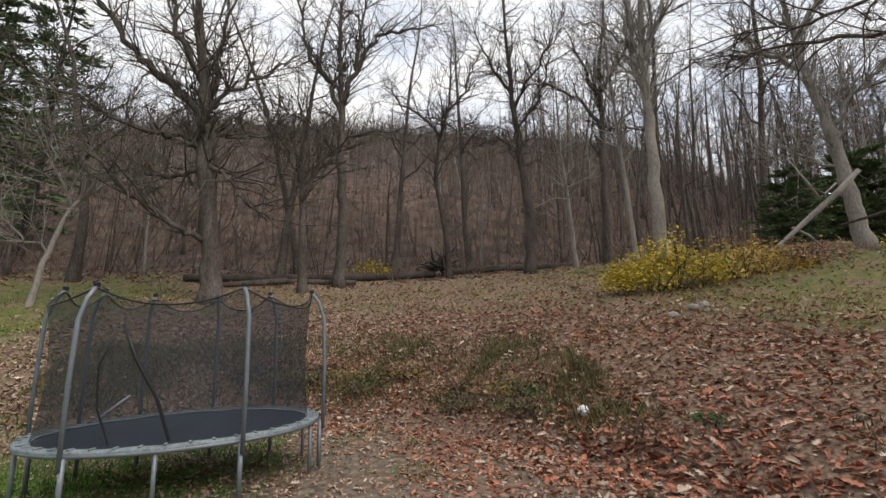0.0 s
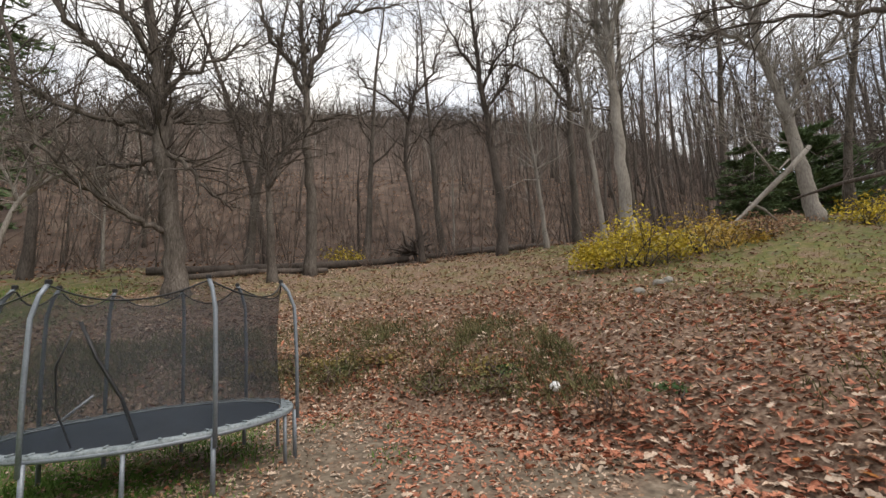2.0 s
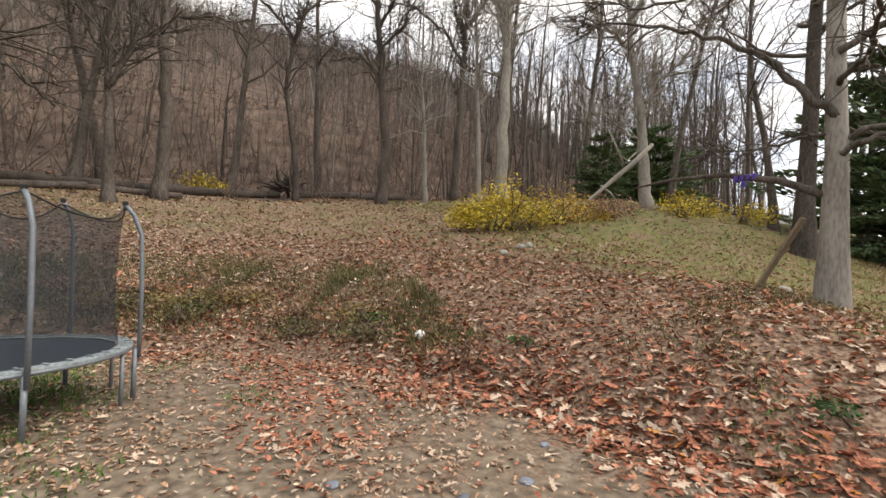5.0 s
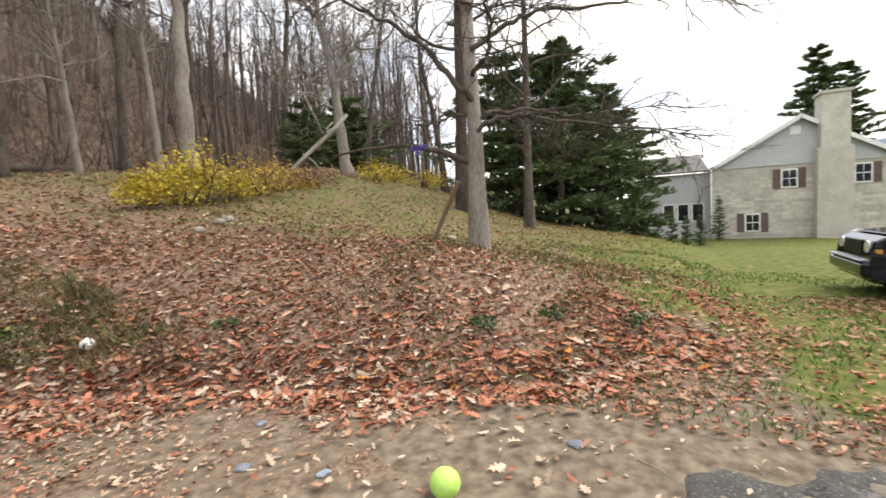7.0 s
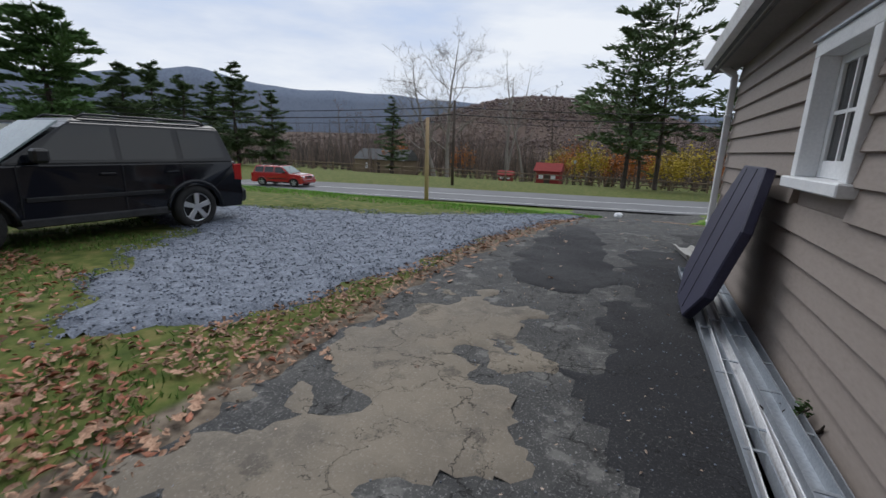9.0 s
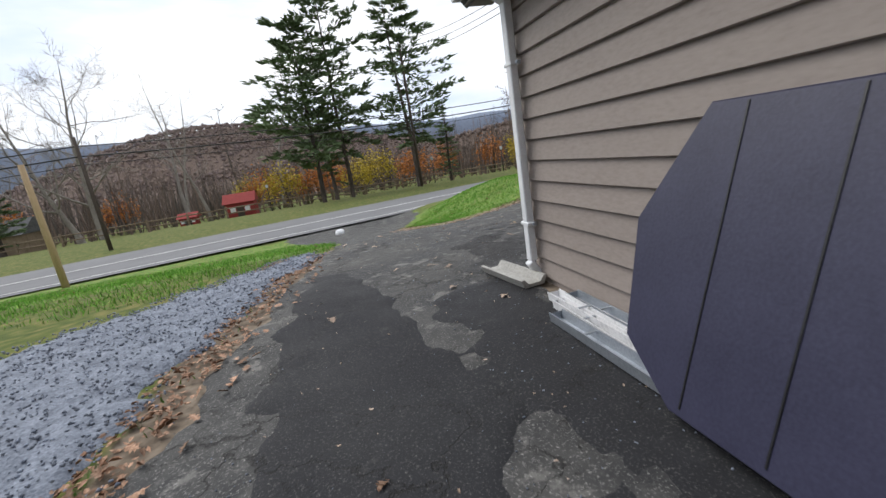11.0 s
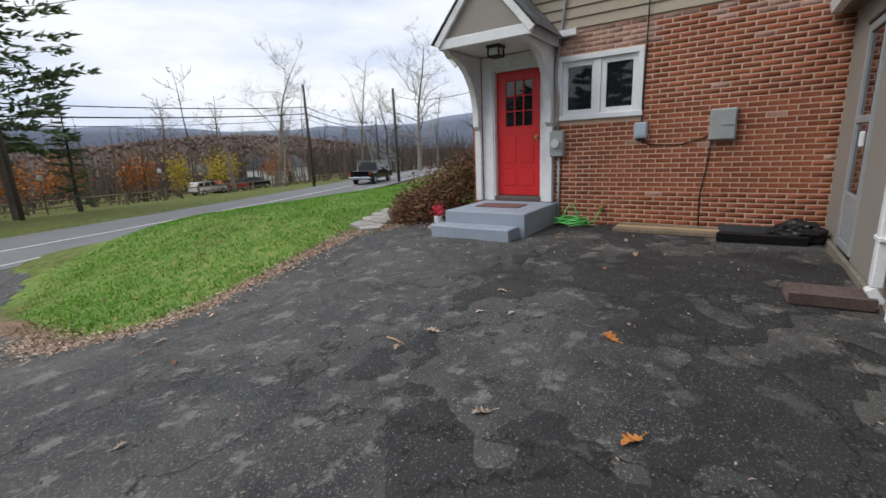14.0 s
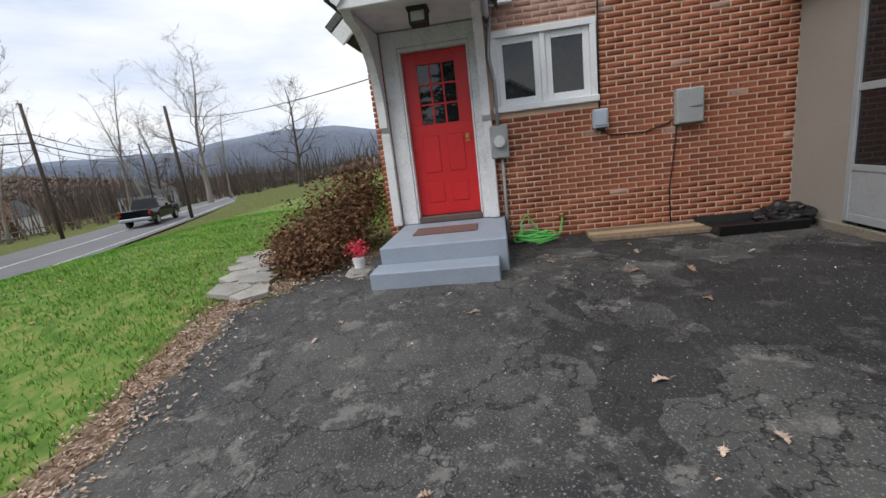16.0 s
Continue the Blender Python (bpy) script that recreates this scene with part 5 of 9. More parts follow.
    part("rear_window", boxed((-0.62, -2.05, 1.14), (0.62, -2.03, 1.52), 0.004, pose(0, -0.36, 0.0, -14, 0, 0) @ pose(0, 0.33, -0.22)), "car_glass", t)
    for i in range(7):
        part("grille_slot", boxed((-0.40 + i * 0.12, 1.995, 0.68), (-0.33 + i * 0.12, 2.025, 0.90), 0.008), "black", t)
    part("front_bumper", boxed((-0.86, 1.94, 0.36), (0.86, 2.13, 0.60), 0.05), paint, t)
    part("bumper_lip", boxed((-0.80, 1.98, 0.60), (0.80, 2.14, 0.625), 0.008), "metal", t, "bright bumper strip")
    part("rear_bumper", boxed((-0.86, -2.30, 0.36), (0.86, -2.08, 0.60), 0.05), "black", t)
    part("hood_panel", boxed((-0.66, 0.98, 1.035), (0.66, 1.80, 1.06), 0.012, pose(0, 1.0, 1.04, -4.5, 0, 0) @ pose(0, -1.0, -1.04 + 0.012)), paint, t)
    for s in (-0.35, 0.30):
        part("wiper", boxed((s - 0.30, 0.90, 1.09), (s + 0.25, 0.92, 1.105), 0, pose(0, 0.02, 0.01)), "black", t)
    tube("antenna", [(0.72, 0.95, 1.03), (0.73, 0.90, 1.75)], 0.004, "black", t, 5)
    bm = bmesh.new()
    box(bm, (-0.75, -1.9, 0.35), (0.75, 1.9, 0.6))
    part("underbody", bm, "black", t)
    return t


def pickup(at, turn, paint, label):
    """A four-door pickup truck; its nose points along +y."""
    t = thing("pickup_truck", label, "truck", at, turn)
    out = [(-2.75, 0.42), (-2.78, 0.62), (-2.76, 1.08), (-0.95, 1.10), (1.10, 1.12), (2.35, 1.06), (2.60, 0.98), (2.66, 0.6), (2.60, 0.38)]
    part("body", car_body(out, [(1.72, 0.46), (-1.75, 0.46)], 0.94, 0.04), paint, t)
    part("cabin", cabin((-0.98, 1.35, 1.09), (-0.80, 0.55, 1.78), 0.90, 0.70), paint, t)
    for s in (-1, 1):
        for cs in ([(1.05, 1.16), (0.22, 1.16), (0.20, 1.66), (0.58, 1.66)], [(0.14, 1.16), (-0.82, 1.16), (-0.72, 1.66), (0.12, 1.66)]):
            side_window(t, cs, 0.90, 0.70, 1.09, 1.78, s)
        wheel(t, s * 0.84, 1.72, 0.38, 0.25)
        wheel(t, s * 0.84, -1.75, 0.38, 0.25)
        part("headlight", boxed((s * 0.72 - 0.14, 2.56, 0.80), (s * 0.72 + 0.14, 2.67, 0.98), 0.02), "lamp_clear", t)
        part("tail_lamp", boxed((s * 0.86 - 0.06, -2.80, 0.78), (s * 0.86 + 0.06, -2.72, 1.06), 0.01), "lamp_red", t)
        part("mirror", boxed((s * 1.05 - 0.10, 0.92, 1.14), (s * 1.05 + 0.08, 1.06, 1.34), 0.03), "black", t)
    part("windshield", boxed((-0.72, -0.01, 0.0), (0.72, 0.01, 0.80), 0.004, pose(0, 1.31, 1.13, 47, 0, 0)), "car_glass_light", t)
    part("bed_opening", boxed((-0.78, -2.70, 1.085), (0.78, -1.05, 1.108)), "black", t)
    part("grille", boxed((-0.55, 2.60, 0.66), (0.55, 2.675, 0.98), 0.02), "black", t)
    part("front_bumper", boxed((-0.93, 2.60, 0.40), (0.93, 2.78, 0.62), 0.04), "metal", t)
    part("rear_bumper", boxed((-0.93, -2.95, 0.46), (0.93, -2.77, 0.66), 0.04), "metal", t)
    part("underbody", boxed((-0.8, -2.4, 0.42), (0.8, 2.3, 0.7)), "black", t)
    return t


suv((9.45, -3.62, land1(9.4, -3.6) - 0.01), -5, "car_black", "glossy black boxy four-door SUV parked on the grass")
rt = math.degrees(math.atan(0.2))
red_car = suv((23.6, road_middle(23.6) + 0.4, land1(23.6, road_middle(23.6)) + 0.10), 90 + rt, "car_red", "low bright red car on the road", False)
red_car.scale = (0.92, 0.88, 0.80)
pickup((-27.0, road_middle(-27.0) + 0.6, land1(-27.0, road_middle(-27.0)) + 0.10), 90 + 21, "car_black", "dark pickup truck driving along the road")
for x, y, p in ((-30.0, -62.0, "car_red"), (-34.0, -63.0, "car_black"), (-26.5, -61.0, "car_white")):
    suv((x, y, land1(x, y)), 100, p, {"car_red": "red car parked beyond the far field", "car_black": "black car parked beyond the far field", "car_white": "white car parked beyond the far field"}[p])


# ---- the trampoline ----
tr = thing("trampoline", "oval trampoline with grey steel legs, black safety net and faded pad", "trampoline", (-1.50, 6.52, 0.0), 12)
TA, TB, TH = 1.27, 0.83, 0.53
tz = land1(-1.6, 5.0)


def oval(a, k=1.0, z=TH):
    return Vector((TA * k * math.cos(a), TB * k * math.sin(a), z))


ts = np.linspace(0, 2 * math.pi, 64, endpoint=False)
tube("ring", [oval(a, 1.0, TH - 0.02) for a in ts], 0.022, "tramp_steel", tr, 8, True)
bm = bmesh.new()
top = [bm.verts.new(oval(a, 0.90, TH - 0.0 - 0.0)) for a in ts]
mid = [bm.verts.new(oval(a, 0.5, TH - 0.025)) for a in ts]
c = bm.verts.new((0, 0, TH - 0.035))
for i in range(64):
    j = (i + 1) % 64
    bm.faces.new((top[i], top[j], mid[j], mid[i]))
    bm.faces.new((mid[i], mid[j], c))
part("mat", bm, "mat", tr, "dark blue-black jumping mat", True)
bm = bmesh.new()
rows = []
for k, dz in ((0.915, 0.0), (0.94, 0.012), (1.0, 0.016), (1.022, 0.0), (1.018, -0.018)):
    rows.append([bm.verts.new(oval(a, k, TH + 0.008 + dz + 0.004 * math.sin(a * 17))) for a in ts])
for r0, r1 in zip(rows[:-1], rows[1:]):
    for i in range(64):
        j = (i + 1) % 64
        bm.faces.new((r0[i], r0[j], r1[j], r1[i]))
part("pad", bm, "pad", tr, "faded grey-white edge pad", True)
poles = [2.9, 4.14, 5.16, 6.15, 0.9, 1.45, 2.0, 2.45]
tops = []
for a in poles:
    foot = oval(a, 1.03, 0)
    w = tr.matrix_basis @ foot
    foot.z = land1(w.x, w.y) - 0.01
    tube("leg", [foot, oval(a, 1.03, TH - 0.03)], 0.021, "tramp_steel", tr, 8)
    hz = 1.87 + 0.03 * math.sin(a * 3)
    tops.append((a, hz))
    tube("net_pole", [oval(a, 1.055, TH - 0.12), oval(a, 1.055, TH + 0.55), oval(a, 1.04, hz - 0.28), oval(a, 0.99, hz - 0.1), oval(a, 0.93, hz)], 0.019, "tramp_steel", tr, 8)
    part("pole_cap", boxed((-0.022, -0.022, -0.01), (0.022, 0.022, 0.03), 0.006, Matrix.Translation(oval(a, 0.93, hz))), "black", tr)
for a in (3.31, 4.66, 5.95, 0.4):
    foot = oval(a, 0.99, 0)
    w = tr.matrix_basis @ foot
    foot.z = land1(w.x, w.y) - 0.01
    tube("leg", [foot, oval(a, 0.99, TH - 0.03)], 0.018, "tramp_steel", tr, 8)
bm = bmesh.new()
na = 96
cols = []
srt = sorted(tops)
for i in range(na):
    a = 2 * math.pi * i / na
    hi = [p for p in srt if p[0] >= a] or [(srt[0][0] + 2 * math.pi, srt[0][1])]
    lo = [p for p in reversed(srt) if p[0] <= a] or [(srt[-1][0] - 2 * math.pi, srt[-1][1])]
    u = (a - lo[0][0]) / max(1e-6, hi[0][0] - lo[0][0])
    top_z = lo[0][1] * (1 - u) + hi[0][1] * u - 0.02 - 0.16 * 4 * u * (1 - u)
    col = []
    for k in range(9):
        f = k / 8
        rad = 0.925 + 0.02 * math.sin(f * math.pi) * math.cos(a * 8) - 0.05 * math.sin(f * math.pi)
        col.append(bm.verts.new(oval(a, rad, TH + 0.01 + (top_z - TH) * f)))
    cols.append(col)
for i in range(na):
    for k in range(8):
        bm.faces.new((cols[i][k], cols[(i + 1) % na][k], cols[(i + 1) % na][k + 1], cols[i][k + 1]))
rim = [c[-1].co.copy() for c in cols]
part("safety_net", bm, "net", tr, "sagging black safety net", True)
tube("net_rope", rim, 0.008, "black", tr, 5, True)
tube("door_zip", [oval(4.35, 0.90, 1.54), oval(4.45, 0.885, 1.25), oval(4.62, 0.88, 0.9), oval(4.72, 0.89, 0.56)], 0.016, "black", tr, 6)
tube("door_edge", [oval(4.30, 0.90, 1.47), oval(4.18, 0.885, 1.19), oval(4.2, 0.88, 0.85), oval(4.32, 0.89, 0.56)], 0.008, "black", tr, 6)
for a in np.linspace(0, 2 * math.pi, 44, endpoint=False):
    part("pad_tie", boxed((-0.012, -0.03, 0), (0.012, 0.03, 0.01), 0.003, Matrix.Translation(oval(a, 0.985, TH + 0.026)) @ pose(0, 0, 0, 0, 0, math.degrees(a) + 90)), "pad", tr)



# ---- plants ----
def raw_np(name, verts, faces, material, parent=None, label="", smooth=False):
    """A mesh from arrays; all faces have the same number of corners."""
    me = bpy.data.meshes.new(name)
    verts, faces = np.asarray(verts, np.float32), np.asarray(faces, np.int32)
    k = faces.shape[1]
    me.vertices.add(len(verts))
    me.vertices.foreach_set("co", verts.reshape(-1))
    me.loops.add(faces.size)
    me.loops.foreach_set("vertex_index", faces.reshape(-1))
    me.polygons.add(len(faces))
    me.polygons.foreach_set("loop_start", np.arange(0, faces.size, k, dtype=np.int32))
    me.update(calc_edges=True)
    me.validate()
    me.materials.append(M[material])
    if smooth:
        me.shade_smooth()
    ob = new(name, me)
    if parent is not None:
        ob.parent = parent
    if label:
        ob["label"] = label
    return ob


def limb(rng, start, way, length, r0, r1, steps, wander, lift):
    """A wandering, tapering limb: its points and radii."""
    pts, rad = [Vector(start)], [r0]
    d = Vector(way).normalized()
    for i in range(steps):
        d = (d + Vector((rng.gauss(0, wander), rng.gauss(0, wander), rng.gauss(0, wander) + lift))).normalized()
        pts.append(pts[-1] + d * (length / steps))
        rad.append(r0 + (r1 - r0) * (i + 1) / steps)
    return pts, rad


def join_limbs(limbs):
    """Tubes of quads only, as arrays."""
    V, F, off = [], [], 0
    for pts, rad, sides in limbs:
        vs, fs = tube_rings(pts, rad, sides)
        V += [tuple(v) for v in vs]
        F += [tuple(i + off for i in f) for f in fs if len(f) == 4]
        off += len(vs)
    return np.array(V), np.array(F)


def grow(seed, height, r, lean=(0, 0), bough_r=0.42, first=0.35, boughs=12, twigs=5, fine=4, spread=0.6, up=0.06, wander=0.06, reach=0.42, droop=0.0, crook=0.26):
    """A bare tree: its trunk, and its crown of boughs, twigs and fine twigs."""
    rng = random.Random(seed)
    trunk, rad = limb(rng, (0, 0, -0.2), (lean[0], lean[1], 1), height, r, r * 0.12, 11, wander, 0.04)
    rad[0] = r * 1.45
    rad[1] = r * 1.02
    crown = []
    for b in range(boughs):
        f = first + (0.98 - first) * (b + rng.random()) / boughs
        k = min(len(trunk) - 2, int(f * (len(trunk) - 1)))
        u = f * (len(trunk) - 1) - k
        p = trunk[k].lerp(trunk[k + 1], min(1, u))
        a = b * 2.4 + rng.uniform(-0.5, 0.5)
        way = Vector((math.cos(a), math.sin(a), spread + rng.uniform(-0.25, 0.5) - droop * (1 - f)))
        L = height * reach * (1.15 - f * 0.75) * rng.uniform(0.6, 1.1)
        rb = max(0.012, r * bough_r * (1.1 - f))
        pts, rr = limb(rng, p, way, L, rb, rb * 0.2, 6, crook, up)
        crown.append((pts, rr, 5))
        for c in range(twigs):
            q = rng.randint(2, 6)
            way2 = (pts[min(q, 5) + (1 if q < 6 else 0)] - pts[q - 1]).normalized() + Vector((rng.gauss(0, 0.6), rng.gauss(0, 0.6), rng.gauss(0.15, 0.4)))
            rt_ = max(0.007, rr[q] * 0.55)
            p2, r2 = limb(rng, pts[q], way2, L * rng.uniform(0.25, 0.5), rt_, rt_ * 0.35, 4, 0.2, up * 0.7)
            crown.append((p2, r2, 3))
            for e in range(fine):
                q2 = rng.randint(1, 4)
                way3 = (p2[q2] - p2[q2 - 1]).normalized() + Vector((rng.gauss(0, 0.7), rng.gauss(0, 0.7), rng.gauss(0.1, 0.5)))
                p3, r3 = limb(rng, p2[q2], way3, L * rng.uniform(0.10, 0.24), max(0.005, r2[q2] * 0.6), 0.003, 3, 0.22, 0.02)
                crown.append(([p3[0], p3[2], p3[3]], [r3[0], r3[2], r3[3]], 3))
    return [(trunk, rad, 9)], crown


def bare_tree(x, y, seed, height, r, bark, label, **kw):
    trunk, crown = grow(seed, height, r, **kw)
    t = thing("tree", label, "tree", (x, y, land1(x, y)))
    v, f = join_limbs(trunk)
    raw_np("trunk", v, f, bark, t, smooth=True)
    v, f = join_limbs(crown)
    raw_np("crown", v, f, bark, t, "bare spreading branches and twigs", smooth=True)
    return t


def shaped_tree(x, y, seed, bark, label, stem, r, limbs, density=9.0):
    """A bare tree with its own habit: stem and boughs as (aside, height[, away]) from its foot, seen from the yard."""
    rg = random.Random(seed)
    b = math.atan2(x - 0.3, y - 1.6)
    aside, away = Vector((math.cos(b), -math.sin(b), 0)), Vector((math.sin(b), math.cos(b), 0))
    t = thing("tree", label, "tree", (x, y, land1(x, y)))

    def place(p):
        return aside * p[0] + away * (p[2] if len(p) > 2 else 0) + Vector((0, 0, p[1]))

    def bend(line, jit):
        pts = [place(p) for p in line]
        fine = []
        for a, c in zip(pts[:-1], pts[1:]):
            for k in range(5):
                fine.append(a.lerp(c, k / 5) + Vector((rg.gauss(0, jit), rg.gauss(0, jit), rg.gauss(0, jit))) * (0 if not fine else 1))
        return fine + [pts[-1]]

    line = bend(stem, r * 0.12)
    n = len(line)
    tube("trunk", line, [r * ((1.5, 1.12)[q] if q < 2 else 1 - 0.86 * q / n) for q in range(n)], bark, t, 10)
    ways = [(line[n // 3:], [r * (1 - 0.86 * q / n) for q in range(n // 3, n)])]
    for limb_line, rl in limbs:
        pts = bend(limb_line, 0.05)
        rr = [rl * (1 - 0.82 * q / len(pts)) for q in range(len(pts))]
        tube("bough", pts, rr, bark, t, 7)
        ways.append((pts, rr))
    ls = []
    for pts, rr in ways:
        run = sum((c - a).length for a, c in zip(pts[:-1], pts[1:]))
        for i in range(int(run * density)):
            q = rg.randint(1, len(pts) - 1)
            way = (pts[q] - pts[q - 1]).normalized() * 0.7 + Vector((rg.gauss(0, 0.6), rg.gauss(0, 0.6), rg.gauss(0.25, 0.5)))
            r1 = min(rr[q] * 0.55, 0.03)
            p, w = limb(rg, pts[q], way, rg.uniform(0.5, 2.3), max(0.009, r1), 0.005, 6, 0.2, 0.03)
            ls.append((p[::2], w[::2], 3))
            for e in range(6):
                q2 = rg.randint(1, 6)
                p2, w2 = limb(rg, p[q2], (p[q2] - p[q2 - 1]).normalized() + Vector((rg.gauss(0, 0.6), rg.gauss(0, 0.6), rg.gauss(0.1, 0.5))), rg.uniform(0.25, 0.95), 0.008, 0.004, 3, 0.22, 0.02)
                ls.append(([p2[0], p2[2], p2[3]], [w2[0], w2[2], w2[3]], 3))
    v, f = join_limbs(ls)
    raw_np("crown", v, f, bark, t, "bare branches and fine twigs", smooth=True)
    return t


shaped_tree(-3.8, 13.9, 11, "bark", "large gnarled grey-brown bare tree with low spreading limbs", [(0, -0.2), (-0.14, 1.5), (-0.41, 3.8), (-0.55, 5.6), (-0.85, 7.9), (-1.1, 11.5)], 0.29, [
    ([(-0.5, 5.0), (-1.0, 5.6, 0.2), (-1.8, 6.3, 0.4), (-2.7, 7.1, 0.3), (-3.7, 8.8, 0.2)], 0.17),
    ([(-0.3, 1.6), (-1.0, 1.9, -0.3), (-1.96, 2.6, -0.5), (-2.7, 3.45, -0.6), (-3.0, 4.4, -0.4)], 0.09),
    ([(-0.4, 3.9), (0.1, 3.3, -0.3), (0.7, 2.6, -0.5), (1.2, 2.15, -0.5)], 0.08),
    ([(-0.5, 4.1), (-1.0, 4.5, 0.1), (-1.8, 4.5, 0.3), (-3.7, 5.2, 0.2), (-5.0, 6.0, 0)], 0.10),
    ([(-0.48, 5.0), (-0.35, 6.0, 0.2), (-0.3, 7.2, 0.3), (0.1, 9.5, 0.5)], 0.13),
    ([(-0.45, 3.6), (-1.2, 3.4, 0.5), (-2.2, 3.7, 1.2), (-3.2, 3.4, 1.4)], 0.07),
    ([(-0.6, 6.0), (-1.3, 7.2, -0.3), (-1.7, 8.6, -0.5), (-2.4, 10.5, -0.5)], 0.09),
    ([(-0.5, 5.3), (0.3, 6.0, -0.4), (1.2, 6.6, -0.6), (2.0, 7.6, -0.4)], 0.07),
    ([(-0.4, 4.6), (0.5, 4.9, 0.6), (1.4, 5.4, 1.2), (2.2, 6.4, 1.5)], 0.06)], 10)
shaped_tree(-0.75, 16.6, 13, "bark", "tall forked bare tree with vines round its trunk", [(0, -0.2), (0.08, 2.4), (-0.08, 4.4), (-0.05, 6.4), (-0.15, 8.2), (-0.2, 10.4), (0.1, 14.0)], 0.19, [
    ([(-0.05, 6.2), (-0.7, 7.6, 0.1), (-1.4, 8.8, 0.2), (-1.6, 10.2, 0.2), (-2.2, 12.0, 0)], 0.10),
    ([(-0.05, 6.6), (0.47, 8.2, -0.1), (1.2, 9.4, -0.2), (2.4, 10.0, 0), (3.6, 10.4, 0.2)], 0.11),
    ([(0.4, 8.0), (0.6, 9.8, 0.3), (0.9, 12.5, 0.5)], 0.08),
    ([(-0.06, 5.2), (0.8, 5.5, -0.2), (1.7, 5.6, -0.3), (2.4, 5.9, -0.3)], 0.05),
    ([(-0.06, 4.6), (-0.9, 5.4, -0.3), (-1.8, 5.8, -0.5), (-2.6, 6.8, -0.5)], 0.05)], 9)
shaped_tree(-1.75, 15.5, 12, "bark", "short grey snag with one dark crooked limb", [(0, -0.2), (-0.1, 1.6), (-0.16, 3.2), (-0.1, 4.2)], 0.15, [
    ([(-0.15, 2.9), (0.2, 3.9, -0.2), (0.8, 4.6, -0.3), (1.4, 4.9, -0.3)], 0.075), ([(-0.12, 3.4), (-0.6, 4.4, 0.2), (-0.9, 5.6, 0.3)], 0.05)], 8)
shaped_tree(3.2, 17.4, 14, "bark_dark", "thin crooked dark tree beside the upturned root", [(0, -0.2), (-0.15, 1.8), (-0.5, 3.8), (-0.35, 5.4), (0.1, 7.0), (0.2, 9.5)], 0.12, [
    ([(-0.3, 5.6), (-1.0, 6.6, 0.2), (-1.9, 7.1, 0.3), (-2.6, 8.2, 0.2)], 0.06), ([(0.0, 6.6), (0.7, 7.4, 0), (1.0, 8.6, 0), (1.8, 10.0, 0.2)], 0.06), ([(-0.45, 4.4), (0.3, 5.2, 0.2), (0.9, 5.0, 0.3)], 0.035)], 8)
shaped_tree(6.0, 16.6, 15, "bark_dark", "tall bare tree with ivy-dark bark", [(0, -0.2), (0.1, 2.0), (-0.1, 4.0), (-0.3, 6.2), (-0.5, 9.0), (-0.55, 13.0)], 0.2, [
    ([(-0.2, 5.6), (0.5, 6.6, 0.3), (1.0, 8.0, 0.4), (1.2, 9.6, 0.4)], 0.07), ([(-0.4, 7.2), (-1.2, 8.4, 0), (-1.8, 10.2, 0)], 0.07), ([(-0.3, 6.4), (0.6, 7.9, -0.4), (1.7, 9.3, -0.6)], 0.06), ([(-0.1, 4.6), (-0.9, 5.2, 0), (-1.7, 5.2, 0.2), (-2.3, 5.8, 0.3)], 0.045)], 10)
shaped_tree(8.65, 12.9, 16, "bark_pale", "tall pale-trunked bare tree behind the yellow bush", [(0, -0.2), (0, 2.5), (0.0, 5.0), (0.0, 7.0), (0.15, 9.5), (0.3, 14)], 0.2, [
    ([(0.0, 5.2), (-0.25, 6.8, 0.2), (-0.3, 9.0, 0.3), (-0.9, 12.0, 0.3)], 0.11), ([(0.0, 6.4), (0.6, 7.8, -0.2), (0.9, 10.0, -0.2)], 0.08), ([(-0.25, 7.0, 0.2), (-1.0, 8.2, 0.4), (-1.9, 9.0, 0.6)], 0.05)], 9)
shaped_tree(8.7, 14.2, 17, "bark_pale", "slender pale leaning tree at the wood's edge", [(0, -0.2), (-0.1, 2.0), (-0.25, 4.5), (-0.4, 7.5), (-0.3, 12)], 0.095, [
    ([(-0.3, 5.5), (-0.9, 6.8, 0.2), (-1.2, 8.5, 0.2)], 0.04), ([(-0.35, 6.5), (0.3, 8.0, 0), (0.5, 10, 0)], 0.04)], 7)
shaped_tree(7.9, 16.8, 18, "bark_pale", "slender pale dead trunk at the wood's edge", [(0, -0.2), (-0.1, 2.2), (-0.3, 4.6), (-0.35, 8.0)], 0.1, [([(-0.3, 4.6), (0.3, 6.0, 0), (0.5, 8.0, 0)], 0.05)], 6)
shaped_tree(10.4, 18.9, 26, "bark", "wide forked bare tree behind the pale trunks", [(0, -0.2), (0.1, 3.0), (0.2, 6.0), (0.3, 9.0), (0.8, 13)], 0.19, [
    ([(0.2, 6.4), (-0.8, 8.0, 0), (-2.0, 8.9, 0), (-3.4, 9.4, 0.2)], 0.09), ([(0.25, 7.2), (-0.3, 9.4, 0.2), (-1.0, 11.6, 0.3)], 0.09), ([(0.3, 8.0), (1.3, 9.6, 0), (2.3, 11.6, 0)], 0.09), ([(0.2, 6.0), (1.4, 6.9, 0.5), (2.2, 8.3, 0.8)], 0.05)], 9)
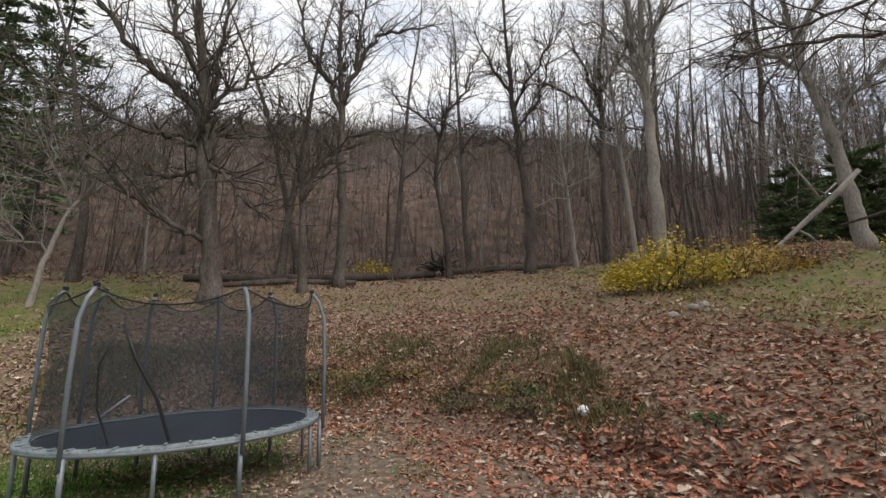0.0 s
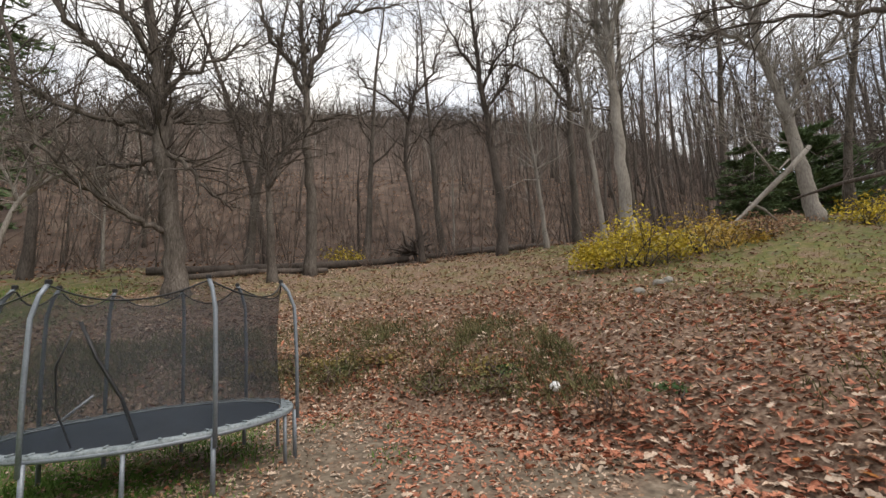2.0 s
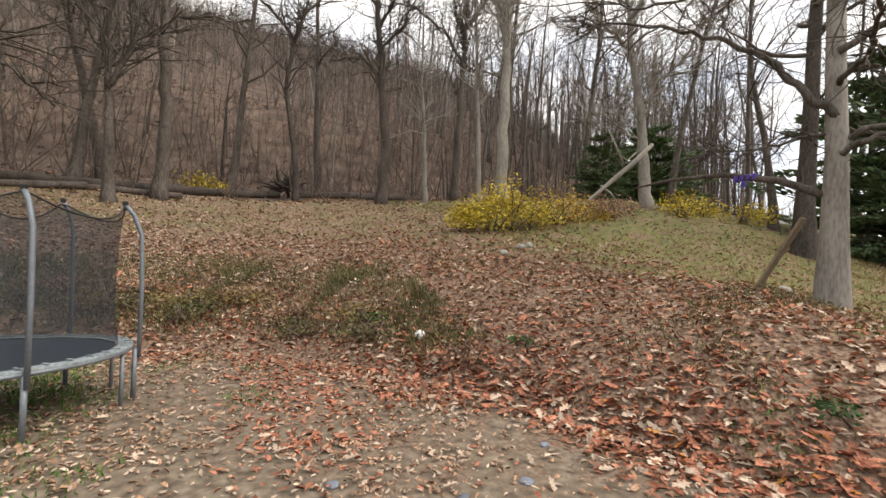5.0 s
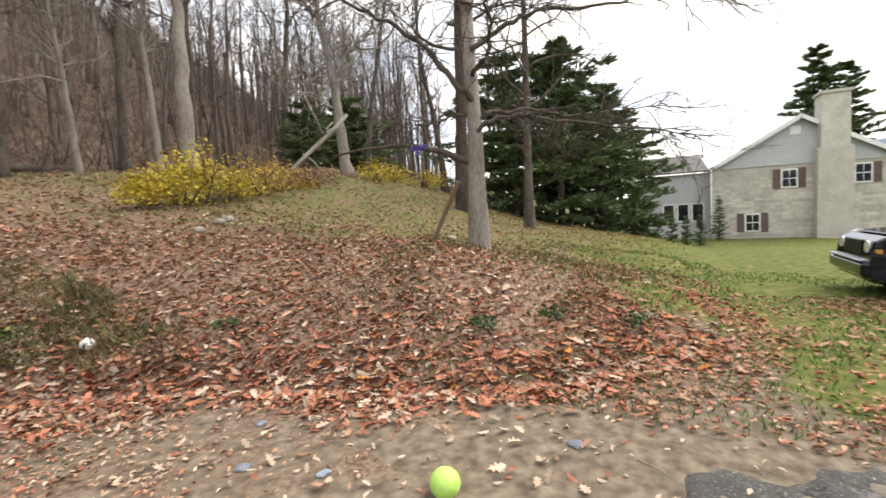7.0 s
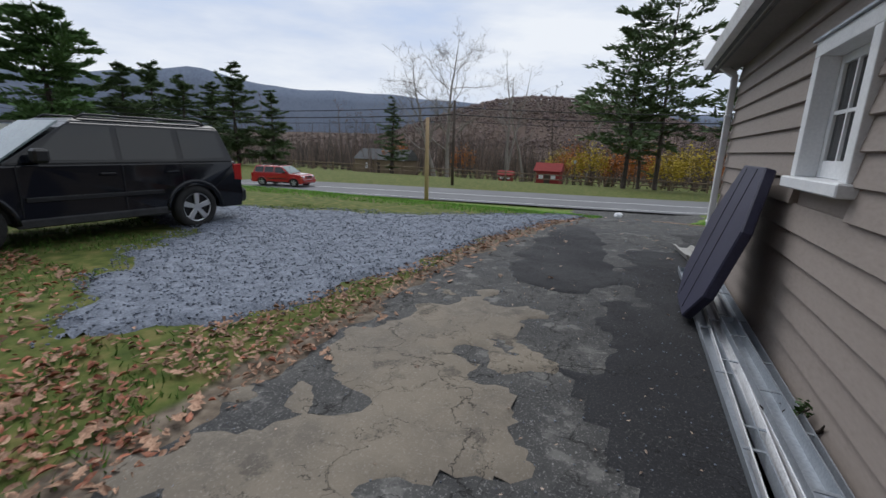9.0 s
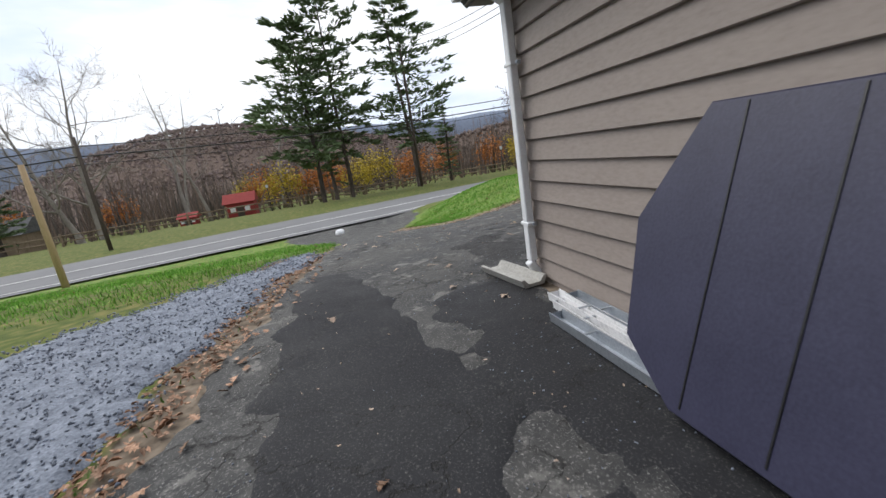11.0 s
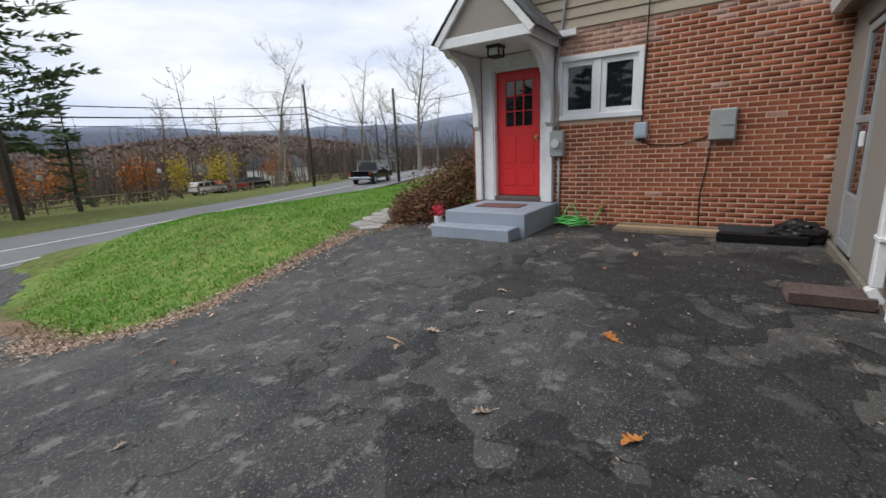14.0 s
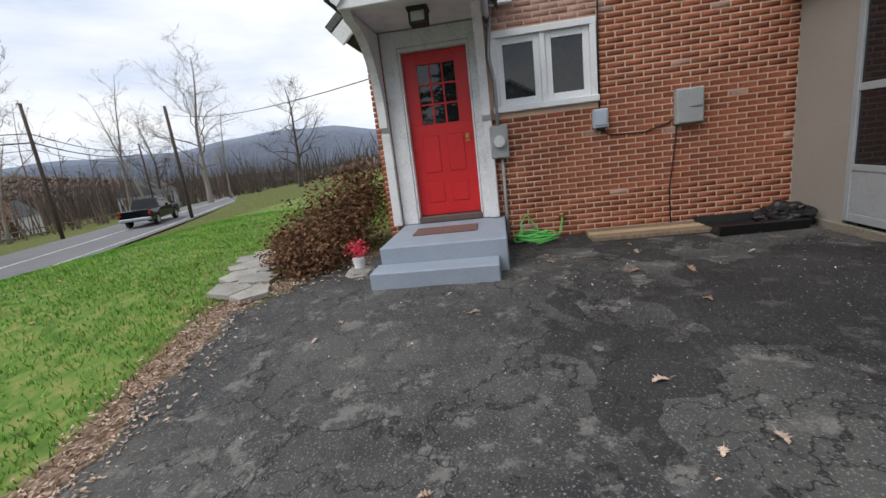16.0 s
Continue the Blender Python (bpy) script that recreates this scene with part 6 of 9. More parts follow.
shaped_tree(13.2, 11.0, 19, "bark_pale", "leaning grey bare tree beside the dead log", [(0, -0.2), (-0.1, 1.5), (-0.25, 3.2), (-0.55, 5.0), (-0.75, 7.0), (-1.1, 11.0)], 0.21, [
    ([(-0.3, 3.4), (0.3, 4.3, 0.2), (1.2, 5.2, 0.3), (1.8, 6.8, 0.2)], 0.08), ([(-0.6, 5.4), (-1.5, 6.3, -0.2), (-2.3, 7.8, -0.2)], 0.09), ([(-0.7, 6.4), (0.2, 7.8, -0.3), (0.6, 9.6, -0.3)], 0.08), ([(-0.15, 2.2), (-1.0, 2.8, -0.4), (-1.8, 2.6, -0.6)], 0.04), ([(-0.65, 6.0), (-1.8, 6.2, 0.4), (-3.2, 7.0, 0.6)], 0.05)], 11)
shaped_tree(-7.4, 13.0, 21, "bark_pale", "thin pale tree bending in a low arch by the lawn", [(0, -0.2), (0.15, 1.0), (0.5, 2.4), (1.1, 3.1), (2.2, 3.6), (3.2, 3.5)], 0.075, [([(0.5, 2.4), (0.1, 3.6, 0.1), (-0.2, 5.0, 0.2)], 0.04), ([(0.2, 1.2), (-0.7, 2.0, 0), (-1.6, 2.5, 0)], 0.03)], 9)
for k, (x, y, h, r, bark_, lean_) in enumerate(((-3.3, 19.5, 13, 0.17, "bark", 0.14), (-2.6, 20.2, 14, 0.16, "bark_dark", -0.12), (-5.6, 18.6, 13, 0.15, "bark_dark", 0.05), (-9.0, 17.0, 14, 0.15, "bark_dark", 0.05), (-12.5, 16.0, 15, 0.17, "bark_dark", 0.0), (1.2, 20.5, 14, 0.15, "bark", 0.04), (4.6, 20.0, 15, 0.15, "bark", -0.05), (12.4, 17.6, 16, 0.14, "bark", 0.0), (15.0, 15.6, 15, 0.15, "bark_dark", 0.03), (17.6, 13.0, 16, 0.14, "bark", -0.03), (19.5, 10.0, 15, 0.15, "bark_dark", 0.0))):
    bare_tree(x, y, 400 + k, h, r, bark_, "bare grey-brown tree at the foot of the wooded hill", first=0.3, boughs=20, twigs=8, fine=5, spread=0.75, reach=0.30, wander=0.05, lean=(lean_, 0))
bare_tree(15.0, 7.3, 41, 17, 0.24, "bark_dark", "tall dark-trunked tree behind the big grey one", first=0.3, boughs=26, twigs=8, fine=7, spread=0.4, wander=0.02, reach=0.26)
bare_tree(15.6, 5.1, 42, 16, 0.16, "bark_dark", "straight dark reddish trunk beside the pines", first=0.2, boughs=26, twigs=8, fine=6, spread=0.2, wander=0.02, reach=0.24)
big = bare_tree(7.7, 4.17, 31, 12.5, 0.155, "bark_pale", "big grey-barked bare tree with long drooping boughs", first=0.36, boughs=30, twigs=11, fine=10, spread=0.2, up=0.03, reach=0.42, wander=0.025, droop=0.15, bough_r=0.30, crook=0.15)
lowbough = tube("low_bough", [(0, 0, 1.45), (-0.05, 0.6, 1.75), (-0.05, 1.4, 1.95), (0.05, 2.4, 2.0), (0.0, 3.1, 1.93)], [0.06, 0.055, 0.045, 0.03, 0.015], "bark_dark", big, 7, label="bare dark low bough")


def long_bough(parent, line, r0, seed, twigs=26):
    """A long bending bough with drooping twigs; line holds reach, height and depth along the tree's broad side."""
    rg = random.Random(seed)
    pts = [Vector((0.49 * a + 0.87 * d, -0.87 * a + 0.49 * d, z)) for a, z, d in line]
    fine = []
    for a, b in zip(pts[:-1], pts[1:]):
        for k in range(5):
            fine.append(a.lerp(b, k / 5) + Vector((rg.gauss(0, 0.025), rg.gauss(0, 0.025), rg.gauss(0, 0.025))) * (1 if k else 0.3))
    fine.append(pts[-1])
    n = len(fine)
    ob = tube("bough", fine, [r0 * (1 - 0.85 * q / n) for q in range(n)], "bark", parent, 7, label="long bare grey bough")
    ls = []
    for i in range(twigs):
        q = rg.randint(n // 5, n - 1)
        way = (fine[q] - fine[q - 1]).normalized() * 0.8 + Vector((rg.gauss(0, 0.6), rg.gauss(0, 0.6), rg.gauss(-0.15, 0.5)))
        p, r = limb(rg, fine[q], way, rg.uniform(0.5, 1.5), 0.013, 0.004, 6, 0.22, -0.03)
        ls.append((p, r, 4))
        for e in range(6):
            q2 = rg.randint(1, 6)
            p2, r2 = limb(rg, p[q2], (p[q2] - p[q2 - 1]).normalized() + Vector((rg.gauss(0, 0.7), rg.gauss(0, 0.7), rg.gauss(-0.1, 0.6))), rg.uniform(0.15, 0.6), 0.006, 0.003, 4, 0.25, -0.02)
            ls.append((p2, r2, 3))
    v, f = join_limbs(ls)
    tagged(raw_np("twig", v, f, "bark_dark", parent, "thin drooping twigs", smooth=True), kind="stuff")
    return ob


long_bough(big, [(0, 2.55, 0), (-0.35, 2.95, 0.05), (-0.75, 3.5, 0.1), (-1.3, 3.95, 0.15), (-2.0, 4.25, 0.1), (-2.9, 4.6, 0.2), (-3.6, 4.75, 0.3)], 0.062, 1)
long_bough(big, [(0, 4.2, 0), (-0.5, 4.5, -0.2), (-1.3, 4.5, -0.3), (-2.4, 4.55, -0.2), (-3.4, 4.8, -0.4)], 0.048, 2)
long_bough(big, [(0, 3.45, 0), (0.5, 3.75, -0.1), (1.1, 4.0, -0.2), (2.1, 4.05, -0.2), (3.5, 4.25, -0.3), (4.5, 4.2, -0.3)], 0.052, 3, 40)
long_bough(big, [(0, 2.2, 0), (0.35, 2.4, 0.05), (1.0, 2.42, 0.1), (1.7, 2.3, 0.2), (2.6, 2.4, 0.3), (3.8, 2.42, 0.2)], 0.046, 4, 40)
long_bough(big, [(0, 2.05, 0), (0.4, 2.25, -0.1), (1.0, 2.22, -0.2), (2.0, 2.05, -0.3), (3.0, 1.9, -0.4), (3.9, 1.7, -0.4)], 0.045, 5, 40)
long_bough(big, [(0, 3.0, 0), (0.2, 3.2, -0.5), (0.1, 3.3, -1.3), (-0.2, 3.5, -2.2), (-0.3, 3.4, -3.0)], 0.042, 6)
long_bough(big, [(0, 2.3, 0), (-0.3, 2.35, 0.1), (-0.8, 2.25, 0.3), (-1.4, 2.3, 0.5)], 0.03, 7)
z_f = land1(7.7, 4.17)
strap = thing("purple_strap", "purple strap wound round a low bough", "strap", (7.65, 5.25, z_f + 1.86))
bm = bmesh.new()
for i in range(4):
    box(bm, (-0.05, -0.17 + 0.085 * i, -0.05), (0.05, -0.10 + 0.085 * i, 0.05), 0.015)
part("band", bm, "purple", strap)
part("loose_end", boxed((-0.06, -0.03, -0.15), (-0.045, 0.03, -0.06), 0.004), "purple", strap)
plank = thing("leaning_board", "weathered brown board leaning against the big tree", "board", (7.45, 4.95, land1(7.45, 4.95)))
part("board", boxed((-0.07, -0.02, 0), (0.07, 0.02, 1.15), 0.006, pose(0, 0, 0, 28, 0, 0)), "wood", plank)

log = thing("dead_log", "pale dead trunk leaning up out of the brush", "log", (10.2, 11.4, land1(10.2, 11.4)))
tube("stem", [(0, 0, 0), (0.6, -0.25, 0.5), (1.3, -0.5, 1.15), (1.8, -0.75, 1.65), (2.4, -1.0, 2.3)], [0.035, 0.05, 0.07, 0.075, 0.06], "bark_pale", log, 9)
tube("snag", [(0.9, -0.35, 0.9), (1.3, -0.4, 0.7), (1.9, -0.5, 0.1)], [0.045, 0.035, 0.015], "bark_pale", log, 6)
tube("snag", [(1.6, -0.6, 1.6), (1.4, -0.5, 2.1), (1.0, -0.4, 2.8)], [0.04, 0.03, 0.012], "bark_pale", log, 6)
tube("snag", [(1.9, -0.8, 2.0), (1.5, -0.8, 1.7), (0.9, -0.9, 1.9)], [0.03, 0.02, 0.01], "bark_pale", log, 6)
for pts, rr in (([(-5.6, 16.6), (-3.2, 17.2), (-0.6, 17.9), (1.4, 18.3), (2.8, 18.6)], 0.15), ([(-3.6, 16.4), (-2.0, 16.9), (-0.2, 17.0)], 0.09), ([(-4.6, 15.6), (-3.4, 16.2), (-2.5, 17.0)], 0.10), ([(3.4, 18.4), (5.6, 18.9), (7.6, 18.4)], 0.13), ([(4.6, 18.8), (6.3, 18.0), (8.4, 18.2)], 0.10)):
    fl = thing("fallen_log", "mossy dark fallen log at the foot of the hill", "log", (pts[0][0], pts[0][1], land1(*pts[0])))
    o = fl.location
    tube("stem", [(x - o.x, y - o.y, land1(x, y) + rr * 0.8 - o.z) for x, y in pts], [rr * 0.8, rr, rr, rr * 0.9, rr * 0.8][:len(pts)], "bark_dark", fl, 9)
root = thing("root_plate", "dark upturned root mass of a fallen tree", "root", (3.1, 18.7, land1(3.1, 18.7)))
rng = random.Random(5)
for i in range(46):
    pts, rr = limb(rng, (rng.uniform(-0.3, 0.3), 0, 0.35), (rng.gauss(0, 1), rng.gauss(0, 0.5), rng.uniform(-0.2, 1)), rng.uniform(0.5, 1.1), 0.09, 0.02, 4, 0.35, 0)
    tube("root", pts, rr, "bark_dark", root, 5)


def spray(rng, n, place, size, flat=0.5):
    """Many small leaf blades, as quads round given places."""
    V = np.empty((n * 4, 3))
    for i in range(n):
        p, s = place(i), size * rng.uniform(0.6, 1.3)
        u = Vector((rng.gauss(0, 1), rng.gauss(0, 1), rng.gauss(0, flat))).normalized()
        w = u.cross(Vector((rng.gauss(0, 1), rng.gauss(0, 1), rng.gauss(0, 1)))).normalized()
        V[i * 4:i * 4 + 4] = [p - u * s, p + w * s * 0.45, p + u * s, p - w * s * 0.45]
    return V, np.arange(n * 4).reshape(-1, 4)


def tufts(rng, spots, size):
    """Narrow needle sprays, each a long quad lying along its shoot."""
    V = np.empty((len(spots) * 4, 3))
    for i, (p, way) in enumerate(spots):
        u = way.normalized() * size * rng.uniform(0.9, 2.0)
        w = u.cross(Vector((rng.gauss(0, 1), rng.gauss(0, 1), rng.gauss(0, 1)))).normalized() * size * rng.uniform(0.22, 0.42)
        V[i * 4:i * 4 + 4] = [p - w * 0.5 - u * 0.3, p + w, p + u, p - w]
    return V, np.arange(len(spots) * 4).reshape(-1, 4)


def conifer(seed, height, radius, trunk_r, needle, first, tiers, material, open_crown=0.0):
    """A needle tree's parts as arrays: trunk and branches, needle clumps."""
    rng = random.Random(seed)
    limbs = [limb(rng, (0, 0, -0.2), (rng.gauss(0, 0.02), rng.gauss(0, 0.02), 1), height, trunk_r, 0.02, 8, 0.015, 0) + (7,)]
    spots = []
    for t in range(tiers):
        f = first + (1 - first) * (t + 0.5 * rng.random()) / tiers
        n = rng.randint(4, 6)
        off = rng.random() * 6.28
        for b in range(n):
            if rng.random() < open_crown:
                continue
            a = off + 6.283 * b / n + rng.gauss(0, 0.2)
            L = radius * ((1 - (f - first) / (1 - first)) ** (0.5 if open_crown > 0.2 else 0.75) + 0.06) * rng.uniform(0.65, 1.15) * min(1, 0.45 + (f - first) * 3.5)
            fb_ = min(0.985, max(first * 0.7, f + rng.gauss(0, 0.7) * (1 - first) / tiers))
            L *= rng.uniform(0.7, 1.15)
            pts, rr = limb(rng, (0, 0, height * fb_), (math.cos(a), math.sin(a), rng.gauss(0.10, 0.16) - 0.15 * (1 - f)), L, trunk_r * 0.22 * (1.1 - f) + 0.01, 0.006, 4, 0.08, 0.01)
            limbs.append((pts, rr, 3))
            out = (pts[-1] - pts[0]).normalized()
            side = Vector((-out.y, out.x, 0))
            for _ in range(needle * 12):
                u = rng.random() ** 0.7
                k = min(3, int(u * 4))
                p = pts[k].lerp(pts[k + 1], u * 4 - k)
                w = rng.gauss(0, 1) * (L * 0.16 + 0.04) * (1.25 - u)
                p = p + side * w + Vector((0, 0, rng.gauss(0.0, 0.05) * L * 0.5 + 0.03))
                spots.append((p, out * (0.4 + 0.6 * u) + side * (w * 1.2 / (L * 0.16 + 0.04)) + Vector((rng.gauss(0, 0.3), rng.gauss(0, 0.3), rng.gauss(0.18, 0.3)))))
    v, f = join_limbs(limbs)
    nv, nf = tufts(rng, spots, max(0.05, radius * 0.055))
    return v, f, nv, nf


def conifer_tree(name, x, y, label, seed, height, radius, trunk_r=0.2, needle=6, first=0.12, tiers=18, material="needles", open_crown=0.0, z=None):
    t = thing(name, label, "tree", (x, y, land1(x, y) if z is None else z))
    v, f, nv, nf = conifer(seed, height, radius, trunk_r, needle, first, tiers, material, open_crown)
    raw_np("trunk", v, f, "bark_dark", t)
    raw_np("crown", nv, nf, material, t, "clumped evergreen needles")
    return t


for i, (x, y, h, r) in enumerate(((-13.6, 18.6, 11, 2.8), (-16.6, 18.0, 13, 3.2), (-15.0, 23.5, 14, 3.4), (-19, 17.0, 13, 3.2))):
    conifer_tree("hemlock", x, y, "tall dark green hemlock at the edge of the lawn", 60 + i, h, r, 0.25, 5, 0.1, 18, "needles", 0.25)
for i, (x, y, h, r) in enumerate(((21.0, 7.0, 5.0, 2.4), (23.0, 8.2, 8.5, 3.2), (22.0, 5.0, 9.0, 3.2), (25, 6.2, 9.5, 3.3), (25.0, 3.4, 8.0, 3.0), (28, 4.4, 8.0, 3.0), (28.5, 1.8, 7.0, 2.6), (19.5, 15.5, 4.2, 2.4), (14.5, 14.0, 2.8, 1.2))):
    conifer_tree("pine", x, y, "dense dark green pine beside the lawn", 70 + i, h * 0.95, r * 1.2, 0.2, 9, 0.05, 20, "needles", 0.24)
for i in range(8):
    x, y = 29 + i * 0.55, 4.0 - i * 0.85
    conifer_tree("arborvitae", x, y, "small clipped dark green arborvitae in a row", 90 + i % 3, 1.9, 0.55, 0.05, 5, 0.03, 12)
conifer_tree("arborvitae", 37.3, -3.6, "upright dark green arborvitae against the stone house", 95, 3.2, 0.75, 0.05, 6, 0.03, 14)
for i, (x, y, h, r) in enumerate(((52, -13.5, 17, 5.0), (55, -16.5, 16.5, 4.6))):
    conifer_tree("spruce", x, y, "tall dark blue-green spruce behind the stone house", 100 + i, h, r, 0.3, 9, 0.12, 26)
conifer_tree("white_pine", 52, -23.4, "bright green white pine beside the stone house", 104, 15.5, 6.4, 0.35, 16, 0.16, 17, "needles_light", 0.22)
for i, (x, y, h, r) in enumerate(((56, -32, 11, 4.6), (60, -38, 12, 4.8), (52, -36, 10, 4.0), (50, -42, 12.5, 4.2), (46, -44, 9.5, 3.4), (58, -45, 11, 4.4), (33, -52, 10, 2.6), (63, -30, 11, 4.5))):
    conifer_tree("pine", x, y, "broad green pine beyond the lawn", 110 + i, h, r * 1.1, 0.3, 12, 0.08, 16, "needles", 0.12)
for i, (x, y, h, r) in enumerate(((3.44, -45.0, 15.5, 5.6), (0.7, -46.8, 19.5, 5.0), (-5.4, -43.9, 16.5, 5.0))):
    conifer_tree("tall_pine", x, y, "tall open-crowned pine across the road", 130 + i, h, r * 1.2, 0.24, 4, 0.24, 22, "needles", 0.40)
conifer_tree("tall_pine", 2.2, -47.5, "low dark pine among the tall pines across the road", 137, 10.0, 2.6, 0.2, 7, 0.25, 14)
conifer_tree("cedar", -9.0, -45.5, "dark green cedar across the road", 138, 7.5, 1.7, 0.16, 7, 0.12, 14)

# woods: many joined bare trees
rng = random.Random(77)
templates, far_templates = [], []
for k in range(9):
    h = 13 + k % 4 * 1.7
    for out, least, nb, nt, nf in ((templates, 0.007, 13, 6, 2), (far_templates, 0.022, 10, 4, 1)):
        tr_, cr_ = grow(200 + k, h, 0.15 + 0.02 * (k % 3), first=0.32, boughs=nb, twigs=nt, fine=nf, spread=0.85, reach=0.30, wander=0.05, crook=0.2)
        few = {7: (0, 3, 6), 5: (0, 4), 3: (0, 2), 12: (0, 1, 3, 5, 7, 9, 11)}
        out.append(join_limbs([([p[i] for i in few[len(p)]], [max(least, r[i]) for i in few[len(p)]], 4 if len(p) == 12 else 3) for p, r, _ in tr_ + cr_]))


def woods(name, places, material, label, sink=0.1, thicken=1.0, kinds=templates):
    V, F, off = [], [], 0
    for x, y, s in places:
        v, f = kinds[rng.randrange(len(kinds))]
        a = rng.uniform(0, 6.28)
        c, sn = math.cos(a), math.sin(a)
        w = np.stack([(v[:, 0] * c - v[:, 1] * sn) * s * thicken + x, (v[:, 0] * sn + v[:, 1] * c) * s * thicken + y, v[:, 2] * s + land1(x, y) - sink], 1)
        V.append(w)
        F.append(f + off)
        off += len(v)
    ob = raw_np(name, np.concatenate(V), np.concatenate(F), material)
    return tagged(ob, label, "woods", kind="stuff")


def scatter(n, x0, x1, y0, y1, gap, bias=1.0):
    out = []
    tries = 0
    while len(out) < n and tries < n * 30:
        tries += 1
        x, y = rng.uniform(x0, x1), y0 + (y1 - y0) * rng.random() ** bias
        if all((x - a) ** 2 + (y - b) ** 2 > gap * gap for a, b, _ in out[-60:]):
            out.append((x, y, rng.uniform(0.65, 1.15)))
    return out


def fan(n, near, far, lo=-44, hi=64, top=27):
    """Places spread over the hill as it opens out from the yard."""
    out = []
    while len(out) < n:
        b, d = radians(rng.uniform(lo, hi)), math.sqrt(rng.uniform(near ** 2, far ** 2))
        x, y = 0.3 + d * math.sin(b), 1.6 + d * math.cos(b)
        if y > 17.5:
            out.append((x, y, min(1.1, max(0.3, (1.5 + d * math.tan(radians(rng.uniform(17, top))) - land1(x, y)) / 15))))
    return out


woods("woods", fan(100, 19, 55), "bark_dark", "dense leafless woods on the hillside")
woods("woods", fan(95, 19, 60), "bark", "leafless grey woods on the hillside")
woods("woods", fan(40, 19, 50), "bark_pale", "pale grey leafless trunks on the hillside")
woods("woods", fan(60, 21, 75, 18, 66, 32), "bark", "leafless grey woods on the shoulder of the hill")
woods("woods", fan(60, 21, 75, 18, 66, 32), "bark_dark", "dark leafless woods on the shoulder of the hill")
woods("woods", fan(34, 21, 60, 18, 66, 30), "twig_red", "russet leafless woods on the shoulder of the hill")
woods("woods", fan(190, 42, 122), "bark", "leafless grey woods higher on the hillside", kinds=far_templates)
woods("woods", fan(190, 42, 122), "bark_dark", "dark leafless woods higher on the hillside", kinds=far_templates)
woods("woods", fan(110, 40, 122), "twig_red", "russet leafless woods higher on the hillside", kinds=far_templates)
woods("woods", fan(80, 45, 122), "bark_pale", "pale leafless trunks higher on the hillside", kinds=far_templates)
woods("woods", [(x, y, s * 0.85) for x, y, s in scatter(60, -70, 70, -115, -62, 2.5)], "twig_red", "leafless woods beyond the far field", thicken=1.25, kinds=far_templates)
woods("woods", [(x, y, s * 0.8) for x, y, s in scatter(70, -110, 100, -160, -70, 3)], "bark", "grey leafless woods beyond the far field", thicken=1.25, kinds=far_templates)
woods("woods", [(28, 10, 0.9), (33, 12, 1.0), (38, 9, 0.9), (30, 16, 1.1), (42, 13, 1.0), (47, 8, 1.0)], "bark_dark", "leafless trees behind the evergreens")
woods("woods", [(6, -62, 1.0), (9, -66, 1.1), (17, -60, 0.95), (20, -63, 0.9), (22, -70, 1.1), (-28, -58, 0.8), (-33, -55, 0.75), (-44, -52, 0.95), (-52, -57, 0.9), (-60, -50, 0.8)], "bark_pale", "pale bare trees beyond the road", thicken=1.5)

# large bare trees beyond the road, grown small and enlarged
for i, (x, y, h, lab) in enumerate(((-48, -45, 8.5, "large pale bare tree beside the road's bend"), (-39, -64.5, 9.0, "large pale bare tree beyond the far field"), (26, -55, 8.5, "pale bare tree across the road"), (29, -57, 7.8, "pale bare tree across the road"), (-70, -70, 8.0, "bare grey tree down the valley"), (-58, -38, 7.0, "bare grey tree near the road's bend"))):
    far_tree = bare_tree(x, y, 300 + i, h, 0.15, "bark_pale" if i < 4 else "bark", lab, first=0.22, boughs=20, twigs=8, fine=6, spread=0.5, reach=0.55)
    far_tree.scale = (2, 2, 2)

# underbrush on the hill
brush = []
for i in range(700):
    x, y = rng.uniform(-34, 30), 17.0 + 46 * rng.random() ** 1.6
    z = land1(x, y)
    for k in range(5):
        brush.append(limb(rng, (x, y, z - 0.05), (rng.gauss(0, 0.45), rng.gauss(0, 0.45), 1), rng.uniform(0.6, 3.2), 0.016, 0.004, 3, 0.2, 0) + (3,))
v, f = join_limbs(brush)
tagged(raw_np("underbrush", v, f, "twig_red"), "thin leafless russet underbrush under the trees", "underbrush", kind="stuff")


def spikes(n, xs, ys, height, width, material, label, lean=0.06, strands=1, top=0.12):
    """Thin upright stems as three-sided spires, for woods too far to tell apart."""
    r_ = np.random.RandomState(n)
    X, Y = r_.uniform(xs[0], xs[1], n), ys[0] + (ys[1] - ys[0]) * r_.rand(n)
    X, Y = np.repeat(X, strands), np.repeat(Y, strands)
    k = len(X)
    if strands > 1:
        X, Y = X + r_.normal(0, width * 1.5, k), Y + r_.normal(0, width * 1.5, k)
    Z = land(X, Y)
    H, W = height * r_.uniform(0.45, 1.2, k), width * r_.uniform(0.5, 1.3, k)
    lx, ly = r_.normal(0, lean, k) * H, r_.normal(0, lean, k) * H
    V = []
    for f, q in ((0.0, 1.0), (1.0, top)):
        for j in range(3):
            V.append(np.stack([X + lx * f + W * q * math.cos(2.094 * j), Y + ly * f + W * q * math.sin(2.094 * j), Z - 0.2 + H * f], 1))
    V = np.stack(V, 1).reshape(-1, 3)
    F = np.array([(0, 1, 4, 3), (1, 2, 5, 4), (2, 0, 3, 5)])[None] + (np.arange(k) * 6)[:, None, None]
    return tagged(raw_np("far_woods", V, F.reshape(-1, 4), material), label, "woods", kind="stuff")


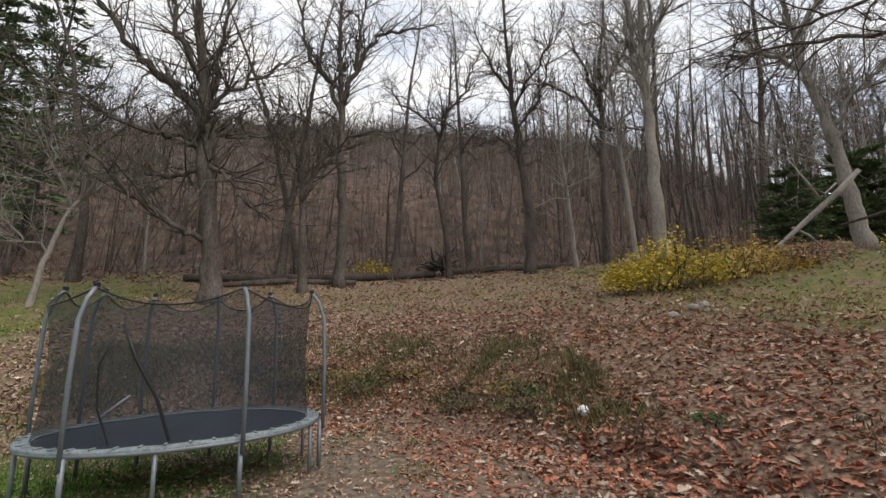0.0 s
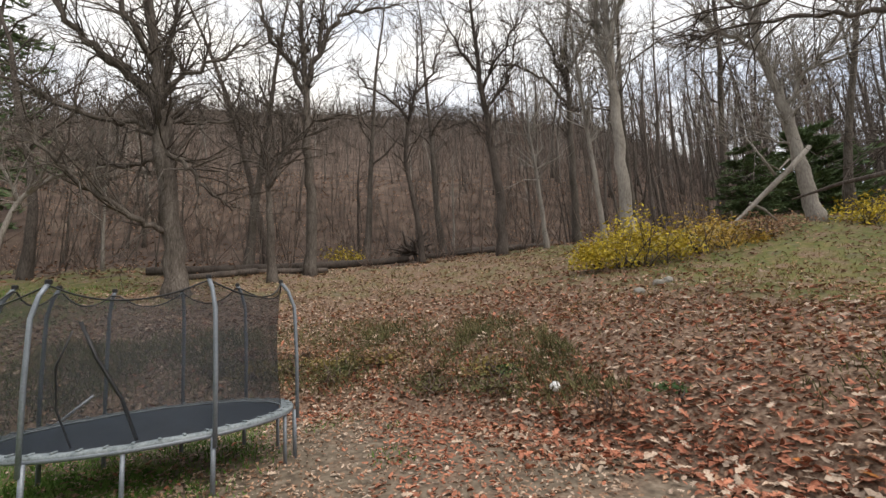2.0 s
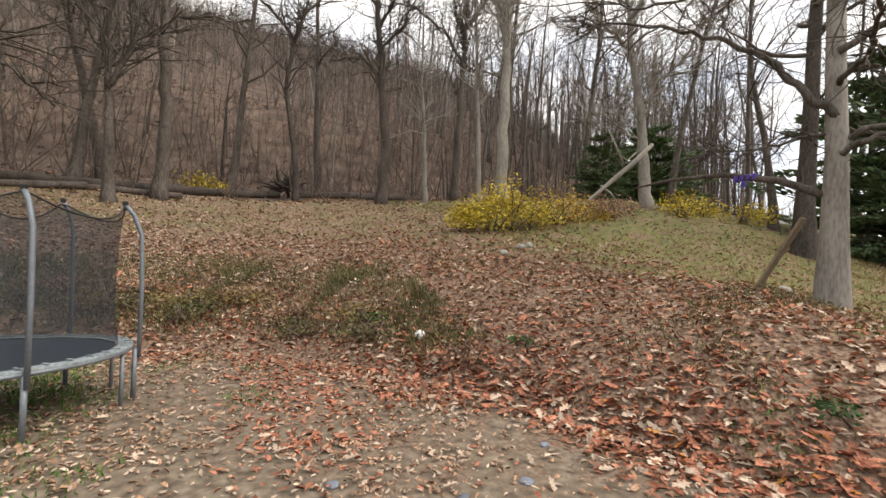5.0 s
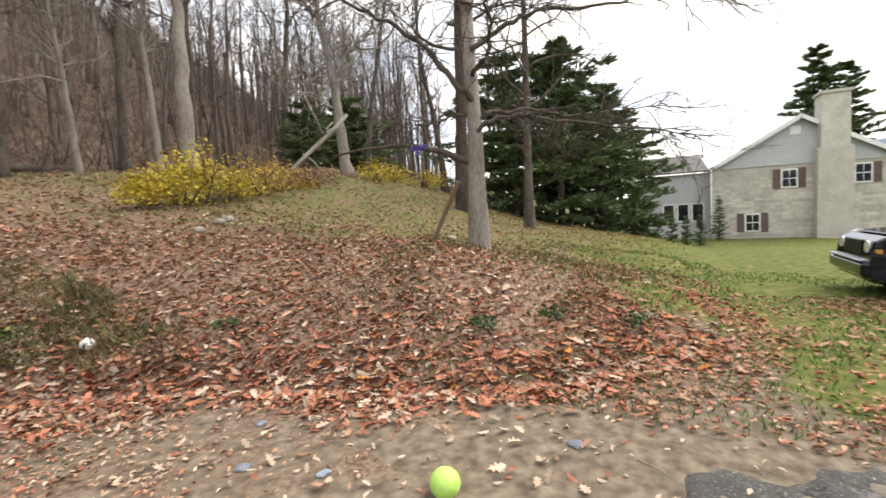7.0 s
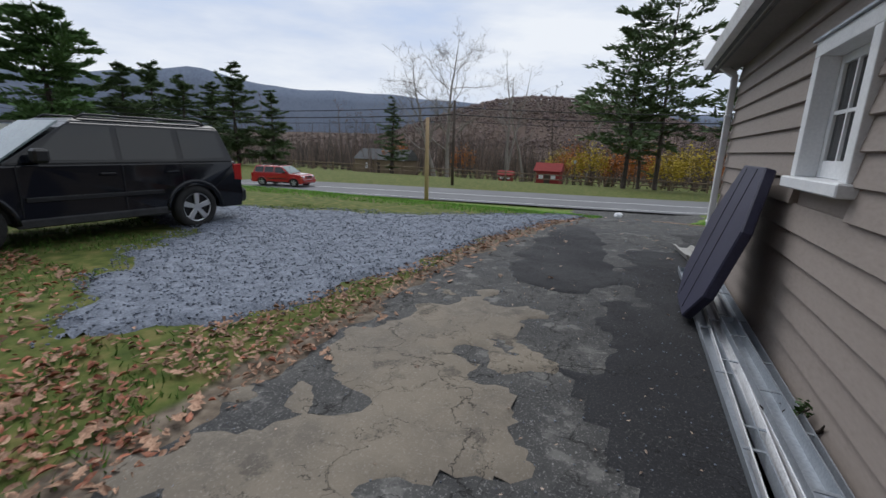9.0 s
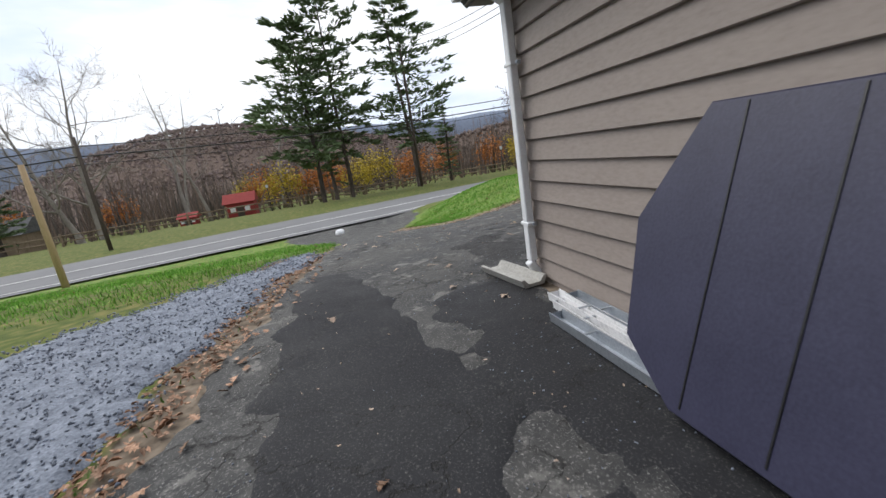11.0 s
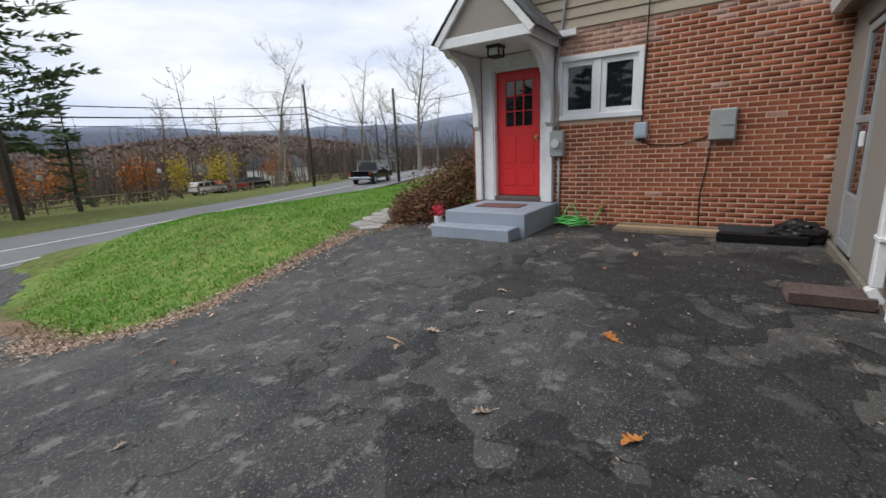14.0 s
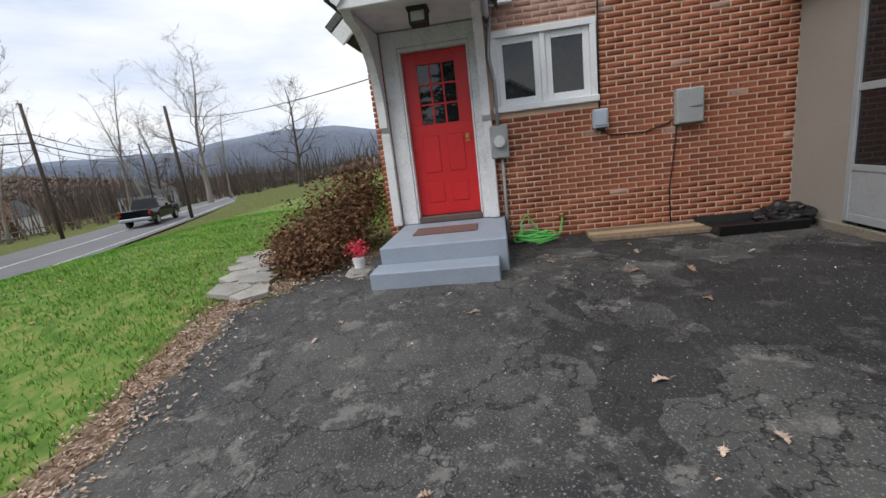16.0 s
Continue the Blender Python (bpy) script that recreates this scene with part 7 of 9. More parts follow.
spikes(5200, (-62, 62), (18.5, 116), 4.0, 0.022, "bark", "thin grey saplings on the hillside", 0.2, 2)
spikes(2600, (-62, 62), (18.5, 116), 4.6, 0.03, "bark_dark", "thin dark saplings on the hillside", 0.16, 2)
spikes(3000, (-62, 62), (18.5, 116), 2.2, 0.022, "twig_red", "russet brush on the hillside", 0.6, 3)
spikes(400, (8, 62), (17, 46), 3.0, 0.03, "twig_red", "russet brush behind the lawn", 0.4, 3)
spikes(1500, (-140, 120), (-130, -58), 7.0, 0.10, "twig_red", "russet thicket beyond the far field", 0.14, 3)
spikes(1200, (-140, 120), (-140, -62), 8.5, 0.10, "bark", "grey thicket beyond the far field", 0.12, 3)


def canopy(n, xs, ys, size, material, label):
    """Rounded, uneven leafless crowns, for woods on hills far off."""
    r_ = np.random.RandomState(n)
    X, Y = r_.uniform(xs[0], xs[1], n), r_.uniform(ys[0], ys[1], n)
    ball = np.array([(1, 0, 0), (0, 1, 0), (-1, 0, 0), (0, -1, 0), (0, 0, 1), (0, 0, -1)])
    tri = np.array([(0, 1, 4), (1, 2, 4), (2, 3, 4), (3, 0, 4), (1, 0, 5), (2, 1, 5), (3, 2, 5), (0, 3, 5)])
    V = ball[None] * (size * r_.uniform(0.6, 1.3, n))[:, None, None] * r_.uniform(0.6, 1.4, (n, 6, 1))
    a_ = r_.uniform(0, 6.28, n)
    V = np.stack([V[..., 0] * np.cos(a_)[:, None] - V[..., 1] * np.sin(a_)[:, None], V[..., 0] * np.sin(a_)[:, None] + V[..., 1] * np.cos(a_)[:, None], V[..., 2]], -1)
    V += np.stack([X, Y, land(X, Y) + size * 0.8], 1)[:, None]
    return tagged(raw_np("far_woods", V.reshape(-1, 3), (tri[None] + (np.arange(n) * 6)[:, None, None]).reshape(-1, 3), material, smooth=True), label, "woods", kind="stuff")


canopy(9000, (-420, 420), (-420, -150), 1.2, "twig_red", "russet leafless woods on the valley floor")
canopy(11000, (-80, 300), (-470, -290), 0.9, "far_canopy", "leafless woods on the round hill")
canopy(8000, (-600, 700), (-800, -260), 1.6, "far_canopy", "leafless woods covering the far hills")
canopy(4500, (-700, -110), (-300, 60), 1.5, "twig_red", "russet leafless woods down the valley")
spikes(900, (-330, -70), (-170, 20), 7.0, 0.16, "bark", "grey leafless trees down the valley", 0.25, 4, 0.3)

# the long ridge at the end of the valley; its blue is haze put into the colour
V, F = [], []
RIDGE = [(-15, 120), (-27, 150), (-37, 185), (-44, 158), (-52, 152), (-62, 146), (-80, 125), (-100, 96), (-125, 72), (-142, 80), (-151, 104), (-159, 114), (-166, 80), (-180, 58), (-196, 50)]
for i in range(121):
    deg = -14 - i * 1.5
    b = radians(deg)
    h = float(np.interp(-deg, [-p[0] for p in RIDGE], [p[1] for p in RIDGE])) + 3 * math.sin(i * 0.5) + 2 * math.sin(i * 1.3)
    for k, (rr, q) in enumerate(((1380, -30), (1385, 0.45 * h), (1395, 0.8 * h), (1405, h), (1440, h * 0.9))):
        V.append((rr * math.cos(b), rr * math.sin(b), q))
for i in range(120):
    for k in range(4):
        F.append((i * 5 + k, i * 5 + k + 1, i * 5 + k + 6, i * 5 + k + 5))
tagged(raw("backdrop", V, F, "hazy_ridge", smooth=True), "long wooded ridge at the end of the valley, blue haze in its colour", "ridge", kind="structure")


def leafy(name, label, category, x, y, mounds, n, size, material, stem_mat="bark_dark", seed=1, stems=30, z=None):
    """A shrub: arching stems and many small leaves in uneven mounds."""
    rg = random.Random(seed)
    z = land1(x, y) if z is None else z
    t = thing(name, label, category, (x, y, z))
    ls = []
    for i in range(stems):
        m = mounds[i % len(mounds)]
        ls.append(limb(rg, (m[0] * 0.8 + rg.gauss(0, 0.1), m[1] * 0.8 + rg.gauss(0, 0.1), 0), (rg.gauss(0, 0.5), rg.gauss(0, 0.5), 1), m[2] + m[5] * rg.uniform(0.6, 1.15), 0.014, 0.004, 5, 0.12, -0.02) + (4,))
    v, f = join_limbs(ls)
    tagged(raw_np("stem", v, f, stem_mat, t), kind="stuff")

    def place(i):
        m = mounds[rg.randrange(len(mounds))]
        u = Vector((rg.gauss(0, 1), rg.gauss(0, 1), rg.gauss(0, 1))).normalized() * (rg.random() ** 0.45) * (1 + 0.3 * math.sin(i * 0.7))
        return Vector((m[0] + u.x * m[3], m[1] + u.y * m[4], max(0.03, m[2] + u.z * m[5])))

    nv, nf = spray(rg, n, place, size)
    raw_np("foliage", nv, nf, material, t)
    return t


leafy("shrub", "bright yellow-leaved forsythia shrub at the wood's edge", "shrub", 6.95, 10.3, [(-0.6, 0, 0.5, 0.7, 0.6, 0.55), (0.1, 0.1, 0.7, 0.65, 0.6, 0.7), (0.9, 0, 0.5, 0.8, 0.6, 0.5), (-1.2, 0.1, 0.3, 0.5, 0.4, 0.35)], 4200, 0.045, "leaf_yellow", seed=3)
leafy("shrub", "fading tan-yellow shrub beside the yellow one", "shrub", 8.6, 10.2, [(0, 0, 0.5, 0.9, 0.6, 0.6), (0.9, 0.2, 0.4, 0.7, 0.5, 0.5), (1.7, 0.2, 0.3, 0.6, 0.5, 0.4)], 2600, 0.04, "leaf_tan", seed=4)
leafy("shrub", "low russet bramble by the dead log", "shrub", 10.6, 10.4, [(0, 0, 0.3, 1.2, 0.6, 0.35), (1.6, 0.5, 0.3, 1.2, 0.6, 0.4), (3.4, 0.6, 0.3, 1.3, 0.6, 0.4)], 2200, 0.045, "leaf_brown", seed=5, stems=60)
leafy("shrub", "yellow-orange brush along the wood's edge", "shrub", 14.2, 10.4, [(0, 0, 0.4, 1.1, 0.6, 0.5), (2.0, 0.3, 0.4, 1.3, 0.6, 0.5), (4.0, -0.4, 0.4, 1.2, 0.6, 0.45)], 2600, 0.05, "leaf_yellow", seed=6, stems=50)
leafy("shrub", "small yellow-green shrub by the fallen logs", "shrub", 0.2, 18.9, [(0, 0, 0.4, 0.7, 0.5, 0.45), (0.6, 0.2, 0.3, 0.4, 0.4, 0.3)], 800, 0.05, "leaf_yellow", seed=7)
leafy("shrub", "dark maroon-brown dwarf maple beside the steps", "shrub", -5.35, -12.75, [(0, 0, 0.45, 0.8, 0.7, 0.55), (0.45, 0.0, 0.32, 0.75, 0.6, 0.45), (-0.3, 0.3, 0.75, 0.65, 0.5, 0.5), (0.95, -0.05, 0.2, 0.5, 0.5, 0.3), (0.5, -0.45, 0.2, 0.6, 0.4, 0.32), (1.25, 0.0, 0.15, 0.4, 0.4, 0.25)], 21000, 0.032, "leaf_maroon", seed=8, z=land1(-5.3, -12.7))
leafy("ivy_patch", "low green weeds at the foot of the maple", "weeds", -4.65, -12.55, [(0, 0, 0.08, 0.3, 0.22, 0.12)], 260, 0.04, "leaf_green", seed=9, stems=8)
for i, (x, y) in enumerate(((-28, -60), (-14, -66), (2, -64), (14, -72), (-40, -66), (30, -70), (8, -58), (-8, -60), (38, -62), (-3, -56), (5, -61), (-20, -63), (-1, -62), (11, -63))):
    leafy("autumn_tree", "orange-leaved autumn tree beyond the far field", "tree", x, y, [(0, 0, 3.4, 2.0, 1.8, 2.3), (1.2, 0.3, 2.6, 1.5, 1.4, 1.6), (-1.1, 0, 2.9, 1.4, 1.4, 1.7)], 1300, 0.16, "leaf_orange" if i % 3 else "leaf_yellow", seed=30 + i, stems=14)
leafy("autumn_tree", "small golden autumn tree beside the far field", "tree", -19.0, -52.0, [(0, 0, 2.6, 1.2, 1.2, 1.7)], 1100, 0.12, "leaf_yellow", seed=45, stems=10)
for i, (x, y, s) in enumerate(((2.5, 7.5, 0.10), (3.6, 5.6, 0.08), (0.3, 9.2, 0.09), (4.4, 3.0, 0.10), (4.9, 2.4, 0.12), (5.4, 1.6, 0.10))):
    leafy("weed_clump", "small green weed clump among the leaves on the bank", "weeds", x, y, [(0, 0, s * 0.7, 0.22, 0.2, s * 0.7)], 110, 0.028, "leaf_green", seed=50 + i, stems=6)
for i in range(14):
    x = -1.8 + i * 0.36 + 0.2 * math.sin(i * 3)
    y = float(np.interp(x, TOE[:, 0], TOE[:, 1])) + 0.85 + 0.3 * math.sin(i * 1.9)
    leafy("brush_clump", "dry brown brush on the face of the bank", "brush", x, y, [(0, 0, 0.10, 0.5, 0.35, 0.16)], 420, 0.03, ("grass_dull", "leaf_brown", "grass_dry")[i % 3], "twig_red", seed=70 + i, stems=22)


# ---- fallen leaves, grass and loose stones ----
def leaf_quads(pts, yaw, pitch, roll_, size, fold):
    """Folded leaf blades: two quads each, from arrays."""
    n = len(pts)
    base = np.array([(0, -1, 0), (0.42, -0.35, 1), (0.36, 0.45, 1), (0, 1, 0), (-0.36, 0.45, 1), (-0.42, -0.35, 1)])
    V = np.repeat(base[None], n, 0) * size[:, None, None]
    V[:, :, 2] *= fold[:, None]
    cy, sy, cp, sp, cr, sr = np.cos(yaw), np.sin(yaw), np.cos(pitch), np.sin(pitch), np.cos(roll_), np.sin(roll_)
    x, y, z = V[..., 0], V[..., 1], V[..., 2]
    y, z = y * cp[:, None] - z * sp[:, None], y * sp[:, None] + z * cp[:, None]
    x, z = x * cr[:, None] + z * sr[:, None], -x * sr[:, None] + z * cr[:, None]
    x, y = x * cy[:, None] - y * sy[:, None], x * sy[:, None] + y * cy[:, None]
    V = np.stack([x, y, z], -1) + pts[:, None]
    F = np.array([(0, 1, 2, 3), (0, 3, 4, 5)])[None] + (np.arange(n) * 6)[:, None, None]
    return V.reshape(-1, 3), F.reshape(-1, 4)


def lobed_quads(pts, yaw, pitch, roll_, size, fold):
    """Lobed oak leaves: a strip of quads either side of the rib, from arrays."""
    n = len(pts)
    rim_ = np.array([(0.02, -1.0), (0.10, -0.62), (0.44, -0.50), (0.20, -0.20), (0.60, 0.06), (0.22, 0.28), (0.42, 0.60), (0.02, 1.0)])
    rib = np.stack([0 * rim_[:, 0], rim_[:, 1], 0 * rim_[:, 0]], 1)
    right = np.stack([rim_[:, 0], rim_[:, 1] + 0.06, rim_[:, 0]], 1)
    left = right * np.array((-1, 1, 1))
    V = np.repeat(np.concatenate([rib, right, left])[None], n, 0) * size[:, None, None]
    V[:, :, 2] *= fold[:, None]
    cy, sy, cp, sp, cr, sr = (q[:, None] for q in (np.cos(yaw), np.sin(yaw), np.cos(pitch), np.sin(pitch), np.cos(roll_), np.sin(roll_)))
    x, y, z = V[..., 0], V[..., 1], V[..., 2]
    y, z = y * cp - z * sp, y * sp + z * cp
    x, z = x * cr + z * sr, -x * sr + z * cr
    x, y = x * cy - y * sy, x * sy + y * cy
    V = np.stack([x, y, z], -1) + pts[:, None]
    F = [(k, 8 + k, 9 + k, k + 1) for k in range(7)] + [(k, k + 1, 17 + k, 16 + k) for k in range(7)]
    return V.reshape(-1, 3), (np.array(F)[None] + (np.arange(n) * 24)[:, None, None]).reshape(-1, 4)


nr = np.random.RandomState(4)


def litter(n, x0, x1, y0, y1, weight, size, material, label, tilt=0.35, lift=0.012, shape=leaf_quads):
    X, Y = nr.uniform(x0, x1, n), nr.uniform(y0, y1, n)
    ok = nr.rand(n) < weight(X, Y)
    X, Y = X[ok], Y[ok]
    k = len(X)
    P = np.stack([X, Y, land(X, Y) + lift + nr.rand(k) * 0.02], 1)
    V, F = shape(P, nr.uniform(0, 6.28, k), nr.normal(0, tilt, k), nr.normal(0, tilt, k), size * nr.uniform(0.6, 1.35, k), nr.uniform(-0.5, 0.7, k))
    return tagged(raw_np("leaf_litter", V, F, material), label, "fallen leaves", kind="stuff")


def bank_weight(X, Y):
    d = toe_distance(X, Y)
    w = waves(X, Y, 0.7)
    clear = 1 - 0.85 * smooth01((X - 4.0) / 0.8) * smooth01((3.4 - Y) / 1.2) * (waves(X, Y, 1.1) < 0.35)
    return clear * smooth01((d + 0.7 + 0.5 * w) / 0.8) * (1 - 0.8 * smooth01((-X - 4.6) / 2)) * (1 - 0.8 * smooth01((d - 2.4) / 3)) * (1 - 0.8 * smooth01((X - 6.0) / 3.5)) * smooth01((X + 9) / 3)


red_band = lambda X, Y: bank_weight(X, Y) * (0.25 + 0.75 * smooth01((1.6 - np.abs(toe_distance(X, Y) - 0.1)) / 1.2)) * smooth01((X + 1.5) / 1.5)
litter(86000, -9, 12, -1, 18, lambda X, Y: bank_weight(X, Y) * (0.45 + 0.4 * smooth01(waves(X, Y, 0.9) + 0.6)) * (1 - 0.35 * smooth01((1.5 - X) / 2.5)), 0.040, "leaf_brown", "brown oak leaves lying thick on the bank")
litter(46000, -4, 8, -1, 12, red_band, 0.037, "leaf_red", "russet red oak leaves along the foot of the bank")
litter(74000, -9, 12, 2, 19, lambda X, Y: bank_weight(X, Y) * (0.35 + 0.6 * smooth01((3.5 - X) / 3)), 0.040, "leaf_pale", "dry pale leaves scattered over the bank")
flat_red = lambda X, Y: 0.75 * smooth01((0.9 - np.abs(X - 1.2)) / 0.8) * smooth01((Y - 3.9) / 1.6) * (toe_distance(X, Y) < 0) + 0.015 * (toe_distance(X, Y) < 0)
litter(19000, -2.4, 4.6, 0.6, 9, flat_red, 0.033, "leaf_red", "red leaves strewn over the bare dirt", 0.2)
litter(6500, -2.4, 4.8, 0.2, 9, lambda X, Y: 0.22 * (toe_distance(X, Y) < 0), 0.026, "leaf_pale", "pale dry leaves strewn over the bare dirt", 0.2)
flat_mix = lambda X, Y: (toe_distance(X, Y) < 0.1) * (0.25 + 0.6 * smooth01(waves(X, Y, 0.9) + 0.3)) * smooth01((Y - 2.4) / 2.2) * smooth01((3.4 - X) / 1.8)
litter(19000, -4.5, 3.4, 1.8, 9.4, flat_mix, 0.024, "leaf_brown", "small brown leaves strewn over the bare dirt", 0.3)
litter(12000, -4.5, 3.4, 1.8, 9.4, flat_mix, 0.022, "leaf_pale", "small pale leaf scraps strewn over the bare dirt", 0.3)
foot = lambda X, Y: smooth01((0.5 - np.abs(toe_distance(X, Y) - 0.05)) / 0.4) * smooth01((X - 2.2) / 0.8)
litter(4200, 2.0, 6.0, 0.6, 7.5, foot, 0.062, "leaf_red", "large russet oak leaves heaped at the foot of the bank", 0.3, 0.03, lobed_quads)
litter(1800, 1.6, 6.4, 0.6, 8.0, foot, 0.060, "leaf_pale", "large pale oak leaves heaped at the foot of the bank", 0.3, 0.035, lobed_quads)
litter(220, 2.6, 6.0, 0.6, 4.5, foot, 0.06, "leaf_orange", "large orange oak leaves heaped at the foot of the bank", 0.3, 0.035, lobed_quads)
scatter_flat = lambda X, Y: (toe_distance(X, Y) < -0.05) * (polygon_distance(X, Y, DRIVE) < -0.1) * 0.5
litter(520, -1.5, 4.6, 1.8, 8.0, scatter_flat, 0.05, "leaf_pale", "pale oak leaves lying on the bare dirt", 0.25, 0.02, lobed_quads)
litter(300, -1.5, 4.6, 1.8, 8.0, scatter_flat, 0.05, "leaf_brown", "brown oak leaves lying on the bare dirt", 0.25, 0.02, lobed_quads)
litter(2400, -3, 8, 1, 12, lambda X, Y: bank_weight(X, Y) * 0.6, 0.058, "leaf_pale", "pale oak leaves lying over the bank", 0.35, 0.03, lobed_quads)
litter(2400, -3, 8, 1, 12, lambda X, Y: bank_weight(X, Y) * 0.6, 0.058, "leaf_red", "russet oak leaves lying over the bank", 0.35, 0.03, lobed_quads)
verge = lambda X, Y: (polygon_distance(X, Y, DRIVE) < 0.1) * (polygon_distance(X, Y, GRAVEL) < 0) * (0.25 + 0.6 * (waves(X, Y, 0.8) > 0.1))
litter(8000, 3.6, 9.0, -2.6, 2.4, verge, 0.029, "leaf_brown", "brown leaves on the grass by the gravel", 0.25)
litter(5500, 3.6, 9.0, -2.6, 2.4, verge, 0.030, "leaf_red", "russet leaves on the grass by the gravel", 0.25)
litter(900, 3.6, 9.0, -2.6, 2.4, verge, 0.06, "leaf_brown", "large brown oak leaves on the grass by the gravel", 0.25, 0.03, lobed_quads)
strip = lambda X, Y: (polygon_distance(X, Y, DRIVE) < 0.08) * (polygon_distance(X, Y, GRAVEL) < 0.1) * (polygon_distance(X, Y, DRIVE) > -0.9)
litter(9000, 3.0, 5.4, -11, -1.6, strip, 0.026, "leaf_brown", "small brown leaves on the strip beside the gravel", 0.25, 0.02)
litter(900, 3.0, 5.2, -11, -2.2, lambda X, Y: (np.abs(polygon_distance(X, Y, DRIVE)) < 0.35) * 0.6, 0.045, "leaf_brown", "brown leaves along the driveway's edge", 0.25, 0.03, lobed_quads)
litter(16000, -4.6, 1.6, -14.4, -12.0, lambda X, Y: np.clip(1 - np.abs(polygon_distance(X, Y, DRIVE) + 0.0) / 0.55, 0, 1) ** 2, 0.018, "leaf_pale", "dry leaves along the lawn's edge", 0.25, 0.03)
litter(900, -14, 16, -22, -12.6, lambda X, Y: (polygon_distance(X, Y, DRIVE) < -0.1) * 0.25, 0.036, "leaf_brown", "brown leaves scattered on the front lawn", 0.25, 0.04)
litter(36000, -6, 22, -2, 15, lambda X, Y: 0.65 * smooth01((toe_distance(X, Y) - 1.0) / 2.5), 0.036, "leaf_brown", "brown leaves scattered on the upper lawn", 0.3)
litter(14000, -24, 26, 16, 34, lambda X, Y: 0.8 + 0 * X, 0.07, "leaf_brown", "brown leaves covering the woodland floor", 0.4, 0.02)


def blades(n, x0, x1, y0, y1, weight, h, material, label):
    X, Y = nr.uniform(x0, x1, n), nr.uniform(y0, y1, n)
    ok = nr.rand(n) < weight(X, Y)
    X, Y = X[ok], Y[ok]
    k = len(X)
    Z = land(X, Y)
    a, hh = nr.uniform(0, 6.28, k), h * nr.uniform(0.5, 1.4, k)
    w = 0.006 + 0.004 * nr.rand(k)
    bx, by = nr.normal(0, 0.5, k) * hh, nr.normal(0, 0.5, k) * hh
    dx, dy = np.cos(a) * w, np.sin(a) * w
    V = np.stack([np.stack([X - dx, Y - dy, Z - 0.01], 1), np.stack([X + dx, Y + dy, Z - 0.01], 1), np.stack([X + bx + dx * 0.2, Y + by + dy * 0.2, Z + hh], 1), np.stack([X + bx - dx * 0.2, Y + by - dy * 0.2, Z + hh * 0.97], 1)], 1)
    return tagged(raw_np("grass", V.reshape(-1, 3), np.arange(k * 4).reshape(-1, 4), material), label, "grass", kind="stuff")


tuft = lambda X, Y: smooth01(waves(X, Y, 1.1) * 1.5 + 0.6)
blades(66000, -6, 1.0, 1.2, 8.4, lambda X, Y: (smooth01((-0.3 - X) / 1.0) * (0.35 + 0.65 * tuft(X, Y)) + 0.25 * (waves(X, Y, 1.7) > 0.45)), 0.045, "grass_yard", "short green lawn grass round the trampoline")
blades(90000, -12, 2.2, -22, -12.7, lambda X, Y: smooth01((-polygon_distance(X, Y, DRIVE) - 0.12) / 0.5) * (0.5 + 0.5 * tuft(X, Y)) * smooth01((Y + 24) / 5), 0.04, "grass", "lush green front lawn grass")
blades(9000, -12, 2.2, -16, -12.5, lambda X, Y: (polygon_distance(X, Y, DRIVE) < -0.02) * smooth01((0.9 + polygon_distance(X, Y, DRIVE)) / 0.8), 0.05, "grass_dry", "yellowed grass along the lawn's edge")
blades(34000, 2.6, 16, -20, -9.5, lambda X, Y: (polygon_distance(X, Y, DRIVE) < -0.03) * (polygon_distance(X, Y, GRAVEL) < -0.02) * (0.4 + 0.6 * tuft(X, Y)), 0.06, "grass", "green lawn grass between gravel and road")
blades(30000, 3.7, 12, -8, 3.5, lambda X, Y: (polygon_distance(X, Y, DRIVE) < -0.05) * (polygon_distance(X, Y, GRAVEL) < -0.02) * (waves(X, Y, 0.9) > -0.25) * np.where((X > 5.0) | (Y > -1.6), 0.8, 0.2), 0.05, "grass_yard", "thin green grass beside the driveway")
blades(26000, 3.7, 22, -3, 9, lambda X, Y: smooth01((toe_distance(X, Y) - 0.3) / 2) * 0.8, 0.06, "grass_dry", "dry yellow-green grass on the upper lawn")
blades(14000, -10, 9, 8, 16, lambda X, Y: smooth01((toe_distance(X, Y) - 1.0) / 2) * 0.5, 0.07, "grass_dry", "dry grass among the leaves on the bank")
blades(52000, -4.5, 3.4, 6.0, 11.2, lambda X, Y: smooth01((toe_distance(X, Y) - 0.1) / 0.4) * smooth01((2.6 - toe_distance(X, Y)) / 1.2) * (0.3 + 0.7 * (waves(X, Y, 1.0) > -0.1)), 0.13, "grass_dull", "dull green and brown brush on the face of the bank")
blades(8000, 3.0, 9, 0.5, 5.0, lambda X, Y: smooth01((toe_distance(X, Y) - 0.5) / 0.5) * (waves(X, Y, 0.8) > 0.0), 0.08, "grass_dull", "dull green grass over the bank by the drive")
blades(9000, -14, -4.5, 8.5, 15, lambda X, Y: 0.8 + 0 * X, 0.06, "grass_yard", "green grass on the upper lawn")

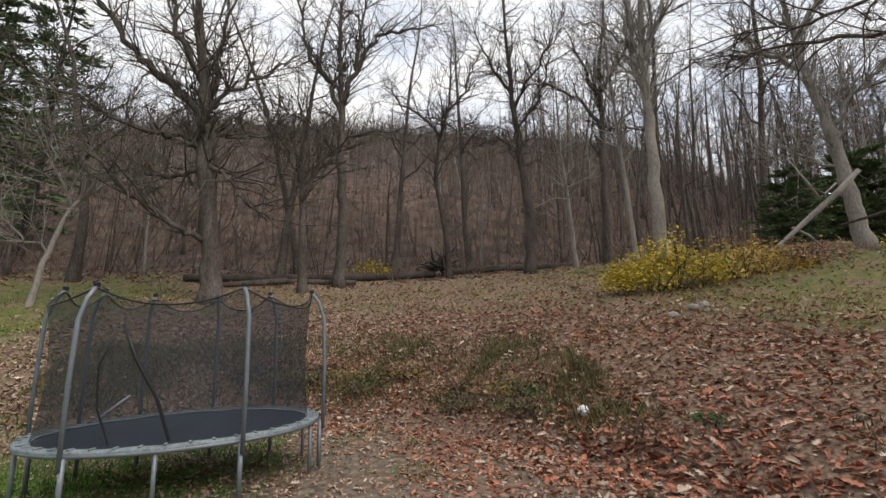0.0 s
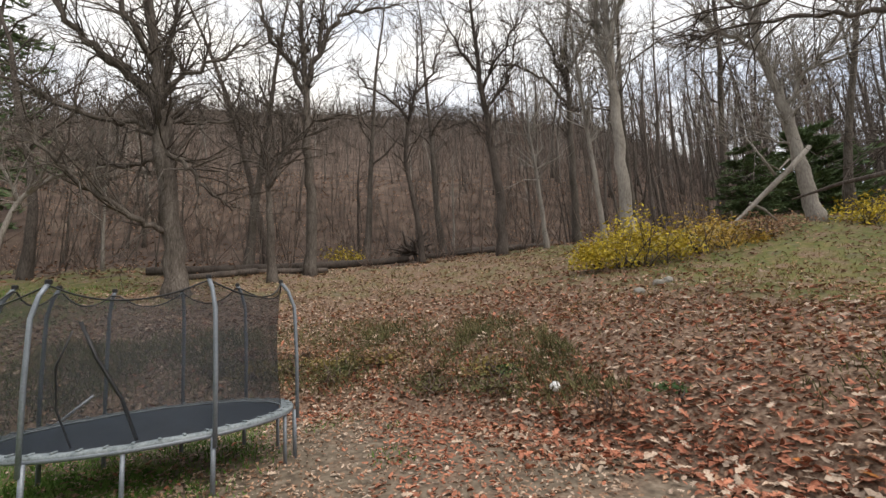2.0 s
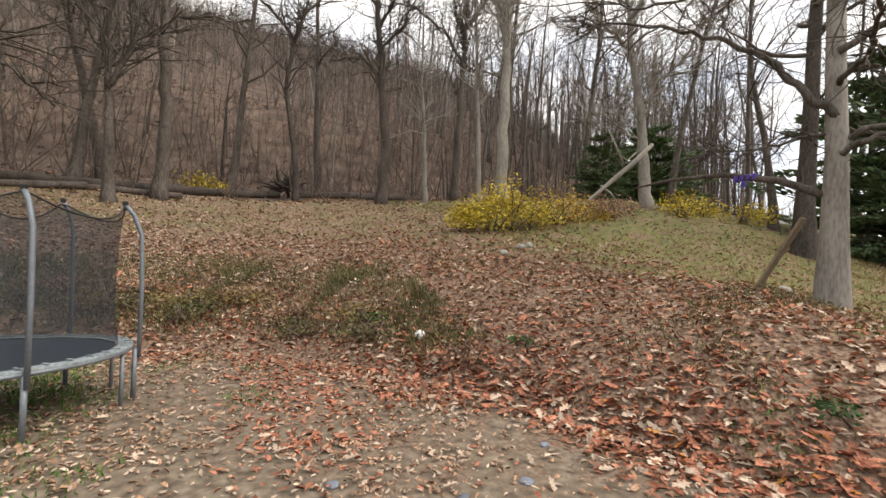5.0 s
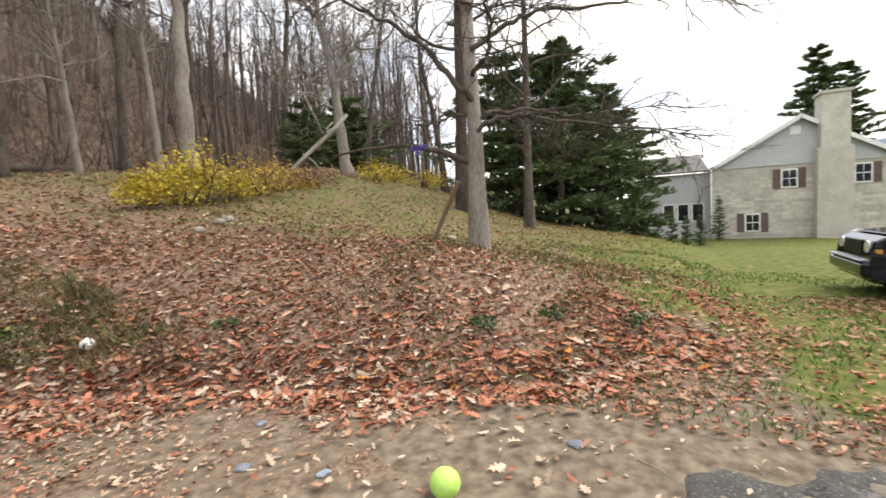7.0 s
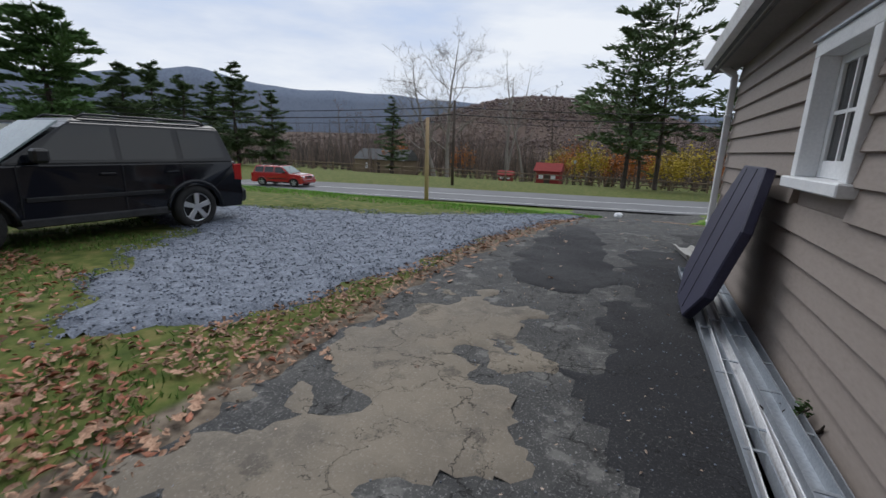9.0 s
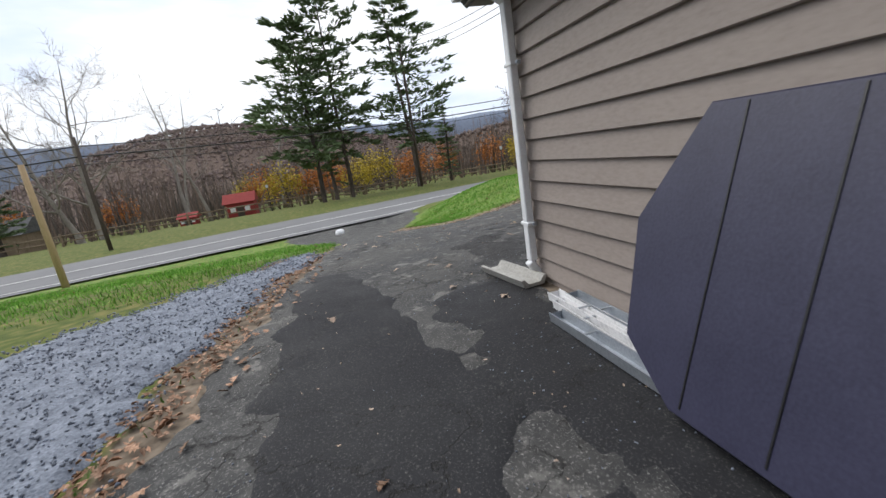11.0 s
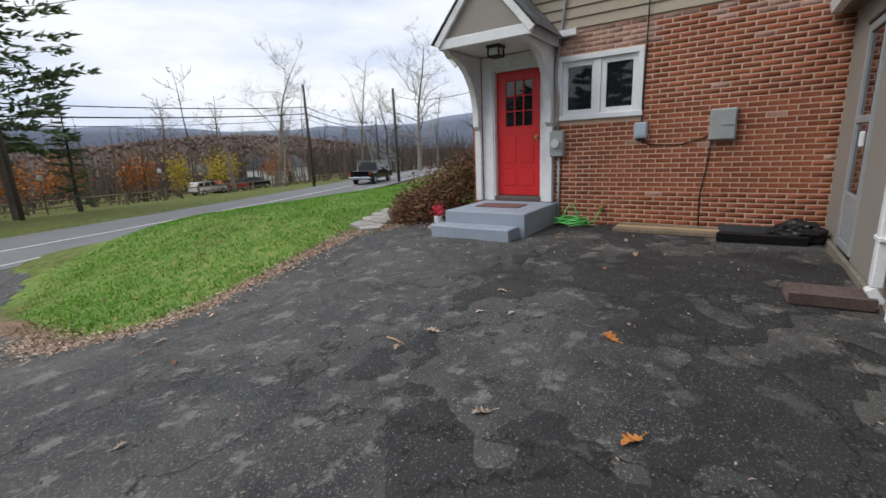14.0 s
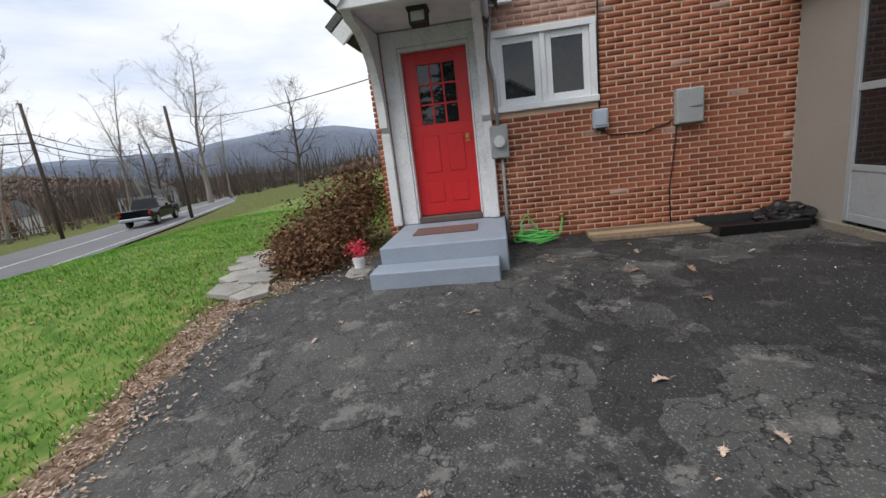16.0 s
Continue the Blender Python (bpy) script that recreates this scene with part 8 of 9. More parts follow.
k = 26000
X, Y = nr.uniform(2.9, 11, k), nr.uniform(-11.5, -1.4, k)
ok = polygon_distance(X, Y, GRAVEL) + 1.5 * rough_edge(X, Y) > -0.12
X, Y = X[ok], Y[ok]
k = len(X)
octa = np.array([(1, 0, 0), (0, 1, 0), (-1, 0, 0), (0, -1, 0), (0, 0, 0.8), (0, 0, -0.8)])
octf = np.array([(0, 1, 4), (1, 2, 4), (2, 3, 4), (3, 0, 4), (1, 0, 5), (2, 1, 5), (3, 2, 5), (0, 3, 5)])
S = nr.uniform(0.007, 0.018, k)[:, None, None] * nr.uniform(0.6, 1.3, (k, 6, 1))
a = nr.uniform(0, 6.28, k)
V = octa[None] * S
V = np.stack([V[..., 0] * np.cos(a)[:, None] - V[..., 1] * np.sin(a)[:, None], V[..., 0] * np.sin(a)[:, None] + V[..., 1] * np.cos(a)[:, None], V[..., 2]], -1)
V += np.stack([X, Y, land(X, Y) + 0.05], 1)[:, None]
tagged(raw_np("gravel", V.reshape(-1, 3), (octf[None] + (np.arange(k) * 6)[:, None, None]).reshape(-1, 3), "gravel_stone"), "loose blue-grey crushed stones of the parking strip", "gravel", kind="stuff")

# grit and leaf crumbs on the asphalt
k = 9000
X, Y = nr.uniform(-4.8, 3.9, k), nr.uniform(-13.2, 2.2, k)
ok = (polygon_distance(X, Y, DRIVE) > 0.05) & (nr.rand(k) < 0.25 + 0.75 * smooth01(waves(X, Y, 0.8) + 0.4)) & ~((X < 0.97) & (Y > -6.97))
X, Y = X[ok], Y[ok]
k = len(X)
V = octa[None] * nr.uniform(0.003, 0.008, k)[:, None, None] * nr.uniform(0.6, 1.4, (k, 6, 1)) + np.stack([X, Y, land(X, Y) + 0.026], 1)[:, None]
tagged(raw_np("grit", V.reshape(-1, 3), (octf[None] + (np.arange(k) * 6)[:, None, None]).reshape(-1, 3), "gravel_stone"), "pale grit strewn over the asphalt", "gravel", kind="stuff")
litter(2600, -4.7, 3.6, -13, 2.0, lambda X, Y: (polygon_distance(X, Y, DRIVE) > 0.1) * (0.2 + 0.6 * (waves(X, Y, 0.9) > 0.2)), 0.011, "leaf_pale", "small leaf crumbs on the asphalt", 0.3, 0.022)


def oak_leaf(material):
    """One lobed oak leaf with a stalk."""
    bm = bmesh.new()
    right = [(0, -0.075), (0.008, -0.05), (0.030, -0.042), (0.016, -0.022), (0.046, -0.004), (0.020, 0.012), (0.042, 0.036), (0.016, 0.042), (0.018, 0.064), (0, 0.078)]
    pts = right + [(-x, y) for x, y in reversed(right[1:-1])]
    vs = [bm.verts.new((x, y, 0.010 + abs(x) * 0.45 + 0.010 * math.sin(y * 40))) for x, y in pts]
    n = len(right)
    for i in range(n - 1):
        l0, l1 = (0 if i == 0 else len(pts) - i), len(pts) - 1 - i
        quad = [vs[i], vs[i + 1]]
        if l1 != i + 1:
            quad.append(vs[l1])
        if l0 != i:
            quad.append(vs[l0])
        bm.faces.new(quad)
    box(bm, (-0.002, -0.11, 0.008), (0.002, -0.073, 0.012))
    t = part("oak_leaf", bm, material)
    return tagged(t, {"leaf_pale": "curled pale dry oak leaf on the asphalt", "leaf_brown": "brown oak leaf on the asphalt", "leaf_orange": "orange oak leaf on the asphalt"}[material], "leaf", "leaves on the driveway")


masters = {}
rng = random.Random(9)
spots = [(-0.70, -8.52, "leaf_orange", 1.3), (-0.33, -9.69, "leaf_pale", 1.1), (0.30, -8.2, "leaf_orange", 1.2), (1.6, -7.9, "leaf_pale", 1.0), (1.75, -8.1, "leaf_pale", 1.0)]
for i in range(95):
    x, y = rng.uniform(-4.2, 3.6), rng.uniform(-12.6, 1.6)
    if float(polygon_distance(np.array([x]), np.array([y]), DRIVE)[0]) > 0.25 and not (x < 1.4 and y > -7.3):
        spots.append((x, y, rng.choice(("leaf_pale", "leaf_pale", "leaf_brown")), rng.uniform(0.6, 1.1)))
for x, y, mat_, s in spots:
    at = pose(x, y, land1(x, y) + 0.024, rng.uniform(-6, 6), rng.uniform(-6, 6), rng.uniform(0, 360)) @ Matrix.Scale(s * 0.72, 4)
    if mat_ not in masters:
        masters[mat_] = oak_leaf(mat_)
        masters[mat_].matrix_basis = at
    else:
        c = copy_thing(masters[mat_], Matrix.Identity(4))
        c.matrix_basis = at

# small loose things on the ground
b = thing("ball", "lime green rubber ball lying on the dirt", "ball", (2.45, 2.55, land1(2.45, 2.55)))
bm = bmesh.new()
bmesh.ops.create_icosphere(bm, subdivisions=4, radius=0.085, matrix=pose(0, 0, 0.083))
for v in bm.verts:
    v.co += (v.co - Vector((0, 0, 0.083))) * 0.012 * math.sin(v.co.x * 90) * math.sin(v.co.z * 90)
part("shell", bm, "ball", b, smooth=True)


def stone(name, label, category, x, y, sx, sy, sz, material, seed, sub=3):
    t = thing(name, label, category, (x, y, land1(x, y)), seed * 37 % 360)
    bm = bmesh.new()
    bmesh.ops.create_icosphere(bm, subdivisions=sub, radius=1)
    for v in bm.verts:
        k = 1 + 0.22 * noise.noise(v.co * 1.6 + Vector((seed, 0, 0))) + 0.08 * noise.noise(v.co * 5 + Vector((seed, 3, 0)))
        v.co = Vector((v.co.x * sx * k, v.co.y * sy * k, v.co.z * sz * k + sz * 0.45))
    part("rock", bm, material, t)
    return t


stone("rock", "pale rounded rock at the foot of the bank", "rock", 2.85, 6.73, 0.075, 0.065, 0.06, "paint_old", 1)
stone("rock", "white rock at the driveway's mouth", "rock", 2.7, -21.3, 0.22, 0.18, 0.16, "paint_old", 2)
for i, (x, y) in enumerate(((6.0, 8.6), (6.3, 8.7), (5.5, 8.5), (9.0, 4.6), (8.4, 5.0))):
    stone("rock", "small grey stone on the bank", "rock", x, y, 0.12, 0.09, 0.07, "stone", 5 + i, 2)
for i in range(12):
    x, y = 1.8 + rng.uniform(-0.8, 1.7), rng.uniform(0.6, 4.5)
    stone("pebble", "blue-grey flat stone in the bare dirt", "stone", x, y, rng.uniform(0.03, 0.08), rng.uniform(0.03, 0.06), 0.018, "gravel_stone", 20 + i, 2)
for i, (x, y, s) in enumerate(((-1.04, 4.97, 0.18), (-1.42, 5.22, 0.13), (-0.70, 4.77, 0.14), (-1.1, 5.45, 0.10))):
    t = thing("stepping_stone", "grey flat stepping stone in the lawn", "stepping stone", (x, y, land1(x, y)), 20 + i * 33, "stepping stones by the trampoline")
    bm = bmesh.new()
    vs = [bm.verts.new((s * (1 + 0.15 * math.sin(k * 2.3 + i)) * math.cos(k * 1.0472), s * 0.8 * math.sin(k * 1.0472 + 0.2), 0.0)) for k in range(6)]
    f = bm.faces.new(vs)
    r = bmesh.ops.extrude_face_region(bm, geom=[f])
    bmesh.ops.translate(bm, vec=(0, 0, 0.045), verts=[v for v in r["geom"] if isinstance(v, bmesh.types.BMVert)])
    bmesh.ops.recalc_face_normals(bm, faces=bm.faces[:])
    part("slab", bm, "flag", t)
for i in range(9):
    x, y = rng.uniform(1.5, 4), rng.uniform(-2, 2.5)
    t = thing("twig", "short dry twig on the driveway", "twig", (x, y, land1(x, y) + 0.035), rng.uniform(0, 360))
    tube("stick", [(0, 0, 0), (0.12, 0.01, 0.006), (0.26 + 0.1 * rng.random(), -0.01, 0.004)], [0.006, 0.005, 0.003], "bark_pale", t, 5)
for x, y, a in ((-0.1, -9.95, 80), (3.2, -12.3, 60)):
    t = thing("stick", "bare pale stick on the asphalt", "twig", (x, y, land1(x, y) + 0.035), a)
    tube("stick", [(0, 0, 0), (0.09, 0.006, 0.006), (0.19, -0.006, 0.004)], [0.007, 0.007, 0.005], "wood_pale", t, 5)

# beside the garage: navy cover, gutter lengths
cover = thing("folded_cover", "navy blue eight-sided padded cover leaning on the garage wall", "cover", (1.42, -4.42, 0.06))
out8 = [(-0.28, 0.0), (0.30, 0.0), (0.62, 0.30), (0.66, 0.85), (0.36, 1.32), (-0.40, 1.32), (-0.70, 0.80), (-0.62, 0.22)]
bm = bmesh.new()
lay = []
for dx, k in ((0.0, 0.985), (0.012, 1.0), (0.068, 1.0), (0.08, 0.985)):
    lay.append([bm.verts.new((dx, y * k, 0.66 + (z - 0.66) * k)) for y, z in out8])
for a_, b_ in zip(lay[:-1], lay[1:]):
    for i in range(8):
        j = (i + 1) % 8
        bm.faces.new((a_[i], a_[j], b_[j], b_[i]))
bm.faces.new(lay[0])
bm.faces.new(list(reversed(lay[-1])))
bmesh.ops.recalc_face_normals(bm, faces=bm.faces[:])
bmesh.ops.transform(bm, matrix=pose(0, 0, 0, 0, -16.5, 0), verts=bm.verts[:])
part("pad", bm, "navy", cover)
for y in (-0.22, 0.16):
    part("seam", boxed((0.0805, y - 0.004, 0.04), (0.084, y + 0.004, 1.30), 0, pose(0, 0, 0, 0, -16.5, 0)), "black", cover)
for i, (x, y0, y1, z, m_) in enumerate(((1.08, -6.15, -1.7, 0.05, "metal"), (1.17, -6.25, -1.9, 0.05, "paint_old"), (1.26, -6.1, -1.6, 0.04, "paint_old"), (1.34, -5.9, -1.8, 0.04, "metal"), (1.17, -4.0, -1.5, 0.115, "metal"))):
    t = thing("gutter_length", "old white metal gutter length lying along the garage wall", "gutter", (x, (y0 + y1) / 2, z), rng.uniform(-1.2, 1.2), "gutter lengths by the wall")
    h = (y1 - y0) / 2
    bm = bmesh.new()
    profile_along(bm, [(-0.045, 0), (0.045, 0), (0.055, 0.07), (0.048, 0.07), (0.038, 0.008), (-0.038, 0.008), (-0.048, 0.07), (-0.055, 0.07)], -h, h, "y")
    part("trough", bm, m_, t)
    for e in (-h, h - 0.004):
        part("end_cap", boxed((-0.044, e + 0.001, 0.009), (0.044, e + 0.003, 0.06)), m_, t)
    for q in np.arange(-h + 0.4, h - 0.2, 0.8):
        part("hanger", boxed((-0.047, q, 0.058), (0.047, q + 0.02, 0.064)), "metal", t)
leafy("weed_clump", "small green weed growing at the garage wall", "weeds", 1.03, -2.75, [(0, 0, 0.08, 0.04, 0.06, 0.05)], 40, 0.02, "leaf_green", seed=66, stems=6, z=0.05)

# beside the brick wall: hose, slab, black bag, flower pot, flagstones
hz = land1(-4.5, -10.0)
hose = thing("garden_hose", "bright green garden hose in a loose coil at the wall", "hose", (-4.62, -9.98, hz + 0.03))
pts = []
for i in range(90):
    a = i * 0.42
    r = 0.16 + 0.07 * math.sin(i * 0.31)
    pts.append((0.10 + r * math.cos(a) * 0.9, r * 1.15 * math.sin(a), 0.02 + 0.035 * abs(math.sin(i * 0.7)) + 0.0009 * i))
tube("coil", pts, 0.011, "hose", hose, 6)
tube("riser", [(0.10, -0.15, 0.05), (-0.08, -0.16, 0.22), (-0.16, -0.08, 0.32), (-0.14, 0.0, 0.20), (-0.05, 0.08, 0.05)], 0.011, "hose", hose, 6)
tube("tail", [(0.02, 0.12, 0.03), (-0.02, 0.30, 0.06), (-0.14, 0.36, 0.22), (-0.22, 0.36, 0.26)], 0.011, "hose", hose, 6)
part("tap", boxed((-0.24, 0.33, 0.22), (-0.17, 0.39, 0.29), 0.012), "brass", hose, "brass hose tap")
slab = thing("wooden_hatch", "weathered tan wooden hatch board on the ground by the wall", "hatch", (-4.60, -8.68, hz + 0.02), 0)
for i in range(3):
    part("board", boxed((-0.24 + i * 0.165, -0.66, 0), (-0.08 + i * 0.165, 0.64, 0.055), 0.008), "wood_pale" if i == 1 else "wood", slab)
bag = thing("black_bag", "black plastic liner and tray slumped in the corner", "plastic bag", (-4.45, -7.60, hz + 0.02))
bm = bmesh.new()
profile_along(bm, [(-0.30, 0), (0.30, 0), (0.34, 0.11), (0.29, 0.12), (0.25, 0.03), (-0.25, 0.03), (-0.29, 0.12), (-0.34, 0.11)], -0.46, 0.42, "y")
part("tray", bm, "black", bag)
bm = bmesh.new()
bmesh.ops.create_icosphere(bm, subdivisions=4, radius=1)
for v in bm.verts:
    k = 1 + 0.35 * noise.noise(v.co * 2.2) + 0.12 * noise.noise(v.co * 7)
    v.co = Vector((v.co.x * 0.24 * k, v.co.y * 0.26 * k + 0.36, max(0.0, v.co.z * 0.15 * k + 0.10)))
part("liner", bm, "black", bag, "crumpled shiny black plastic")
part("scrap", boxed((0.0, -0.16, 0.032), (0.10, 0.04, 0.055), 0.01), "wood_pale", bag)
pot = thing("flower_pot", "white pot of pink-red flowers beside the steps", "flower pot", (-3.85, -12.02, land1(-3.85, -12.0) + 0.07))
bm = bmesh.new()
bmesh.ops.create_cone(bm, cap_ends=True, segments=20, radius1=0.055, radius2=0.07, depth=0.13, matrix=pose(0, 0, 0.065))
part("pot", bm, "paint_white", pot)
rg = random.Random(3)
nv, nf = spray(rg, 260, lambda i: Vector((rg.gauss(0, 0.05), rg.gauss(0, 0.05), 0.23 + rg.gauss(0, 0.045))), 0.022)
tagged(raw_np("blossom", nv, nf, "pink", pot), kind="stuff")
base = stone("rock", "mossy flat stone under the flower pot", "rock", -3.85, -12.02, 0.2, 0.16, 0.06, "flag", 44)
for i in range(9):
    x, y = -3.4 - 0.50 * (i // 2) - 0.15 * (i % 2), -13.12 - 0.2 * (i // 2) - 0.34 * (i % 2)
    t = thing("flagstone", "pale grey flagstone of the garden path", "flagstone", (x, y, land1(x, y)), i * 21 % 60, "flagstones of the path")
    bm = bmesh.new()
    vs = [bm.verts.new((0.30 * (1 + 0.18 * math.sin(k * 2.1 + i)) * math.cos(k * 1.257), 0.26 * math.sin(k * 1.257 + 0.2), 0.0)) for k in range(5)]
    f = bm.faces.new(vs)
    r = bmesh.ops.extrude_face_region(bm, geom=[f])
    bmesh.ops.translate(bm, vec=(0, 0, 0.05), verts=[v for v in r["geom"] if isinstance(v, bmesh.types.BMVert)])
    bmesh.ops.recalc_face_normals(bm, faces=bm.faces[:])
    part("slab", bm, "flag", t)

# junk behind the trampoline
junk = thing("stone_heap", "heap of grey stones and scrap behind the trampoline", "stones", (-3.1, 8.5, land1(-3.1, 8.5)))
for i in range(9):
    bm = bmesh.new()
    bmesh.ops.create_icosphere(bm, subdivisions=2, radius=1, matrix=pose(rng.gauss(0, 0.3), rng.gauss(0, 0.15), 0.08 + 0.05 * rng.random()) @ Matrix.Diagonal((0.12, 0.10, 0.10, 1)))
    part("stone", bm, "stone", junk)
tube("scrap_pole", [(-0.5, 0, 0.05), (0.1, 0.1, 0.55)], 0.02, "metal", junk, 6)

# ---- the stone house next door ----
nh = thing("stone_house", "pale fieldstone house with grey gable siding and dark shutters", "house", (38.4, -8.55, -0.9))
nh.scale = (1, 0.96, 1)
NB, NE, NA = 0.6, 5.2, 8.3


def gable_prism(x0, x1, y0, y1, z0, z1):
    bm = bmesh.new()
    ym_ = (y0 + y1) / 2
    profile_along(bm, [(y0, z0), (y1, z0), (ym_, z1)], x0, x1)
    return bm


part("wall", boxed((0.0, -5.4, NB - 1.5), (9.0, 5.4, NE)), "house_stone", nh, "coursed pale fieldstone wall")
rs = random.Random(12)
z = NB - 0.3
k = 0
while z < NE - 0.05:
    h = rs.uniform(0.16, 0.30)
    y = -5.38
    while y < 5.35:
        w_ = rs.uniform(0.35, 0.95)
        y2 = min(5.38, y + w_)
        if k < 300:
            d_ = rs.uniform(0.015, 0.05)
            part("stone_block", boxed((-d_, y + 0.012, z + 0.01), (0.0 - 0.001, y2 - 0.012, min(NE, z + h) - 0.01)), "house_stone", nh)
            k += 1
        y = y2
    z += h
part("gable_siding", gable_prism(0.02, 8.9, -5.4, 5.4, NE + 0.001, NA), "far_siding", nh, "grey clapboard gable")
for s in (-1, 1):
    a_ = math.degrees(math.atan2(NA - NE, 5.4))
    m = pose(0, 0, NA + 0.05, -a_ * s, 0, 0)
    rf = part("roof", boxed((-0.35, 0 if s > 0 else -6.1, 0), (9.3, 6.1 if s > 0 else 0, 0.12), 0.01, m), "shingle", nh)
    part("rake_board", boxed((-0.40, 0 if s > 0 else -6.1, -0.16), (-0.352, 6.1 if s > 0 else 0, 0.11), 0, m), "paint_white", nh)
part("frieze_board", boxed((-0.06, -5.45, NE - 0.08), (-0.002, 5.45, NE + 0.10)), "far_siding", nh)
ch = part("chimney", boxed((-0.75, -2.8, NB - 1.2), (-0.052, -0.8, 6.0), 0.03), "house_stone", nh, "broad stone chimney")
part("flue", boxed((-0.72, -2.6, 6.001), (0.6, -1.0, 9.5), 0.03), "house_stone", ch)
part("cap", boxed((-0.80, -2.7, 9.501), (0.68, -0.9, 9.7), 0.02), "house_stone", ch)
for yc, zc in ((0.62, 4.15), (-3.5, 4.2), (2.85, 1.15)):
    wdw = part("window", boxed((-0.10, yc - 0.5, zc - 0.66), (-0.055, yc + 0.5, zc + 0.66), 0.01), "paint_white", nh, "white framed window")
    for j in (-1, 1):
        part("pane", boxed((-0.108, yc - 0.40, zc + (0.03 if j > 0 else -0.56)), (-0.101, yc + 0.40, zc + (0.56 if j > 0 else -0.03))), "pane", wdw)
    part("bar", boxed((-0.115, yc - 0.015, zc - 0.56), (-0.109, yc + 0.015, zc + 0.56)), "paint_white", wdw)
    for j in (-1, 1):
        sh = part("shutter", boxed((-0.11, yc + j * 0.75 - 0.22, zc - 0.68), (-0.06, yc + j * 0.75 + 0.22, zc + 0.68), 0.01), "rust", nh, "dark brown louvred shutter")
part("gable_vent", boxed((-0.03, -0.05, 7.15), (0.015, 0.55, 7.7), 0.01), "paint_white", nh)
part("corner_pipe", boxed((-0.10, 5.42, NB), (0.02, 5.54, NE)), "paint_white", nh)
part("corner_pipe", boxed((-0.10, -5.54, NB), (0.02, -5.42, NE)), "paint_white", nh)
wing = part("wing", boxed((1.5, 5.41, NB - 1.5), (8.0, 10.6, NE - 0.1)), "far_siding", nh, "grey clapboard wing")
for i in range(20):
    z = NB + 0.4 + i * 0.205
    part("lap", boxed((1.47, 5.56, z), (1.499, 10.6, z + 0.02)), "far_siding", wing)
part("wing_roof", boxed((-2.2, 5.45, 0), (4.8, 11.0, 0.12), 0, pose(3.2, 0, NE + 0.55, 0, -16, 0)), "shingle", nh)
for i in range(3):
    yc = 6.25 + i * 1.05
    wdw = part("window", boxed((1.44, yc - 0.48, NB + 0.75), (1.468, yc + 0.48, NB + 2.2)), "paint_white", nh, "tall white framed window")
    part("pane", boxed((1.43, yc - 0.36, NB + 0.85), (1.439, yc + 0.36, NB + 2.1)), "pane", wdw)
part("porch", boxed((2.0, -7.6, NB - 1), (7.0, -5.43, 2.9)), "paint_old", nh, "small white side porch")
part("porch_roof", boxed((1.7, -8.0, 0), (7.3, -5.43, 0.12), 0, pose(0, 0, 3.0, 0, 0, 0)), "shingle", nh)
tank = thing("propane_tank", "small white propane tank beside the stone house", "tank", (37.2, -11.4, land1(37.2, -11.4) + 0.3))
bm = bmesh.new()
bmesh.ops.create_uvsphere(bm, u_segments=16, v_segments=10, radius=0.45, matrix=Matrix.Diagonal((1, 1.5, 1, 1)))
part("shell", bm, "paint_white", tank, smooth=True)


# ---- poles, wires, fence and sheds by the road ----
def utility_pole(x, y, height, material, label, arms=True, r=0.13):
    z = land1(x, y)
    t = thing("utility_pole", label, "utility pole", (x, y, z))
    tube("pole", [(0, 0, -0.3), (0.02, 0, height * 0.5), (0.04, 0, height)], [r, r * 0.9, r * 0.75], material, t, 10)
    if arms:
        part("crossarm", boxed((-0.06, -0.9, height - 0.45), (0.06, 0.9, height - 0.33), 0.01), material, t)
        for y_ in (-0.8, -0.3, 0.3, 0.8):
            part("insulator", boxed((-0.03, y_ - 0.03, height - 0.33), (0.03, y_ + 0.03, height - 0.2), 0.01), "grey_box", t)
        part("transformer", boxed((0.12, -0.2, height - 1.5), (0.5, 0.2, height - 0.8), 0.06), "grey_box", t)
    return t


utility_pole(12.3, -21.0, 4.3, "wood_pale", "pale cut-off wooden utility pole on the lawn", False, 0.12)
utility_pole(15.5, -32.0, 6.4, "wood_dark", "dark wooden utility pole across the road", False, 0.12)
utility_pole(-27.8, -32.4, 7.8, "wood_dark", "dark wooden utility pole beside the road", False, 0.13)
utility_pole(-24.1, -39.1, 8.6, "wood_dark", "tall wooden utility pole beyond the road", False, 0.13)
utility_pole(-48.0, -52.5, 8.5, "wood_dark", "wooden utility pole far along the road", False, 0.13)
utility_pole(-5.2, -42.0, 12.0, "wood_dark", "dark wooden utility pole among the tall pines", False, 0.13)


def hanging(a, b, sag, r=0.022, label="black overhead utility wire along the road"):
    a, b = Vector(a), Vector(b)
    t = thing("overhead_wire", label, "wire", (0, 0, 0))
    pts = [a.lerp(b, i / 16) - Vector((0, 0, sag * 4 * (i / 16) * (1 - i / 16))) for i in range(17)]
    tube("wire", pts, r, "wire", t, 5)


